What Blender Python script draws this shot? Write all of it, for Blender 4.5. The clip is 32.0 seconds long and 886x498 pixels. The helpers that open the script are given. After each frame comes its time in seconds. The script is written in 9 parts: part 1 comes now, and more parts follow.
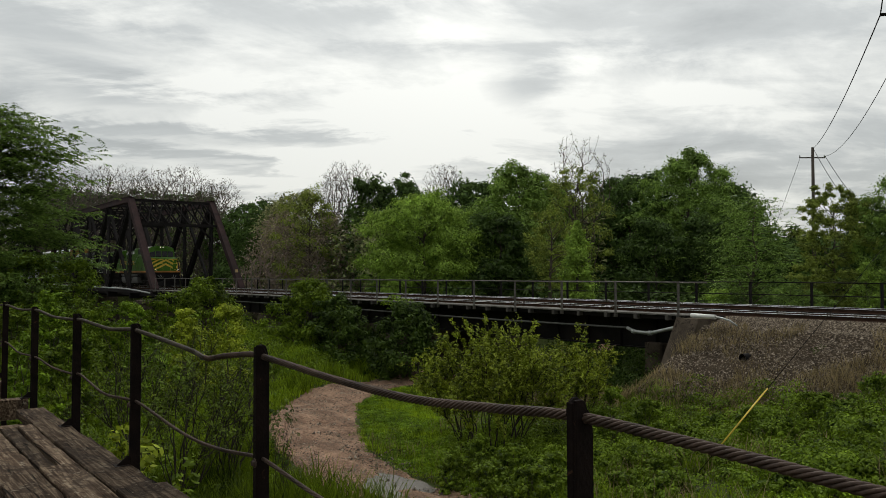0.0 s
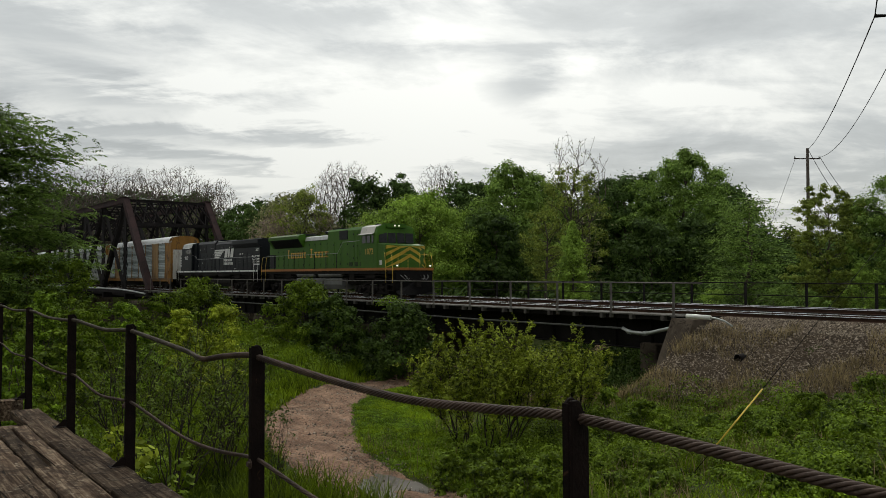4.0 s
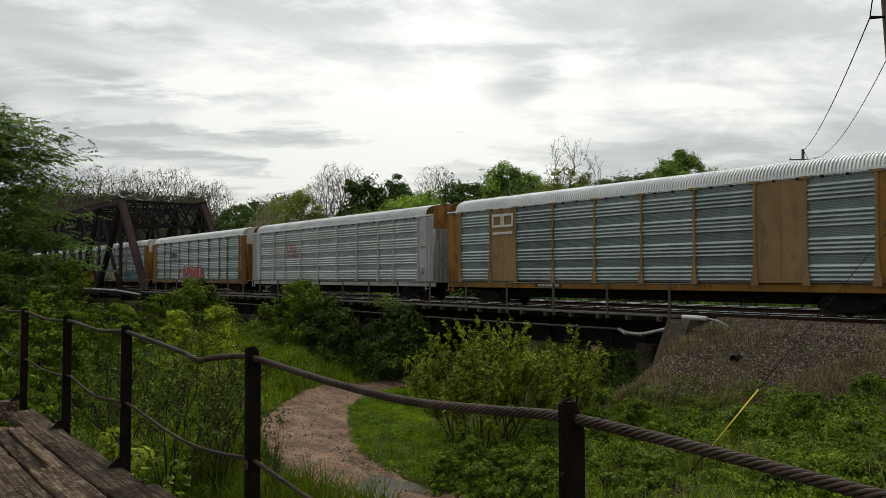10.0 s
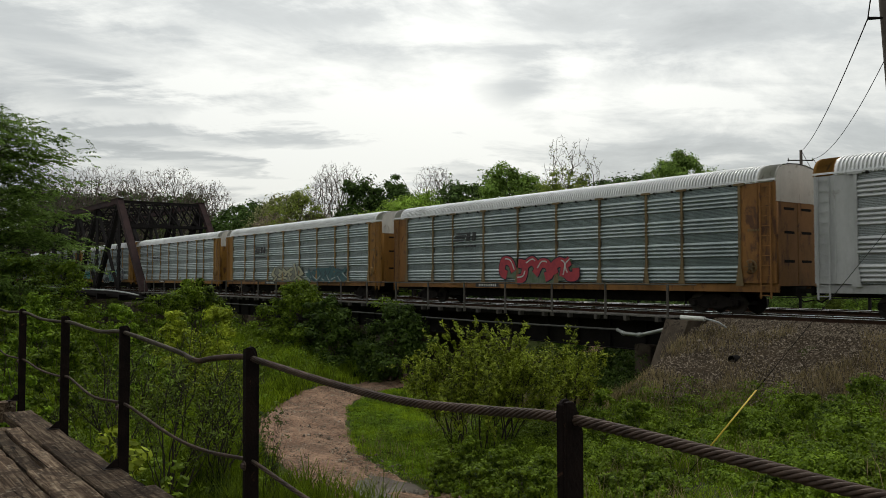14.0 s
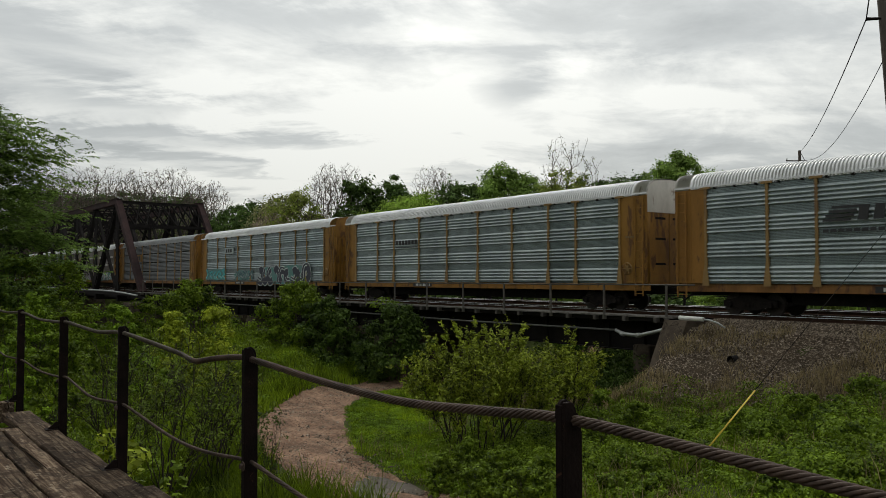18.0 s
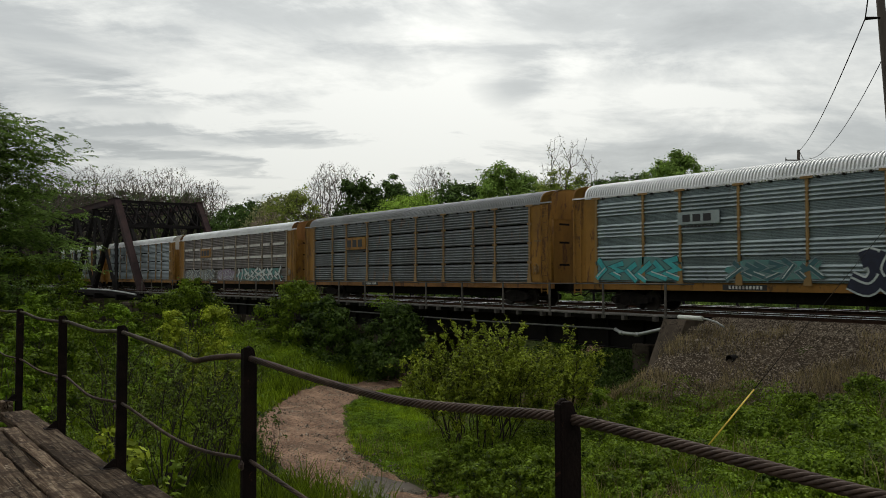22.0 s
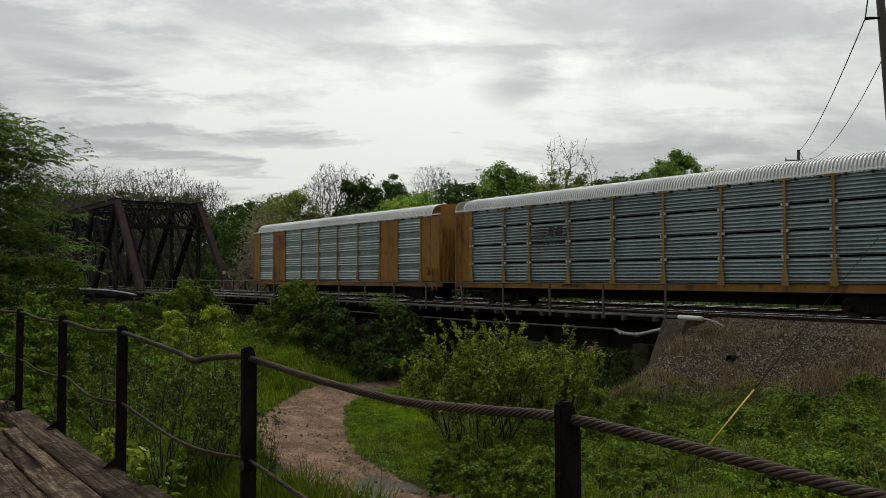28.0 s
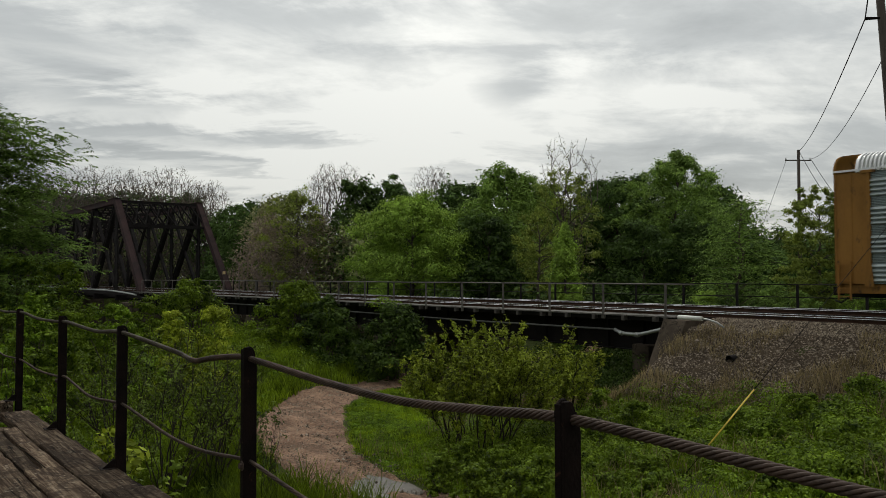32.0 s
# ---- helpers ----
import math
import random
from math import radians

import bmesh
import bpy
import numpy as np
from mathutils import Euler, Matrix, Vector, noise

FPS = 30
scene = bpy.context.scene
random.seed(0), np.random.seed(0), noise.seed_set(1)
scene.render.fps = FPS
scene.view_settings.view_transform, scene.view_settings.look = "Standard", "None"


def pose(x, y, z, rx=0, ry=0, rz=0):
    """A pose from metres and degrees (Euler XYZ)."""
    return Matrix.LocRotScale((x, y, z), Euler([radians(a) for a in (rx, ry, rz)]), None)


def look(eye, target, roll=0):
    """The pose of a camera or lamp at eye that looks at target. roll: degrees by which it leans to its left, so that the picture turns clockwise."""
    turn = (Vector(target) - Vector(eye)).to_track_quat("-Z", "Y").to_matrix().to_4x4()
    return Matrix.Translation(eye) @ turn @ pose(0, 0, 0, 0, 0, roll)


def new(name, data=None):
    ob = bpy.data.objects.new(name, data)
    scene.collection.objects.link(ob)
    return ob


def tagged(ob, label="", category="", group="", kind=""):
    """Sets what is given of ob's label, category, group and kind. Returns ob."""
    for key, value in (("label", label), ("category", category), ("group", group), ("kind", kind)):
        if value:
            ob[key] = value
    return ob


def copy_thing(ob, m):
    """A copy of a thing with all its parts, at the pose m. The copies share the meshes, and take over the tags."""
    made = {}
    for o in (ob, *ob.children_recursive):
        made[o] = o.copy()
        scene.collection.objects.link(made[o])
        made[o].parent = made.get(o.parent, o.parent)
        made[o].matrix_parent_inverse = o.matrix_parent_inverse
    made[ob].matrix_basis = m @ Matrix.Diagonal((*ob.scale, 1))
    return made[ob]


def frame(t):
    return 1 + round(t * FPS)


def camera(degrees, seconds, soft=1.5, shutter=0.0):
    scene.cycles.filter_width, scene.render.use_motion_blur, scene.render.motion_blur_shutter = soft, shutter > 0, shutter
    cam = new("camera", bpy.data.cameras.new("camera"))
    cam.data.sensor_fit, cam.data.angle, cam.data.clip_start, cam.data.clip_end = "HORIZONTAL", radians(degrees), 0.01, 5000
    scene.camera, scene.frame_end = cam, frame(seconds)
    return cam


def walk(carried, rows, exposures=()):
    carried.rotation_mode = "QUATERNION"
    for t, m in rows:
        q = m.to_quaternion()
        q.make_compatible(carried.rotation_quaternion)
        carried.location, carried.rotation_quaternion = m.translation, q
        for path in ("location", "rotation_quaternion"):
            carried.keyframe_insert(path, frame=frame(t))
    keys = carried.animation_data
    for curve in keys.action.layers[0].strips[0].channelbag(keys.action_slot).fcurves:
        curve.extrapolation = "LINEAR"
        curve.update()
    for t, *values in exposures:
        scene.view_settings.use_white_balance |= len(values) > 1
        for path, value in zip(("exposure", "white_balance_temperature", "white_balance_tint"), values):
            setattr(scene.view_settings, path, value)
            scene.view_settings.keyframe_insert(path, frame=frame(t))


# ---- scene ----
EYE = (0.0, 0.0, 1.33)
TURNS = [(0, 35.801, 1.870), (1, 35.886, 1.874), (2, 35.967, 1.887), (3, 36.042, 1.908), (3.5, 36.070, 1.911), (5.5, 36.195, 1.925),
         (7, 36.258, 1.936), (9, 36.332, 1.962), (11, 36.398, 1.979), (13, 36.455, 1.994), (14.5, 36.492, 2.018), (16.5, 36.537, 2.035),
         (18, 36.562, 2.039), (19.5, 36.590, 2.040), (20.5, 36.614, 2.023), (21.5, 36.625, 1.997), (23, 36.624, 1.972),
         (25, 36.624, 1.976), (28, 36.628, 1.991), (32, 36.629, 2.000)]
cam = camera(56.8, 32.0, soft=0.85, shutter=0.12)
walk(cam, [(t, pose(*EYE, 90 + pitch, 0, 90 - yaw)) for t, yaw, pitch in TURNS], exposures=[(t, e, 6650, 6) for t, e in ((0, -0.10), (3, -0.09), (6, -0.05), (9, -0.04), (11, -0.02), (14, -0.02), (17, -0.09), (20, -0.12), (25, -0.17), (28, -0.20), (32, -0.22))])

# ---- light: a bright overcast sky, the sun behind thin cloud beyond the track ----
SUN_AZ, SUN_EL = 40.0, 36.0
sun_dir = Vector((-math.cos(radians(SUN_AZ)) * math.cos(radians(SUN_EL)), math.sin(radians(SUN_AZ)) * math.cos(radians(SUN_EL)), math.sin(radians(SUN_EL))))
sun = new("sun", bpy.data.lights.new("sun", "SUN"))
sun.data.energy, sun.data.angle, sun.data.color = 0.9, radians(20), (1.0, 0.95, 0.86)
sun.matrix_world = look(sun_dir * 100, (0, 0, 0))


class Nodes:
    """A short hand for node trees."""

    def __init__(self, tree):
        self.tree = tree
        tree.nodes.clear()

    def add(self, kind, ins=(), **props):
        node = self.tree.nodes.new(kind)
        for key, value in props.items():
            if key == "operation":
                node.operation = value
            elif key == "blend_type":
                node.blend_type = value
            elif key == "data_type":
                node.data_type = value
            elif key == "sky_type":
                node.sky_type = value
            elif key == "vector_type":
                node.vector_type = value
        for key, value in dict(ins).items():
            socket = node.inputs[key]
            if hasattr(value, "is_linked"):
                self.tree.links.new(value, socket)
            else:
                socket.default_value = value
        return node

    def math(self, op, a, b=0.0):
        return self.add("ShaderNodeMath", {0: a, 1: b}, operation=op).outputs[0]

    def mix(self, fac, a, b, blend="MIX"):
        return self.add("ShaderNodeMixRGB", {"Fac": fac, "Color1": a, "Color2": b}, blend_type=blend).outputs[0]

    def noise(self, vec, scale, detail=4.0, rough=0.55, distort=0.0):
        return self.add("ShaderNodeTexNoise", {"Vector": vec, "Scale": scale, "Detail": detail, "Roughness": rough, "Distortion": distort}).outputs[0]

    def ramp(self, fac, stops):
        node = self.add("ShaderNodeValToRGB", {"Fac": fac})
        el = node.color_ramp.elements
        while len(el) < len(stops):
            el.new(0.5)
        for e, (pos, col) in zip(el, stops):
            e.position = pos
            e.color = (*col, 1) if len(col) == 3 else col
        return node.outputs[0]


world = bpy.data.worlds.new("sky")
scene.world = world
world.use_nodes = True
wn = Nodes(world.node_tree)
sky = wn.add("ShaderNodeTexSky", sky_type="NISHITA")
sky.sun_disc, sky.sun_elevation, sky.sun_rotation = False, radians(SUN_EL), math.atan2(sun_dir.x, sun_dir.y)
direction = wn.add("ShaderNodeTexCoord").outputs["Generated"]
sep = wn.add("ShaderNodeSeparateXYZ", {0: direction})
height = wn.math("MAXIMUM", sep.outputs[2], 0.0)
over = wn.math("ADD", height, 0.13)
flat = wn.add("ShaderNodeCombineXYZ", {0: wn.math("DIVIDE", sep.outputs[0], over), 1: wn.math("DIVIDE", sep.outputs[1], over), 2: 0.0}).outputs[0]
turned = wn.add("ShaderNodeMapping", {"Vector": flat, "Location": (3.1, 1.7, 0.0), "Rotation": (0, 0, radians(-36)), "Scale": (0.8, 0.62, 1)}).outputs[0]
broad = wn.noise(turned, 0.8, 2.0, 0.5, 0.3)
lumps = wn.noise(turned, 2.6, 7.0, 0.62, 0.35)
streaks = wn.noise(wn.add("ShaderNodeMapping", {"Vector": turned, "Rotation": (0, 0, radians(8)), "Scale": (1.5, 4.5, 1)}).outputs[0], 1.3, 5.0, 0.6, 0.4)
cloud = wn.math("ADD", wn.math("ADD", wn.math("MULTIPLY", broad, 0.52), wn.math("MULTIPLY", lumps, 0.58)), wn.math("MULTIPLY", streaks, 0.21))
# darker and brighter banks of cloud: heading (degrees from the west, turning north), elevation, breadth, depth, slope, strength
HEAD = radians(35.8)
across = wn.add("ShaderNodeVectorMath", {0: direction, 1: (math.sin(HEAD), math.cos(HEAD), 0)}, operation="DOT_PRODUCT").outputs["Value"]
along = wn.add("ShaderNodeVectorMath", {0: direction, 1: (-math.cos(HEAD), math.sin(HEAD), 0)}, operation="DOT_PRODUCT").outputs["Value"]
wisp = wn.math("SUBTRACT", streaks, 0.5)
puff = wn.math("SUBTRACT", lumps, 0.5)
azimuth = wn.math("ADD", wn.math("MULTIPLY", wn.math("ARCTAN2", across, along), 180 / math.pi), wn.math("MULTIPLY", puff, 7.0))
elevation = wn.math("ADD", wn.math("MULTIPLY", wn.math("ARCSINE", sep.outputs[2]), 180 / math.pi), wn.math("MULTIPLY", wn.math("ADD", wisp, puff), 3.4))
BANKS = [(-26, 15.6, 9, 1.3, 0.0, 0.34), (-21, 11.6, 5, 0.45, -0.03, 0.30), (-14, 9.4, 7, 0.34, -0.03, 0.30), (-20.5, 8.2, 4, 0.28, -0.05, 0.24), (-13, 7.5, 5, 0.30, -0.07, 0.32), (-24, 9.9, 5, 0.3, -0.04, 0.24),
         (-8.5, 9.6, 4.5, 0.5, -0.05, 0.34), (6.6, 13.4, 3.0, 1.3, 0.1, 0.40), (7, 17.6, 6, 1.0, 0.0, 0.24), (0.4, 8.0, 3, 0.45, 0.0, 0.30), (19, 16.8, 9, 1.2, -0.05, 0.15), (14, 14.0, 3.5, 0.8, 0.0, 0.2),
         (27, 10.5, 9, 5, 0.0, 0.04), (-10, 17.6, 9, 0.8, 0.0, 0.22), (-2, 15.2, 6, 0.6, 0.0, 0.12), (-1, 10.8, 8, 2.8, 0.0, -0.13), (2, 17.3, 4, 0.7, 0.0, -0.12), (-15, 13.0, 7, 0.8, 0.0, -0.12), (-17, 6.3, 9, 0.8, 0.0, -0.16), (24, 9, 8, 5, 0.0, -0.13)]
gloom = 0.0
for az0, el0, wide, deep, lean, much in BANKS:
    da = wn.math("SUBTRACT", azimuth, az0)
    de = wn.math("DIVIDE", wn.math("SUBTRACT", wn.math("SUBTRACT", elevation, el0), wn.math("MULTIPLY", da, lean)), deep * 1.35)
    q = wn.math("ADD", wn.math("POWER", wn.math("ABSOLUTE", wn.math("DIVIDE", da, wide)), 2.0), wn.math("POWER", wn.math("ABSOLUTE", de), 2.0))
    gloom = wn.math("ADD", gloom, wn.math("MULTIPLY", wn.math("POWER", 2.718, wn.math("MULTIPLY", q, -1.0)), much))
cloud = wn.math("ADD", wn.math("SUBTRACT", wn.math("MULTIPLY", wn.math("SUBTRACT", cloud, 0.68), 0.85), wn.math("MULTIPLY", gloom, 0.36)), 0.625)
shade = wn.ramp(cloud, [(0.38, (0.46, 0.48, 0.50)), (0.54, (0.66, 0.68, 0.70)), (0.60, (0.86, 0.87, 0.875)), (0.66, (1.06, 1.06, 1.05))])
toward = wn.add("ShaderNodeVectorMath", {0: direction, 1: tuple(sun_dir)}, operation="DOT_PRODUCT").outputs["Value"]
near_sun = wn.math("POWER", wn.math("MAXIMUM", toward, 0.0), 10.0)
ahead = wn.math("MAXIMUM", toward, 0.0)
glow = wn.math("ADD", wn.math("ADD", 0.53, wn.math("MULTIPLY", ahead, 0.36)), wn.math("MULTIPLY", near_sun, 0.17))
# an overcast sky is brightest overhead
glow = wn.math("MULTIPLY", glow, wn.math("ADD", 0.865, wn.math("MULTIPLY", height, 0.95)))
lit = wn.mix(1.0, shade, wn.add("ShaderNodeCombineXYZ", {0: glow, 1: glow, 2: glow}).outputs[0], "MULTIPLY")
clear = wn.mix(1.0, sky.outputs[0], (0.1, 0.1, 0.1, 1), "MULTIPLY")
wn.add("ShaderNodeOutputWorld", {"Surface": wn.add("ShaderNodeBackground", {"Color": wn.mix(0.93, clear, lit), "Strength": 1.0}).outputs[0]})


# ---- materials ----
def surface(name, col, col2=None, rough=0.7, metal=0.0, scale=3.0, fine=40.0, bump=0.15, spots=None, spot_at=0.62, stretch=(1, 1, 1), jitter=0.0, spec=0.4):
    """A painted, rusty, wooden or stony surface: two colours mixed by broad noise, fine grain, stains, relief."""
    m = bpy.data.materials.new(name)
    m.use_nodes = True
    n = Nodes(m.node_tree)
    vec = n.add("ShaderNodeMapping", {"Vector": n.add("ShaderNodeTexCoord").outputs["Object"], "Scale": stretch}).outputs[0]
    rnd = n.add("ShaderNodeObjectInfo").outputs["Random"]
    vec = n.add("ShaderNodeVectorMath", {0: vec, 1: n.add("ShaderNodeCombineXYZ", {0: n.math("MULTIPLY", rnd, 37.0), 1: n.math("MULTIPLY", rnd, 11.0), 2: 0.0}).outputs[0]}, operation="ADD").outputs[0]
    big = n.noise(vec, scale, 5.0, 0.6, 0.3)
    small = n.noise(vec, fine, 3.0, 0.6)
    col2 = col2 or tuple(c * 0.7 for c in col)
    blend = n.ramp(n.math("ADD", n.math("MULTIPLY", big, 0.75), n.math("MULTIPLY", small, 0.25)), [(0.38, (0, 0, 0)), (0.62, (1, 1, 1))])
    color = n.mix(blend, (*col2, 1), (*col, 1))
    if spots:
        where = n.ramp(n.noise(vec, scale * 2.3, 6.0, 0.7, 0.5), [(spot_at, (0, 0, 0)), (spot_at + 0.08, (1, 1, 1))])
        color = n.mix(where, color, (*spots, 1))
    if jitter:
        k = n.math("ADD", 1.0 - jitter, n.math("MULTIPLY", rnd, 2 * jitter))
        color = n.mix(1.0, color, n.add("ShaderNodeCombineXYZ", {0: k, 1: k, 2: k}).outputs[0], "MULTIPLY")
    r = n.math("ADD", rough - 0.08, n.math("MULTIPLY", big, 0.16))
    ins = {"Base Color": color, "Roughness": r, "Metallic": metal, "Specular IOR Level": spec}
    if bump:
        ins["Normal"] = n.add("ShaderNodeBump", {"Height": n.math("ADD", n.math("MULTIPLY", small, 0.6), big), "Strength": bump, "Distance": 0.02}).outputs[0]
    n.add("ShaderNodeOutputMaterial", {"Surface": n.add("ShaderNodeBsdfPrincipled", ins).outputs[0]})
    return m


def foliage(name, dark, light, thin=0.24):
    """Leaves: each its own green, clump shading put into the colour, light passes through them."""
    m = bpy.data.materials.new(name)
    m.use_nodes = True
    n = Nodes(m.node_tree)
    geo = n.add("ShaderNodeNewGeometry")
    at_ = n.add("ShaderNodeTexCoord").outputs["Object"]
    # lighter and darker patches stand in for shading from clump to clump
    place = n.math("ADD", n.math("MULTIPLY", n.noise(at_, 0.45, 2.0), 0.5), n.math("MULTIPLY", n.noise(at_, 1.7, 2.0), 0.5))
    fac = n.math("ADD", n.math("MULTIPLY", geo.outputs["Random Per Island"], 0.36), n.math("MULTIPLY", n.math("SUBTRACT", place, 0.5), 1.3))
    fac = n.math("ADD", fac, 0.42)
    # darks deepened and lights raised for shaded gaps and lit leaves
    color = n.ramp(fac, [(0.30, tuple(c * 0.7 for c in dark)), (0.92, tuple(c * 1.25 for c in light))])
    body = n.add("ShaderNodeMixShader", {0: thin, 1: n.add("ShaderNodeBsdfDiffuse", {"Color": color}).outputs[0], 2: n.add("ShaderNodeBsdfTranslucent", {"Color": color}).outputs[0]}).outputs[0]
    sheen = n.add("ShaderNodeBsdfGlossy", {"Color": (0.9, 0.95, 0.9, 1), "Roughness": 0.5}).outputs[0]
    n.add("ShaderNodeOutputMaterial", {"Surface": n.add("ShaderNodeMixShader", {0: 0.014, 1: body, 2: sheen}).outputs[0]})
    return m


def glass(name, tint):
    m = bpy.data.materials.new(name)
    m.use_nodes = True
    n = Nodes(m.node_tree)
    n.add("ShaderNodeOutputMaterial", {"Surface": n.add("ShaderNodeBsdfPrincipled", {"Base Color": (*tint, 1), "Roughness": 0.08, "Specular IOR Level": 0.6}).outputs[0]})
    return m


def glowing(name, col, strength):
    m = bpy.data.materials.new(name)
    m.use_nodes = True
    n = Nodes(m.node_tree)
    n.add("ShaderNodeOutputMaterial", {"Surface": n.add("ShaderNodeEmission", {"Color": (*col, 1), "Strength": strength}).outputs[0]})
    return m


LEAF_MID = foliage("leaf mid green", (0.0173, 0.0330, 0.0017), (0.1782, 0.2620, 0.0155))
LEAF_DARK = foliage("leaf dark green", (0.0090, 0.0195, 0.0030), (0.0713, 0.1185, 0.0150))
LEAF_BRIGHT = foliage("leaf fresh green", (0.034, 0.064, 0.004), (0.215, 0.345, 0.018))
LEAF_LUSH = foliage("lush weed leaf", (0.0169, 0.0365, 0.0030), (0.1786, 0.2697, 0.0150))
LEAF_YELLOW = foliage("leaf yellow green", (0.085, 0.120, 0.006), (0.42, 0.50, 0.035))
LEAF_WILLOW = foliage("willow leaf", (0.0270, 0.0430, 0.0029), (0.3179, 0.3870, 0.0333))
# leaves of far trees: bluer, the haze of distance put into the colour
FAR_MID = foliage("distant mid green leaf", (0.0239, 0.0460, 0.0083), (0.2576, 0.3956, 0.0736), 0.24)
FAR_DARK = foliage("distant dark green leaf", (0.0093, 0.0198, 0.0050), (0.1054, 0.1798, 0.0372), 0.24)
FAR_BRIGHT = foliage("distant fresh green leaf", (0.0410, 0.0754, 0.0082), (0.3280, 0.4920, 0.0697), 0.24)
# leaf colour darkened for the shade under the wood's canopy
FAR_SHADED = foliage("shaded far leaf", (0.007, 0.016, 0.004), (0.090, 0.150, 0.030), 0.24)
FAR_OLIVE2 = foliage("distant mixed olive leaf", (0.036, 0.050, 0.009), (0.290, 0.360, 0.060), 0.3)
FAR_OLIVE = foliage("distant olive leaf", (0.055, 0.058, 0.026), (0.330, 0.350, 0.150), 0.24)
LEAF_SALLOW = foliage("dark willow leaf", (0.0143, 0.0252, 0.0030), (0.1485, 0.2100, 0.0200))
LEAF_OLIVE = foliage("leaf sparse olive", (0.0205, 0.0324, 0.0060), (0.1225, 0.1692, 0.0288))
LEAF_GREY = foliage("leaf budding grey", (0.039, 0.035, 0.024), (0.157, 0.140, 0.090))
GRASS = foliage("grass blades", (0.0230, 0.0426, 0.0022), (0.2480, 0.3526, 0.0155))
# the GRASS colours at 0.55 of their brightness
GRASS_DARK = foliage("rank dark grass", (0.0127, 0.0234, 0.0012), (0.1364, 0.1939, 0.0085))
GRASS_FRESH = foliage("fresh short grass", (0.0561, 0.0982, 0.0029), (0.3460, 0.4730, 0.0183))
GRASS_DRY = foliage("dry grass", (0.0574, 0.0433, 0.0204), (0.3825, 0.2996, 0.1530))
BARK = surface("bark", (0.10, 0.08, 0.06), (0.045, 0.036, 0.028), 0.9, scale=2, fine=25, bump=0.5)
BARK_DARK = surface("dark brown stem bark", (0.036, 0.026, 0.017), (0.018, 0.013, 0.009), 0.9, scale=2, fine=25, bump=0.0)
BARK_GREY = surface("grey twig bark", (0.1437, 0.1188, 0.0966), (0.0633, 0.0506, 0.0420), 0.9, scale=2, fine=25, bump=0.0)
BARK_BROWN = surface("mauve-brown twig bark", (0.3645, 0.2835, 0.2410), (0.1620, 0.1219, 0.1021), 0.9, scale=2, fine=25, bump=0.0)
LEAF_MAUVE = foliage("mauve-brown bud", (0.1330, 0.1084, 0.0706), (0.4522, 0.3762, 0.2394))
LEAF_LOCUST = foliage("feathery leaf", (0.0203, 0.0421, 0.0077), (0.1872, 0.2886, 0.0558), 0.34)
RUST_IRON = surface("rusty bridge iron", (0.055, 0.033, 0.032), (0.028, 0.020, 0.021), 0.85, 0.0, 0.8, 14, 0.3, spots=(0.085, 0.042, 0.03), spot_at=0.66, spec=0.1)
DARK_IRON = surface("dark bridge iron", (0.022, 0.019, 0.019), (0.012, 0.011, 0.011), 0.85, 0.0, 0.8, 14, 0.3, spots=(0.035, 0.02, 0.015), spot_at=0.68, spec=0.08)
POST_IRON = surface("rusted fence steel", (0.0130, 0.0084, 0.0072), (0.0052, 0.0039, 0.0036), 0.85, 0.0, 6, 60, 0.35, spots=(0.06, 0.03, 0.018), spot_at=0.64, spec=0.08)
ROPE = surface("rusty wire rope", (0.0894, 0.0602, 0.0467), (0.0331, 0.0234, 0.0194), 0.7, 0.0, 7, 90, 0.4, spec=0.2)
ROPE_PALE = surface("weathered grey wire rope", (0.1080, 0.0920, 0.0720), (0.0480, 0.0400, 0.0320), 0.7, 0.0, 7, 90, 0.4, spec=0.2)
GALV = surface("galvanized pipe", (0.42, 0.44, 0.43), (0.26, 0.27, 0.26), 0.5, 0.6, 2, 30, 0.1)
RAIL_TOP = surface("worn rail head", (0.55, 0.55, 0.55), (0.42, 0.42, 0.42), 0.28, 0.9, 2, 30, 0.05)
RAIL_WEB = surface("rusty rail web", (0.060, 0.034, 0.024), (0.03, 0.018, 0.013), 0.9, 0.0, 2, 30, 0.3, spec=0.03)
TIE = surface("creosoted tie", (0.034, 0.028, 0.023), (0.015, 0.0125, 0.011), 0.95, 0, 3, 30, 0.5, stretch=(3, 0.6, 1), jitter=0.25, spec=0.02)
WALK_WOOD = surface("grey walkway planks", (0.17, 0.16, 0.147), (0.095, 0.09, 0.082), 0.9, 0, 2, 30, 0.4, stretch=(0.4, 4, 1), jitter=0.2, spec=0.08)
CONCRETE = surface("old concrete", (0.110, 0.088, 0.068), (0.045, 0.036, 0.028), 0.95, 0, 1.3, 22, 0.7, spots=(0.035, 0.028, 0.022), spot_at=0.56, spec=0.05)
WATER = surface("muddy puddle", (0.105, 0.085, 0.068), (0.075, 0.060, 0.048), 0.2, 0, 0.9, 3, 0.0, spec=0.13)
RIVER = surface("brown river", (0.07, 0.06, 0.045), (0.05, 0.045, 0.03), 0.08, 0, 0.3, 3, 0.1, spec=0.7)
POLE_WOOD = surface("pole wood", (0.0715, 0.0578, 0.0468), (0.0385, 0.0303, 0.0248), 0.9, 0, 2, 30, 0.4, stretch=(3, 3, 0.3))
WIRE = surface("dark wire", (0.018, 0.015, 0.013), (0.010, 0.009, 0.008), 0.8, 0.0, 5, 30, 0.0, spec=0.05)
YELLOW_PLASTIC = surface("yellow guy guard", (0.65, 0.47, 0.05), (0.5, 0.36, 0.04), 0.5, 0, 4, 30, 0.05)


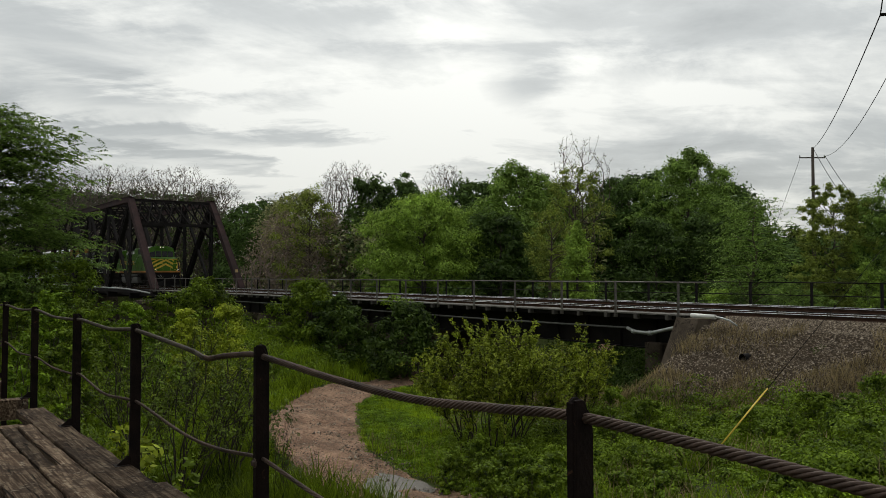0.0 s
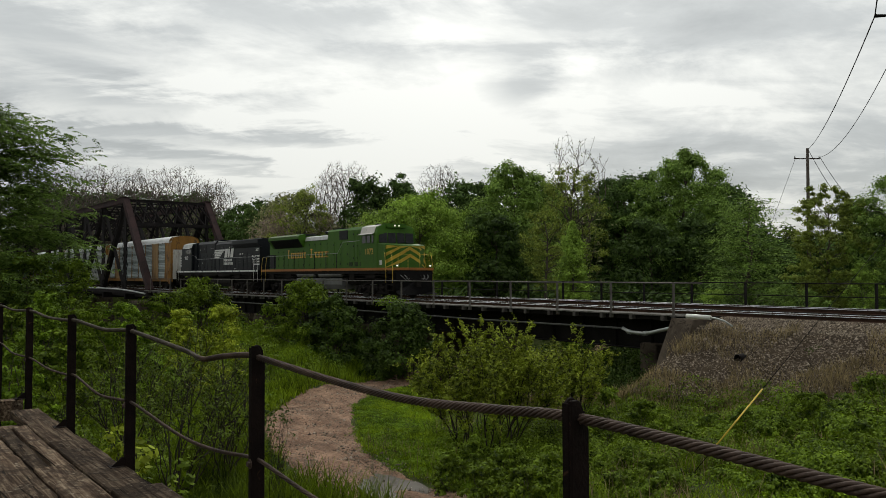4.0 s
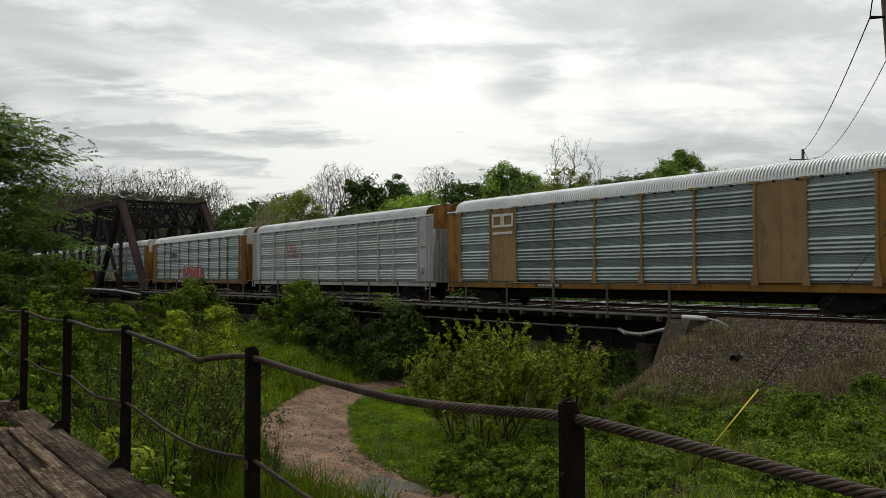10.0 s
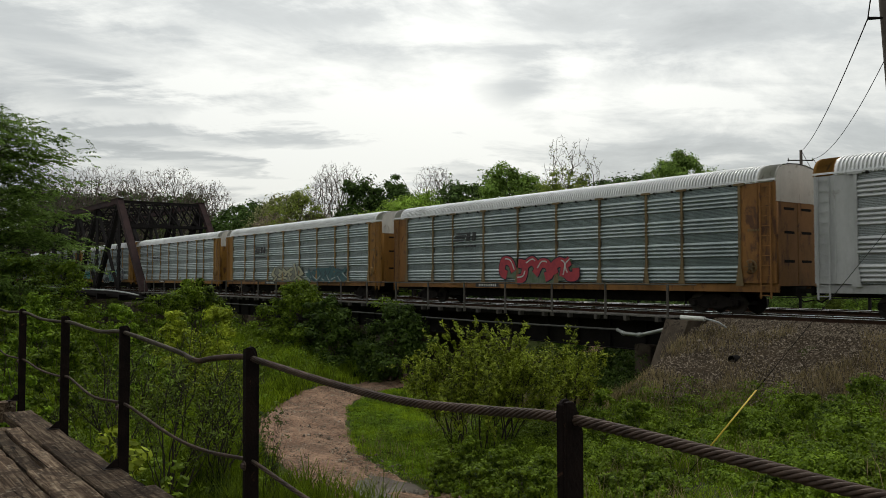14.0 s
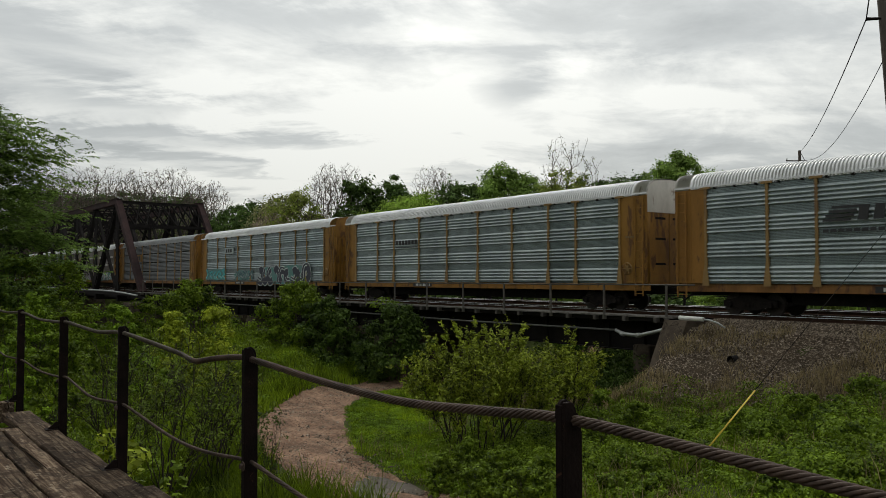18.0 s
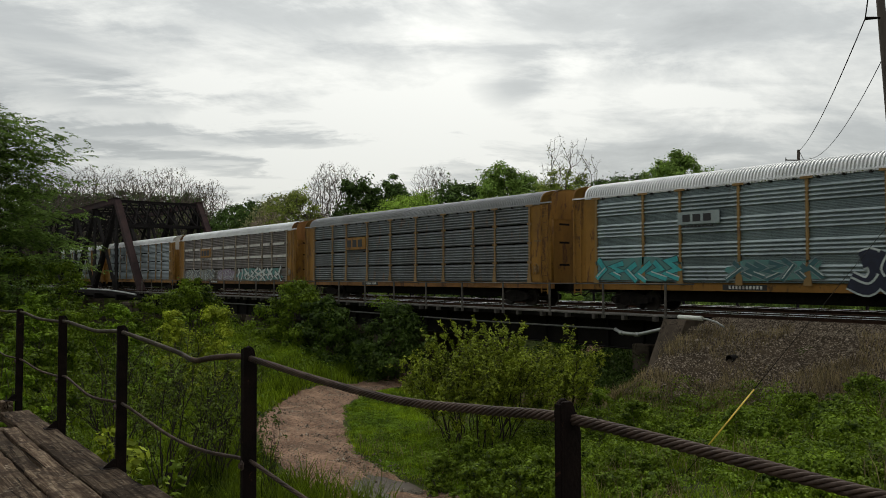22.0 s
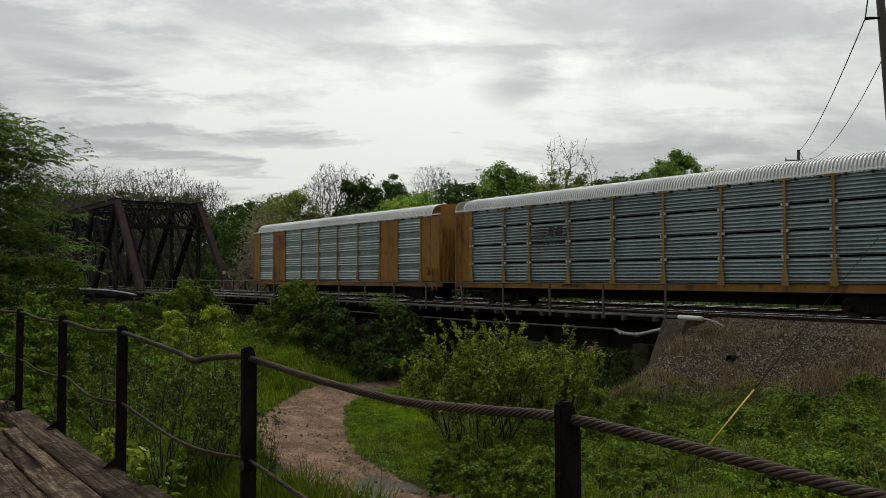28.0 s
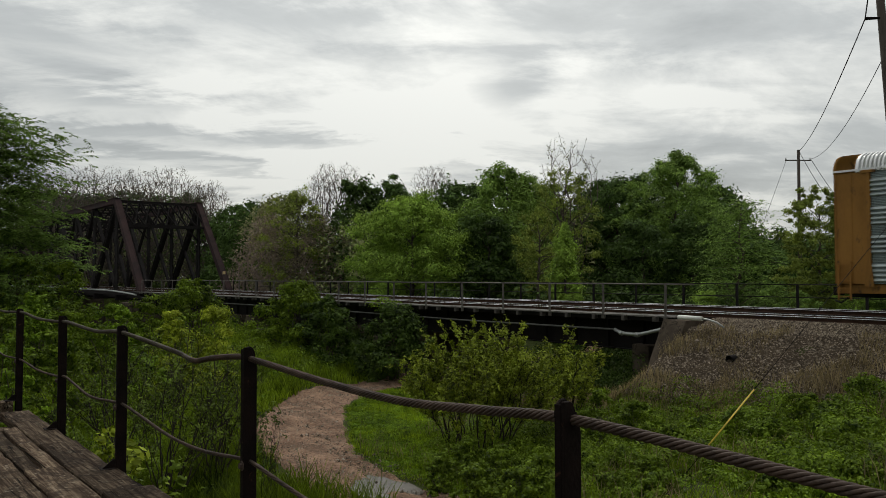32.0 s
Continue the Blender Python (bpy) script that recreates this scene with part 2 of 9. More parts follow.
def ground_material():
    m = bpy.data.materials.new("meadow ground")
    m.use_nodes = True
    n = Nodes(m.node_tree)
    at = n.add("ShaderNodeTexCoord").outputs["Object"]
    big, mid, fine = n.noise(at, 0.25, 4, 0.6), n.noise(at, 1.7, 5, 0.6), n.noise(at, 30, 4, 0.6)
    grass = n.ramp(n.math("ADD", n.math("MULTIPLY", big, 0.5), n.math("MULTIPLY", mid, 0.5)), [(0.35, (0.020, 0.030, 0.004)), (0.65, (0.055, 0.078, 0.010))])
    earth = n.ramp(mid, [(0.35, (0.028, 0.020, 0.014)), (0.7, (0.060, 0.046, 0.032))])
    color = n.mix(n.ramp(fine, [(0.45, (0, 0, 0)), (0.75, (1, 1, 1))]), grass, earth)
    n.add("ShaderNodeOutputMaterial", {"Surface": n.add("ShaderNodeBsdfPrincipled", {"Base Color": color, "Roughness": 0.95, "Specular IOR Level": 0.1, "Normal": n.add("ShaderNodeBump", {"Height": n.math("ADD", fine, mid), "Strength": 0.6, "Distance": 0.05}).outputs[0]}).outputs[0]})
    return m


def road_material():
    m = bpy.data.materials.new("packed reddish dirt")
    m.use_nodes = True
    n = Nodes(m.node_tree)
    at = n.add("ShaderNodeTexCoord").outputs["Object"]
    mid, fine, grit = n.noise(at, 0.9, 5, 0.65, 0.5), n.noise(at, 9, 5, 0.7), n.noise(at, 60, 3, 0.6)
    color = n.ramp(n.math("ADD", n.math("MULTIPLY", mid, 0.45), n.math("MULTIPLY", fine, 0.55)), [(0.36, (0.058, 0.032, 0.021)), (0.48, (0.180, 0.105, 0.068)), (0.60, (0.345, 0.220, 0.150))])
    tracks = n.noise(n.add("ShaderNodeMapping", {"Vector": at, "Rotation": (0, 0, radians(28)), "Scale": (0.16, 1.5, 1)}).outputs[0], 1.2, 4, 0.6, 0.5)
    color = n.mix(n.ramp(tracks, [(0.40, (0.5, 0.5, 0.5)), (0.52, (0, 0, 0))]), color, (0.075, 0.046, 0.032, 1))
    color = n.mix(n.ramp(grit, [(0.52, (0, 0, 0)), (0.66, (0.55, 0.55, 0.55))]), color, (0.36, 0.26, 0.19, 1))
    color = n.mix(n.ramp(n.noise(at, 14, 3, 0.6), [(0.60, (0, 0, 0)), (0.68, (0.75, 0.75, 0.75))]), color, (0.055, 0.038, 0.025, 1))
    relief = n.math("ADD", n.math("MULTIPLY", mid, 1.0), n.math("MULTIPLY", fine, 0.8))
    n.add("ShaderNodeOutputMaterial", {"Surface": n.add("ShaderNodeBsdfPrincipled", {"Base Color": color, "Roughness": 0.9, "Specular IOR Level": 0.08, "Normal": n.add("ShaderNodeBump", {"Height": relief, "Strength": 0.8, "Distance": 0.06}).outputs[0]}).outputs[0]})
    return m


def deck_material():
    m = bpy.data.materials.new("weathered deck wood")
    m.use_nodes = True
    n = Nodes(m.node_tree)
    at_ = n.add("ShaderNodeTexCoord").outputs["Object"]
    rnd = n.add("ShaderNodeObjectInfo").outputs["Random"]
    at_ = n.add("ShaderNodeVectorMath", {0: at_, 1: n.add("ShaderNodeCombineXYZ", {0: n.math("MULTIPLY", rnd, 50.0), 1: 0.0, 2: n.math("MULTIPLY", rnd, 20.0)}).outputs[0]}, operation="ADD").outputs[0]
    long = n.add("ShaderNodeMapping", {"Vector": at_, "Scale": (1.3, 26, 26)}).outputs[0]
    grain = n.noise(long, 1.6, 6.0, 0.65, 0.6)
    crack = n.noise(n.add("ShaderNodeMapping", {"Vector": at_, "Scale": (0.7, 17, 17)}).outputs[0], 1.3, 3.0, 0.5, 1.2)
    blot_ = n.noise(at_, 3.2, 6.0, 0.68, 0.6)
    fleck = n.noise(at_, 22.0, 4.0, 0.6)
    wood = n.ramp(n.math("ADD", n.math("MULTIPLY", grain, 0.6), n.math("MULTIPLY", blot_, 0.4)), [(0.36, (0.014, 0.010, 0.008)), (0.47, (0.078, 0.056, 0.043)), (0.57, (0.24, 0.195, 0.155)), (0.66, (0.44, 0.385, 0.32))])
    wood = n.mix(n.ramp(blot_, [(0.50, (0, 0, 0)), (0.57, (0.8, 0.8, 0.8))]), wood, (0.030, 0.021, 0.018, 1))
    wood = n.mix(n.ramp(fleck, [(0.60, (0, 0, 0)), (0.68, (0.75, 0.75, 0.75))]), wood, (0.30, 0.275, 0.24, 1))
    wood = n.mix(n.ramp(crack, [(0.30, (1, 1, 1)), (0.36, (0, 0, 0))]), wood, (0.010, 0.008, 0.007, 1))
    k = n.math("ADD", 0.36, n.math("MULTIPLY", rnd, 0.92))
    wood = n.mix(1.0, wood, n.add("ShaderNodeCombineXYZ", {0: n.math("MULTIPLY", k, 1.06), 1: n.math("MULTIPLY", k, 0.98), 2: n.math("MULTIPLY", k, 0.86)}).outputs[0], "MULTIPLY")
    relief = n.math("ADD", n.math("MULTIPLY", grain, 0.7), n.ramp(crack, [(0.28, (0, 0, 0)), (0.38, (1, 1, 1))]))
    n.add("ShaderNodeOutputMaterial", {"Surface": n.add("ShaderNodeBsdfPrincipled", {"Base Color": wood, "Roughness": 0.9, "Specular IOR Level": 0.04, "Normal": n.add("ShaderNodeBump", {"Height": relief, "Strength": 0.9, "Distance": 0.012}).outputs[0]}).outputs[0]})
    return m


DECK_WOOD = deck_material()
PLOW_BLACK = surface("sooty black pilot steel", (0.012, 0.011, 0.011), (0.007, 0.0065, 0.0065), 0.8, 0, 3, 20, 0.2, spec=0.1)
HOSE_GREY = surface("dusty rubber hose", (0.20, 0.20, 0.195), (0.12, 0.12, 0.118), 0.7, 0, 3, 20, 0.1)
GROUND, DIRT = ground_material(), road_material()


# ---- mesh tools ----
def box(bm, x0, x1, y0, y1, z0, z1):
    vs = [bm.verts.new(p) for p in ((x0, y0, z0), (x1, y0, z0), (x1, y1, z0), (x0, y1, z0), (x0, y0, z1), (x1, y0, z1), (x1, y1, z1), (x0, y1, z1))]
    for f in ((0, 3, 2, 1), (4, 5, 6, 7), (0, 1, 5, 4), (1, 2, 6, 5), (2, 3, 7, 6), (3, 0, 4, 7)):
        bm.faces.new([vs[i] for i in f])
    return vs


def beam(bm, a, b, w, h):
    """A bar with a rectangular section from a to b; w across (level), h the other way."""
    a, b = Vector(a), Vector(b)
    d = (b - a).normalized()
    side = d.cross(Vector((0, 0, 1)))
    side = side.normalized() if side.length > 1e-4 else Vector((1, 0, 0))
    up = side.cross(d).normalized()
    rings = [[bm.verts.new(p + side * sx * w / 2 + up * sz * h / 2) for sx, sz in ((-1, -1), (1, -1), (1, 1), (-1, 1))] for p in (a, b)]
    for i in range(4):
        j = (i + 1) % 4
        bm.faces.new((rings[0][i], rings[0][j], rings[1][j], rings[1][i]))
    bm.faces.new(rings[0][::-1])
    bm.faces.new(rings[1])


def tube(bm, points, radii, n=6, caps=True):
    """A round bar along points, with a radius for each."""
    points = [Vector(p) for p in points]
    if not hasattr(radii, "__len__"):
        radii = [radii] * len(points)
    rings, side = [], None
    for i, p in enumerate(points):
        d = (points[min(i + 1, len(points) - 1)] - points[max(i - 1, 0)]).normalized()
        if side is None:
            side = d.orthogonal().normalized()
        side = (side - d * side.dot(d)).normalized()
        up = d.cross(side)
        rings.append([bm.verts.new(p + (side * math.cos(k * math.tau / n) + up * math.sin(k * math.tau / n)) * radii[i]) for k in range(n)])
    for r0, r1 in zip(rings, rings[1:]):
        for k in range(n):
            f = bm.faces.new((r0[k], r0[(k + 1) % n], r1[(k + 1) % n], r1[k]))
            f.smooth = True
    if caps:
        bm.faces.new(rings[0][::-1])
        bm.faces.new(rings[-1])


def prism(bm, outline, y0, y1):
    """A plate: an outline in x and z, from y0 to y1."""
    a = [bm.verts.new((x, y0, z)) for x, z in outline]
    b = [bm.verts.new((x, y1, z)) for x, z in outline]
    bm.faces.new(a)
    bm.faces.new(b[::-1])
    for i in range(len(a)):
        j = (i + 1) % len(a)
        bm.faces.new((a[j], a[i], b[i], b[j]))


def prism_x(bm, outline, x0, x1):
    """A bar along x with an outline in y and z."""
    a = [bm.verts.new((x0, y, z)) for y, z in outline]
    b = [bm.verts.new((x1, y, z)) for y, z in outline]
    bm.faces.new(a[::-1])
    bm.faces.new(b)
    for i in range(len(a)):
        j = (i + 1) % len(a)
        bm.faces.new((a[i], a[j], b[j], b[i]))


def mesh_of(name, bm, material, soft=0.0):
    if soft:
        bmesh.ops.bevel(bm, geom=bm.edges[:], offset=soft, segments=1, affect="EDGES")
    bmesh.ops.recalc_face_normals(bm, faces=bm.faces[:])
    me = bpy.data.meshes.new(name)
    bm.to_mesh(me)
    bm.free()
    me.materials.append(material)
    return me


def part(name, bm, material, parent=None, label="", soft=0.0):
    ob = new(name, mesh_of(name, bm, material, soft))
    ob.parent = parent
    if label:
        ob["label"] = label
    return ob


def shared(name, me, parent, at=None):
    """One more object on a mesh that exists."""
    ob = new(name, me)
    ob.parent = parent
    if at is not None:
        ob.matrix_basis = at
    return ob


def arrays_mesh(name, verts, faces, material):
    """A mesh from arrays: verts (n, 3), faces (m, 3 or 4)."""
    me = bpy.data.meshes.new(name)
    k = faces.shape[1]
    me.vertices.add(len(verts))
    me.vertices.foreach_set("co", np.ascontiguousarray(verts, np.float32).ravel())
    me.loops.add(faces.size)
    me.loops.foreach_set("vertex_index", np.ascontiguousarray(faces, np.int32).ravel())
    me.polygons.add(len(faces))
    me.polygons.foreach_set("loop_start", np.arange(0, faces.size, k, dtype=np.int32))
    me.update()
    me.validate()
    me.materials.append(material)
    return me


def smooth(a, b, x):
    t = min(1.0, max(0.0, (x - a) / (b - a)))
    return t * t * (3 - 2 * t)
# ---- ground, road, river ----
TRACK_Y, NEAR_RAIL, FAR_RAIL = 29.62, 28.9, 30.34
SECOND_Y = 34.38
RAIL_Z = -0.12
ABUT_X, TRUSS_X = -20.5, -92.0


def ground_z(x, y):
    base = -4.2 + 2.0 * smooth(-19, -3, x) * (1 - 0.35 * smooth(12, 4, y))
    river = smooth(-70, -86, x) * smooth(-178, -160, x)
    base -= 3.6 * river
    lat, dep = x * 0.585 + y * 0.811, -x * 0.811 + y * 0.585
    base += 1.35 * smooth(36, 46, dep) * smooth(-3.8, -7.5, lat) * smooth(-76, -62, x)
    back = smooth(38, 52, y)
    base = base * (1 - back) + (-3.2 + 2.4 * smooth(-34, -14, x) - 3.0 * river) * back
    if x < -158:
        base += 3.2 * smooth(-158, -175, x)
    if x > ABUT_X - 2.5:
        crest = -0.62 - 0.60 * max(0.0, 26.4 - y) - 0.25 * max(0.0, y - 38.5) + 0.30 * smooth(26.6, 28.0, y) * smooth(39, 37.5, y)
        cut = smooth(ABUT_X + 0.2, ABUT_X + 0.9, x)
        bank = base + 1.1 * smooth(ABUT_X - 2.5, ABUT_X - 0.2, x) * smooth(16, 25, y) * (1 - back)
        base = max(bank, crest * cut + bank * (1 - cut))
    lumps = noise.noise(Vector((x * 0.22, y * 0.22, 3.0))) * 0.22 + noise.noise(Vector((x * 0.9, y * 0.9, 8.0))) * 0.06
    return base + lumps * smooth(0.0, 0.5, -0.6 - base)


def axis_steps(spans):
    out = [spans[0][0]]
    for a, b, step in spans:
        n = max(1, round((b - a) / step))
        out += [a + (b - a) * (i + 1) / n for i in range(n)]
    return out


def build_ground():
    xs = axis_steps([(-2500, -500, 400), (-500, -180, 40), (-180, -60, 5), (-60, -26, 1.0), (-26, 4, 0.4), (4, 60, 5), (60, 500, 40), (500, 2500, 400)])
    ys = axis_steps([(-2500, -300, 400), (-300, -20, 40), (-20, 4, 3), (4, 30, 0.5), (30, 60, 1.5), (60, 200, 10), (200, 600, 50), (600, 2500, 400)])
    verts = np.array([(x, y, ground_z(x, y)) for y in ys for x in xs])
    nx = len(xs)
    i, j = np.meshgrid(np.arange(nx - 1), np.arange(len(ys) - 1))
    a = (j * nx + i).ravel()
    me = arrays_mesh("ground", verts, np.stack([a, a + 1, a + nx + 1, a + nx], 1), GROUND)
    me.polygons.foreach_set("use_smooth", np.ones(len(me.polygons), bool))
    tagged(new("ground", me), "grassy floodplain rising to the railway embankment", "ground", kind="structure")


build_ground()

ROAD_LINE = [(9, 4.5), (-2, 7.2), (-9, 9.3), (-14, 10.9), (-18.6, 11.45), (-20.4, 11.55), (-22.4, 11.95), (-26.1, 13.3), (-28.7, 14.6), (-32.4, 17.0), (-34.6, 19.7), (-35.7, 22.0), (-36.6, 24.6), (-37.4, 27.2), (-39, 32), (-41, 39), (-42, 50), (-42, 70)]


def road_half(x):
    """Half the breadth of the dirt track."""
    return 1.28 + 0.42 * smooth(-22, -27, x) - 0.35 * smooth(-33, -37, x)


def spline(points, per):
    """A smooth line through points."""
    pts = [Vector(p) for p in points]
    out = []
    for i in range(len(pts) - 1):
        p0, p1, p2, p3 = pts[max(i - 1, 0)], pts[i], pts[i + 1], pts[min(i + 2, len(pts) - 1)]
        for k in range(per):
            t = k / per
            out.append(0.5 * ((2 * p1) + (p2 - p0) * t + (2 * p0 - 5 * p1 + 4 * p2 - p3) * t * t + (3 * p1 - p0 - 3 * p2 + p3) * t ** 3))
    out.append(pts[-1])
    return out


ROAD = spline([(*p, 0) for p in ROAD_LINE], 22)


def build_road():
    verts, across = [], 19
    for i, p in enumerate(ROAD):
        d = (ROAD[min(i + 1, len(ROAD) - 1)] - ROAD[max(i - 1, 0)]).normalized()
        side = Vector((-d.y, d.x, 0))
        half = road_half(p.x) + 0.2 * noise.noise(Vector((i * 0.15, 0, 0)))
        for k in range(across):
            u = 2 * k / (across - 1) - 1
            w = half * 1.12 + 0.20 * noise.noise(Vector((i * 0.16, 5 + k // 10, 2))) + 0.06 * noise.noise(Vector((i * 0.7, 9 + k // 10, 2)))
            q = p + side * u * w
            rut = -0.07 * math.exp(-((abs(u) - 0.55) / 0.16) ** 2) + 0.03 * noise.noise(Vector((q.x * 1.3, q.y * 1.3, 0)))
            edge = -0.24 * smooth(0.72, 1.0, abs(u))
            verts.append((q.x, q.y, ground_z(q.x, q.y) + 0.11 + rut + edge))
    n = len(ROAD)
    i, j = np.meshgrid(np.arange(across - 1), np.arange(n - 1))
    a = (j * across + i).ravel()
    me = arrays_mesh("road", np.array(verts), np.stack([a, a + 1, a + across + 1, a + across], 1), DIRT)
    me.polygons.foreach_set("use_smooth", np.ones(len(me.polygons), bool))
    tagged(new("road", me), "curving rutted track of pale reddish dirt", "dirt road", kind="structure")


build_road()


def blot(name, cx, cy, rx, ry, turn, z, material, label, category):
    bm = bmesh.new()
    ring = []
    for k in range(72):
        a = k * math.tau / 72
        r = 1 + 0.4 * noise.noise(Vector((math.cos(a) * 1.8, math.sin(a) * 1.8, cx))) + 0.08 * noise.noise(Vector((math.cos(a) * 5.0, math.sin(a) * 5.0, cx)))
        u, v = math.cos(a) * rx * r, math.sin(a) * ry * r
        ring.append(bm.verts.new((cx + u * math.cos(turn) - v * math.sin(turn), cy + u * math.sin(turn) + v * math.cos(turn), z)))
    bm.faces.new(ring)
    return tagged(part(name, bm, material), label, category, kind="structure")


blot("puddle", -17.9, 11.55, 1.75, 0.72, radians(172), ground_z(-18.0, 11.7) + 0.125, WATER, "shallow muddy puddle lying in the dirt track", "puddle")
bm = bmesh.new()
bmesh.ops.create_grid(bm, x_segments=2, y_segments=2, size=1.0, matrix=Matrix.Translation((-122, 20, -6.6)) @ Matrix.Diagonal((52, 400, 1, 1)))
tagged(part("river_water", bm, RIVER), "slow brown river under the truss bridge", "river", kind="structure")

# ---- the wooden bridge deck that the camera stands on ----
DECK_Z = -0.09
deck = tagged(new("deck"), "weathered plank deck of an old bridge", "deck", kind="structure")
rng = random.Random(5)
edge = 1.77
widths = [0.35, 0.14, 0.14, 0.31, 0.29, 0.30, 0.28, 0.31, 0.29, 0.30, 0.28, 0.31, 0.29]
for row, w in enumerate(widths):
    x = 14.0 - rng.uniform(0, 2)
    lift = rng.uniform(-0.015, 0.025)
    while x > -46:
        length = rng.uniform(1.3, 3.6)
        if row in (1, 2):
            # narrow planks end at the hole where two are gone; nearer by, one broad plank takes their place
            length = rng.uniform(2.4, 3.6) if x > -4 else (x + 6.7 if x > -6.2 else (x + 8.6 if x > -8.0 else rng.uniform(2.2, 3.0)))
        if row == 0:
            length = rng.uniform(1.5, 2.1)
        x0 = x - length + 0.012
        broad_ = row in (1, 2) and x0 > -6.75
        wide_ = 0.28 if broad_ else w
        bm = bmesh.new()
        z1 = DECK_Z + lift + rng.uniform(-0.012, 0.012)
        n = 8
        ragged = rng.uniform(0.0, 0.07) if row == 0 else 0.0
        top = []
        for k in range(n + 1):
            px = x0 + (x - x0) * k / n
            wob = noise.noise(Vector((px * 1.1, row * 3.7, 1))) * 0.016
            chip = 0.05 * max(0, noise.noise(Vector((px * 3.1, row * 5.1, 4)))) if row == 0 else 0.016 * noise.noise(Vector((px * 4, row, 0)))
            ya, yb = edge - wide_ + 0.009, edge - 0.009 - chip - ragged
            top.append([bm.verts.new(p) for p in ((px, ya, z1 - 0.075), (px, yb, z1 - 0.075), (px, yb, z1 - 0.008 + wob), (px, yb - 0.007, z1 + wob), (px, ya + 0.007, z1 + wob * 0.8), (px, ya, z1 - 0.008 + wob * 0.8))])
        for r0, r1 in zip(top, top[1:]):
            for k in range(6):
                bm.faces.new((r0[k], r0[(k + 1) % 6], r1[(k + 1) % 6], r1[k]))
        bm.faces.new(top[0][::-1])
        bm.faces.new(top[-1])
        if not (row in (1, 2) and -11.6 < (x + x0) / 2 < -8.6) and not (row == 2 and broad_) and not (row == 0 and rng.random() < 0.12 and (x + x0) / 2 < -9):
            part("plank", bm, DECK_WOOD, deck)
        else:
            bm.free()
        x = x0 - rng.uniform(0.006, 0.03)
    edge -= w
bm = bmesh.new()
for k in range(29):
    box(bm, 13.25 - k * 2.05 - 0.1, 13.25 - k * 2.05 + 0.1, -2.0, 1.80, DECK_Z - 0.34, DECK_Z - 0.1)
box(bm, -46, 13.6, 1.2, 1.4, DECK_Z - 0.7, DECK_Z - 0.35)
box(bm, -46, 13.6, -1.6, -1.4, DECK_Z - 0.7, DECK_Z - 0.35)
part("floor_beam", bm, DECK_WOOD, deck, "dark timber beams under the planks")
bm = bmesh.new()
for px in (-44, -30, -15.5, 0, 12.5):
    for py in (1.3, -1.5):
        box(bm, px - 0.2, px + 0.2, py - 0.2, py + 0.2, ground_z(px, py) - 0.3, DECK_Z - 0.7)
part("bent_leg", bm, DECK_WOOD, deck, "timber bents under the deck")

# ---- fence: rusty steel posts and two twisted wire ropes ----
fence = tagged(new("cable_fence"), "rusty steel posts strung with two twisted wire ropes", "fence")
FENCE_Y = 1.75
POSTS = [-1.715, -4.03, -6.38, -8.37, -10.57, -12.85, -15.1, -17.4, -19.7, -22, -24.3, -26.6, -28.9, 0.55, 2.8, 5.1, 7.4, 9.7, 12.0]


def post_mesh():
    bm = bmesh.new()
    # a channel whose web the ropes pass through; the top is cut to a slope on the outside
    prism_x(bm, [(-0.037, -0.75), (0.037, -0.75), (0.037, 0.965), (0.030, 0.995), (0.004, 1.05), (-0.006, 1.058), (-0.037, 1.058)], -0.006, 0.006)
    prism_x(bm, [(-0.037, -0.75), (-0.032, -0.75), (-0.032, 1.05), (-0.037, 1.05)], -0.034, -0.006)
    prism_x(bm, [(0.032, -0.75), (0.037, -0.75), (0.037, 0.95), (0.032, 0.965)], -0.034, -0.006)
    ring = [(0.012 + 0.036 * math.cos(radians(a)), 1.005 + 0.055 * math.sin(radians(a))) for a in range(-70, 181, 25)]
    inner = [(0.012 + 0.022 * math.cos(radians(a)), 1.005 + 0.038 * math.sin(radians(a))) for a in range(180, -71, -25)]
    prism_x(bm, ring + inner, -0.050, -0.038)
    bmesh.ops.bevel(bm, geom=bm.edges[:], offset=0.0025, segments=1, affect="EDGES")
    return mesh_of("post", bm, POST_IRON)


def bolt_mesh():
    bm = bmesh.new()
    bmesh.ops.create_cone(bm, cap_ends=True, segments=6, radius1=0.016, radius2=0.014, depth=0.014, matrix=Matrix.Rotation(radians(90), 4, "X"))
    bmesh.ops.create_cone(bm, cap_ends=True, segments=10, radius1=0.026, radius2=0.026, depth=0.004, matrix=Matrix.Translation((0, 0.008, 0)) @ Matrix.Rotation(radians(90), 4, "X"))
    return mesh_of("bolt", bm, ROPE)


POST_ME, BOLT_ME = post_mesh(), bolt_mesh()
for k, px in enumerate(POSTS):
    p = shared("post", POST_ME, fence, pose(px, FENCE_Y, DECK_Z, 0.25 * math.sin(px * 3), 0.25 * math.sin(px * 5), 4 * math.sin(px * 7)))
    shared("bolt", BOLT_ME, p, pose(0.012, -0.056, 0.455))
    bm = bmesh.new()
    prism_x(bm, [(-0.135, 0.012), (-0.04, 0.012), (-0.04, 0.075), (-0.06, 0.075)], 0.004, 0.016)
    box(bm, -0.05, 0.06, -0.15, -0.045, 0.004, 0.014)
    part("base_bracket", bm, POST_IRON, p)


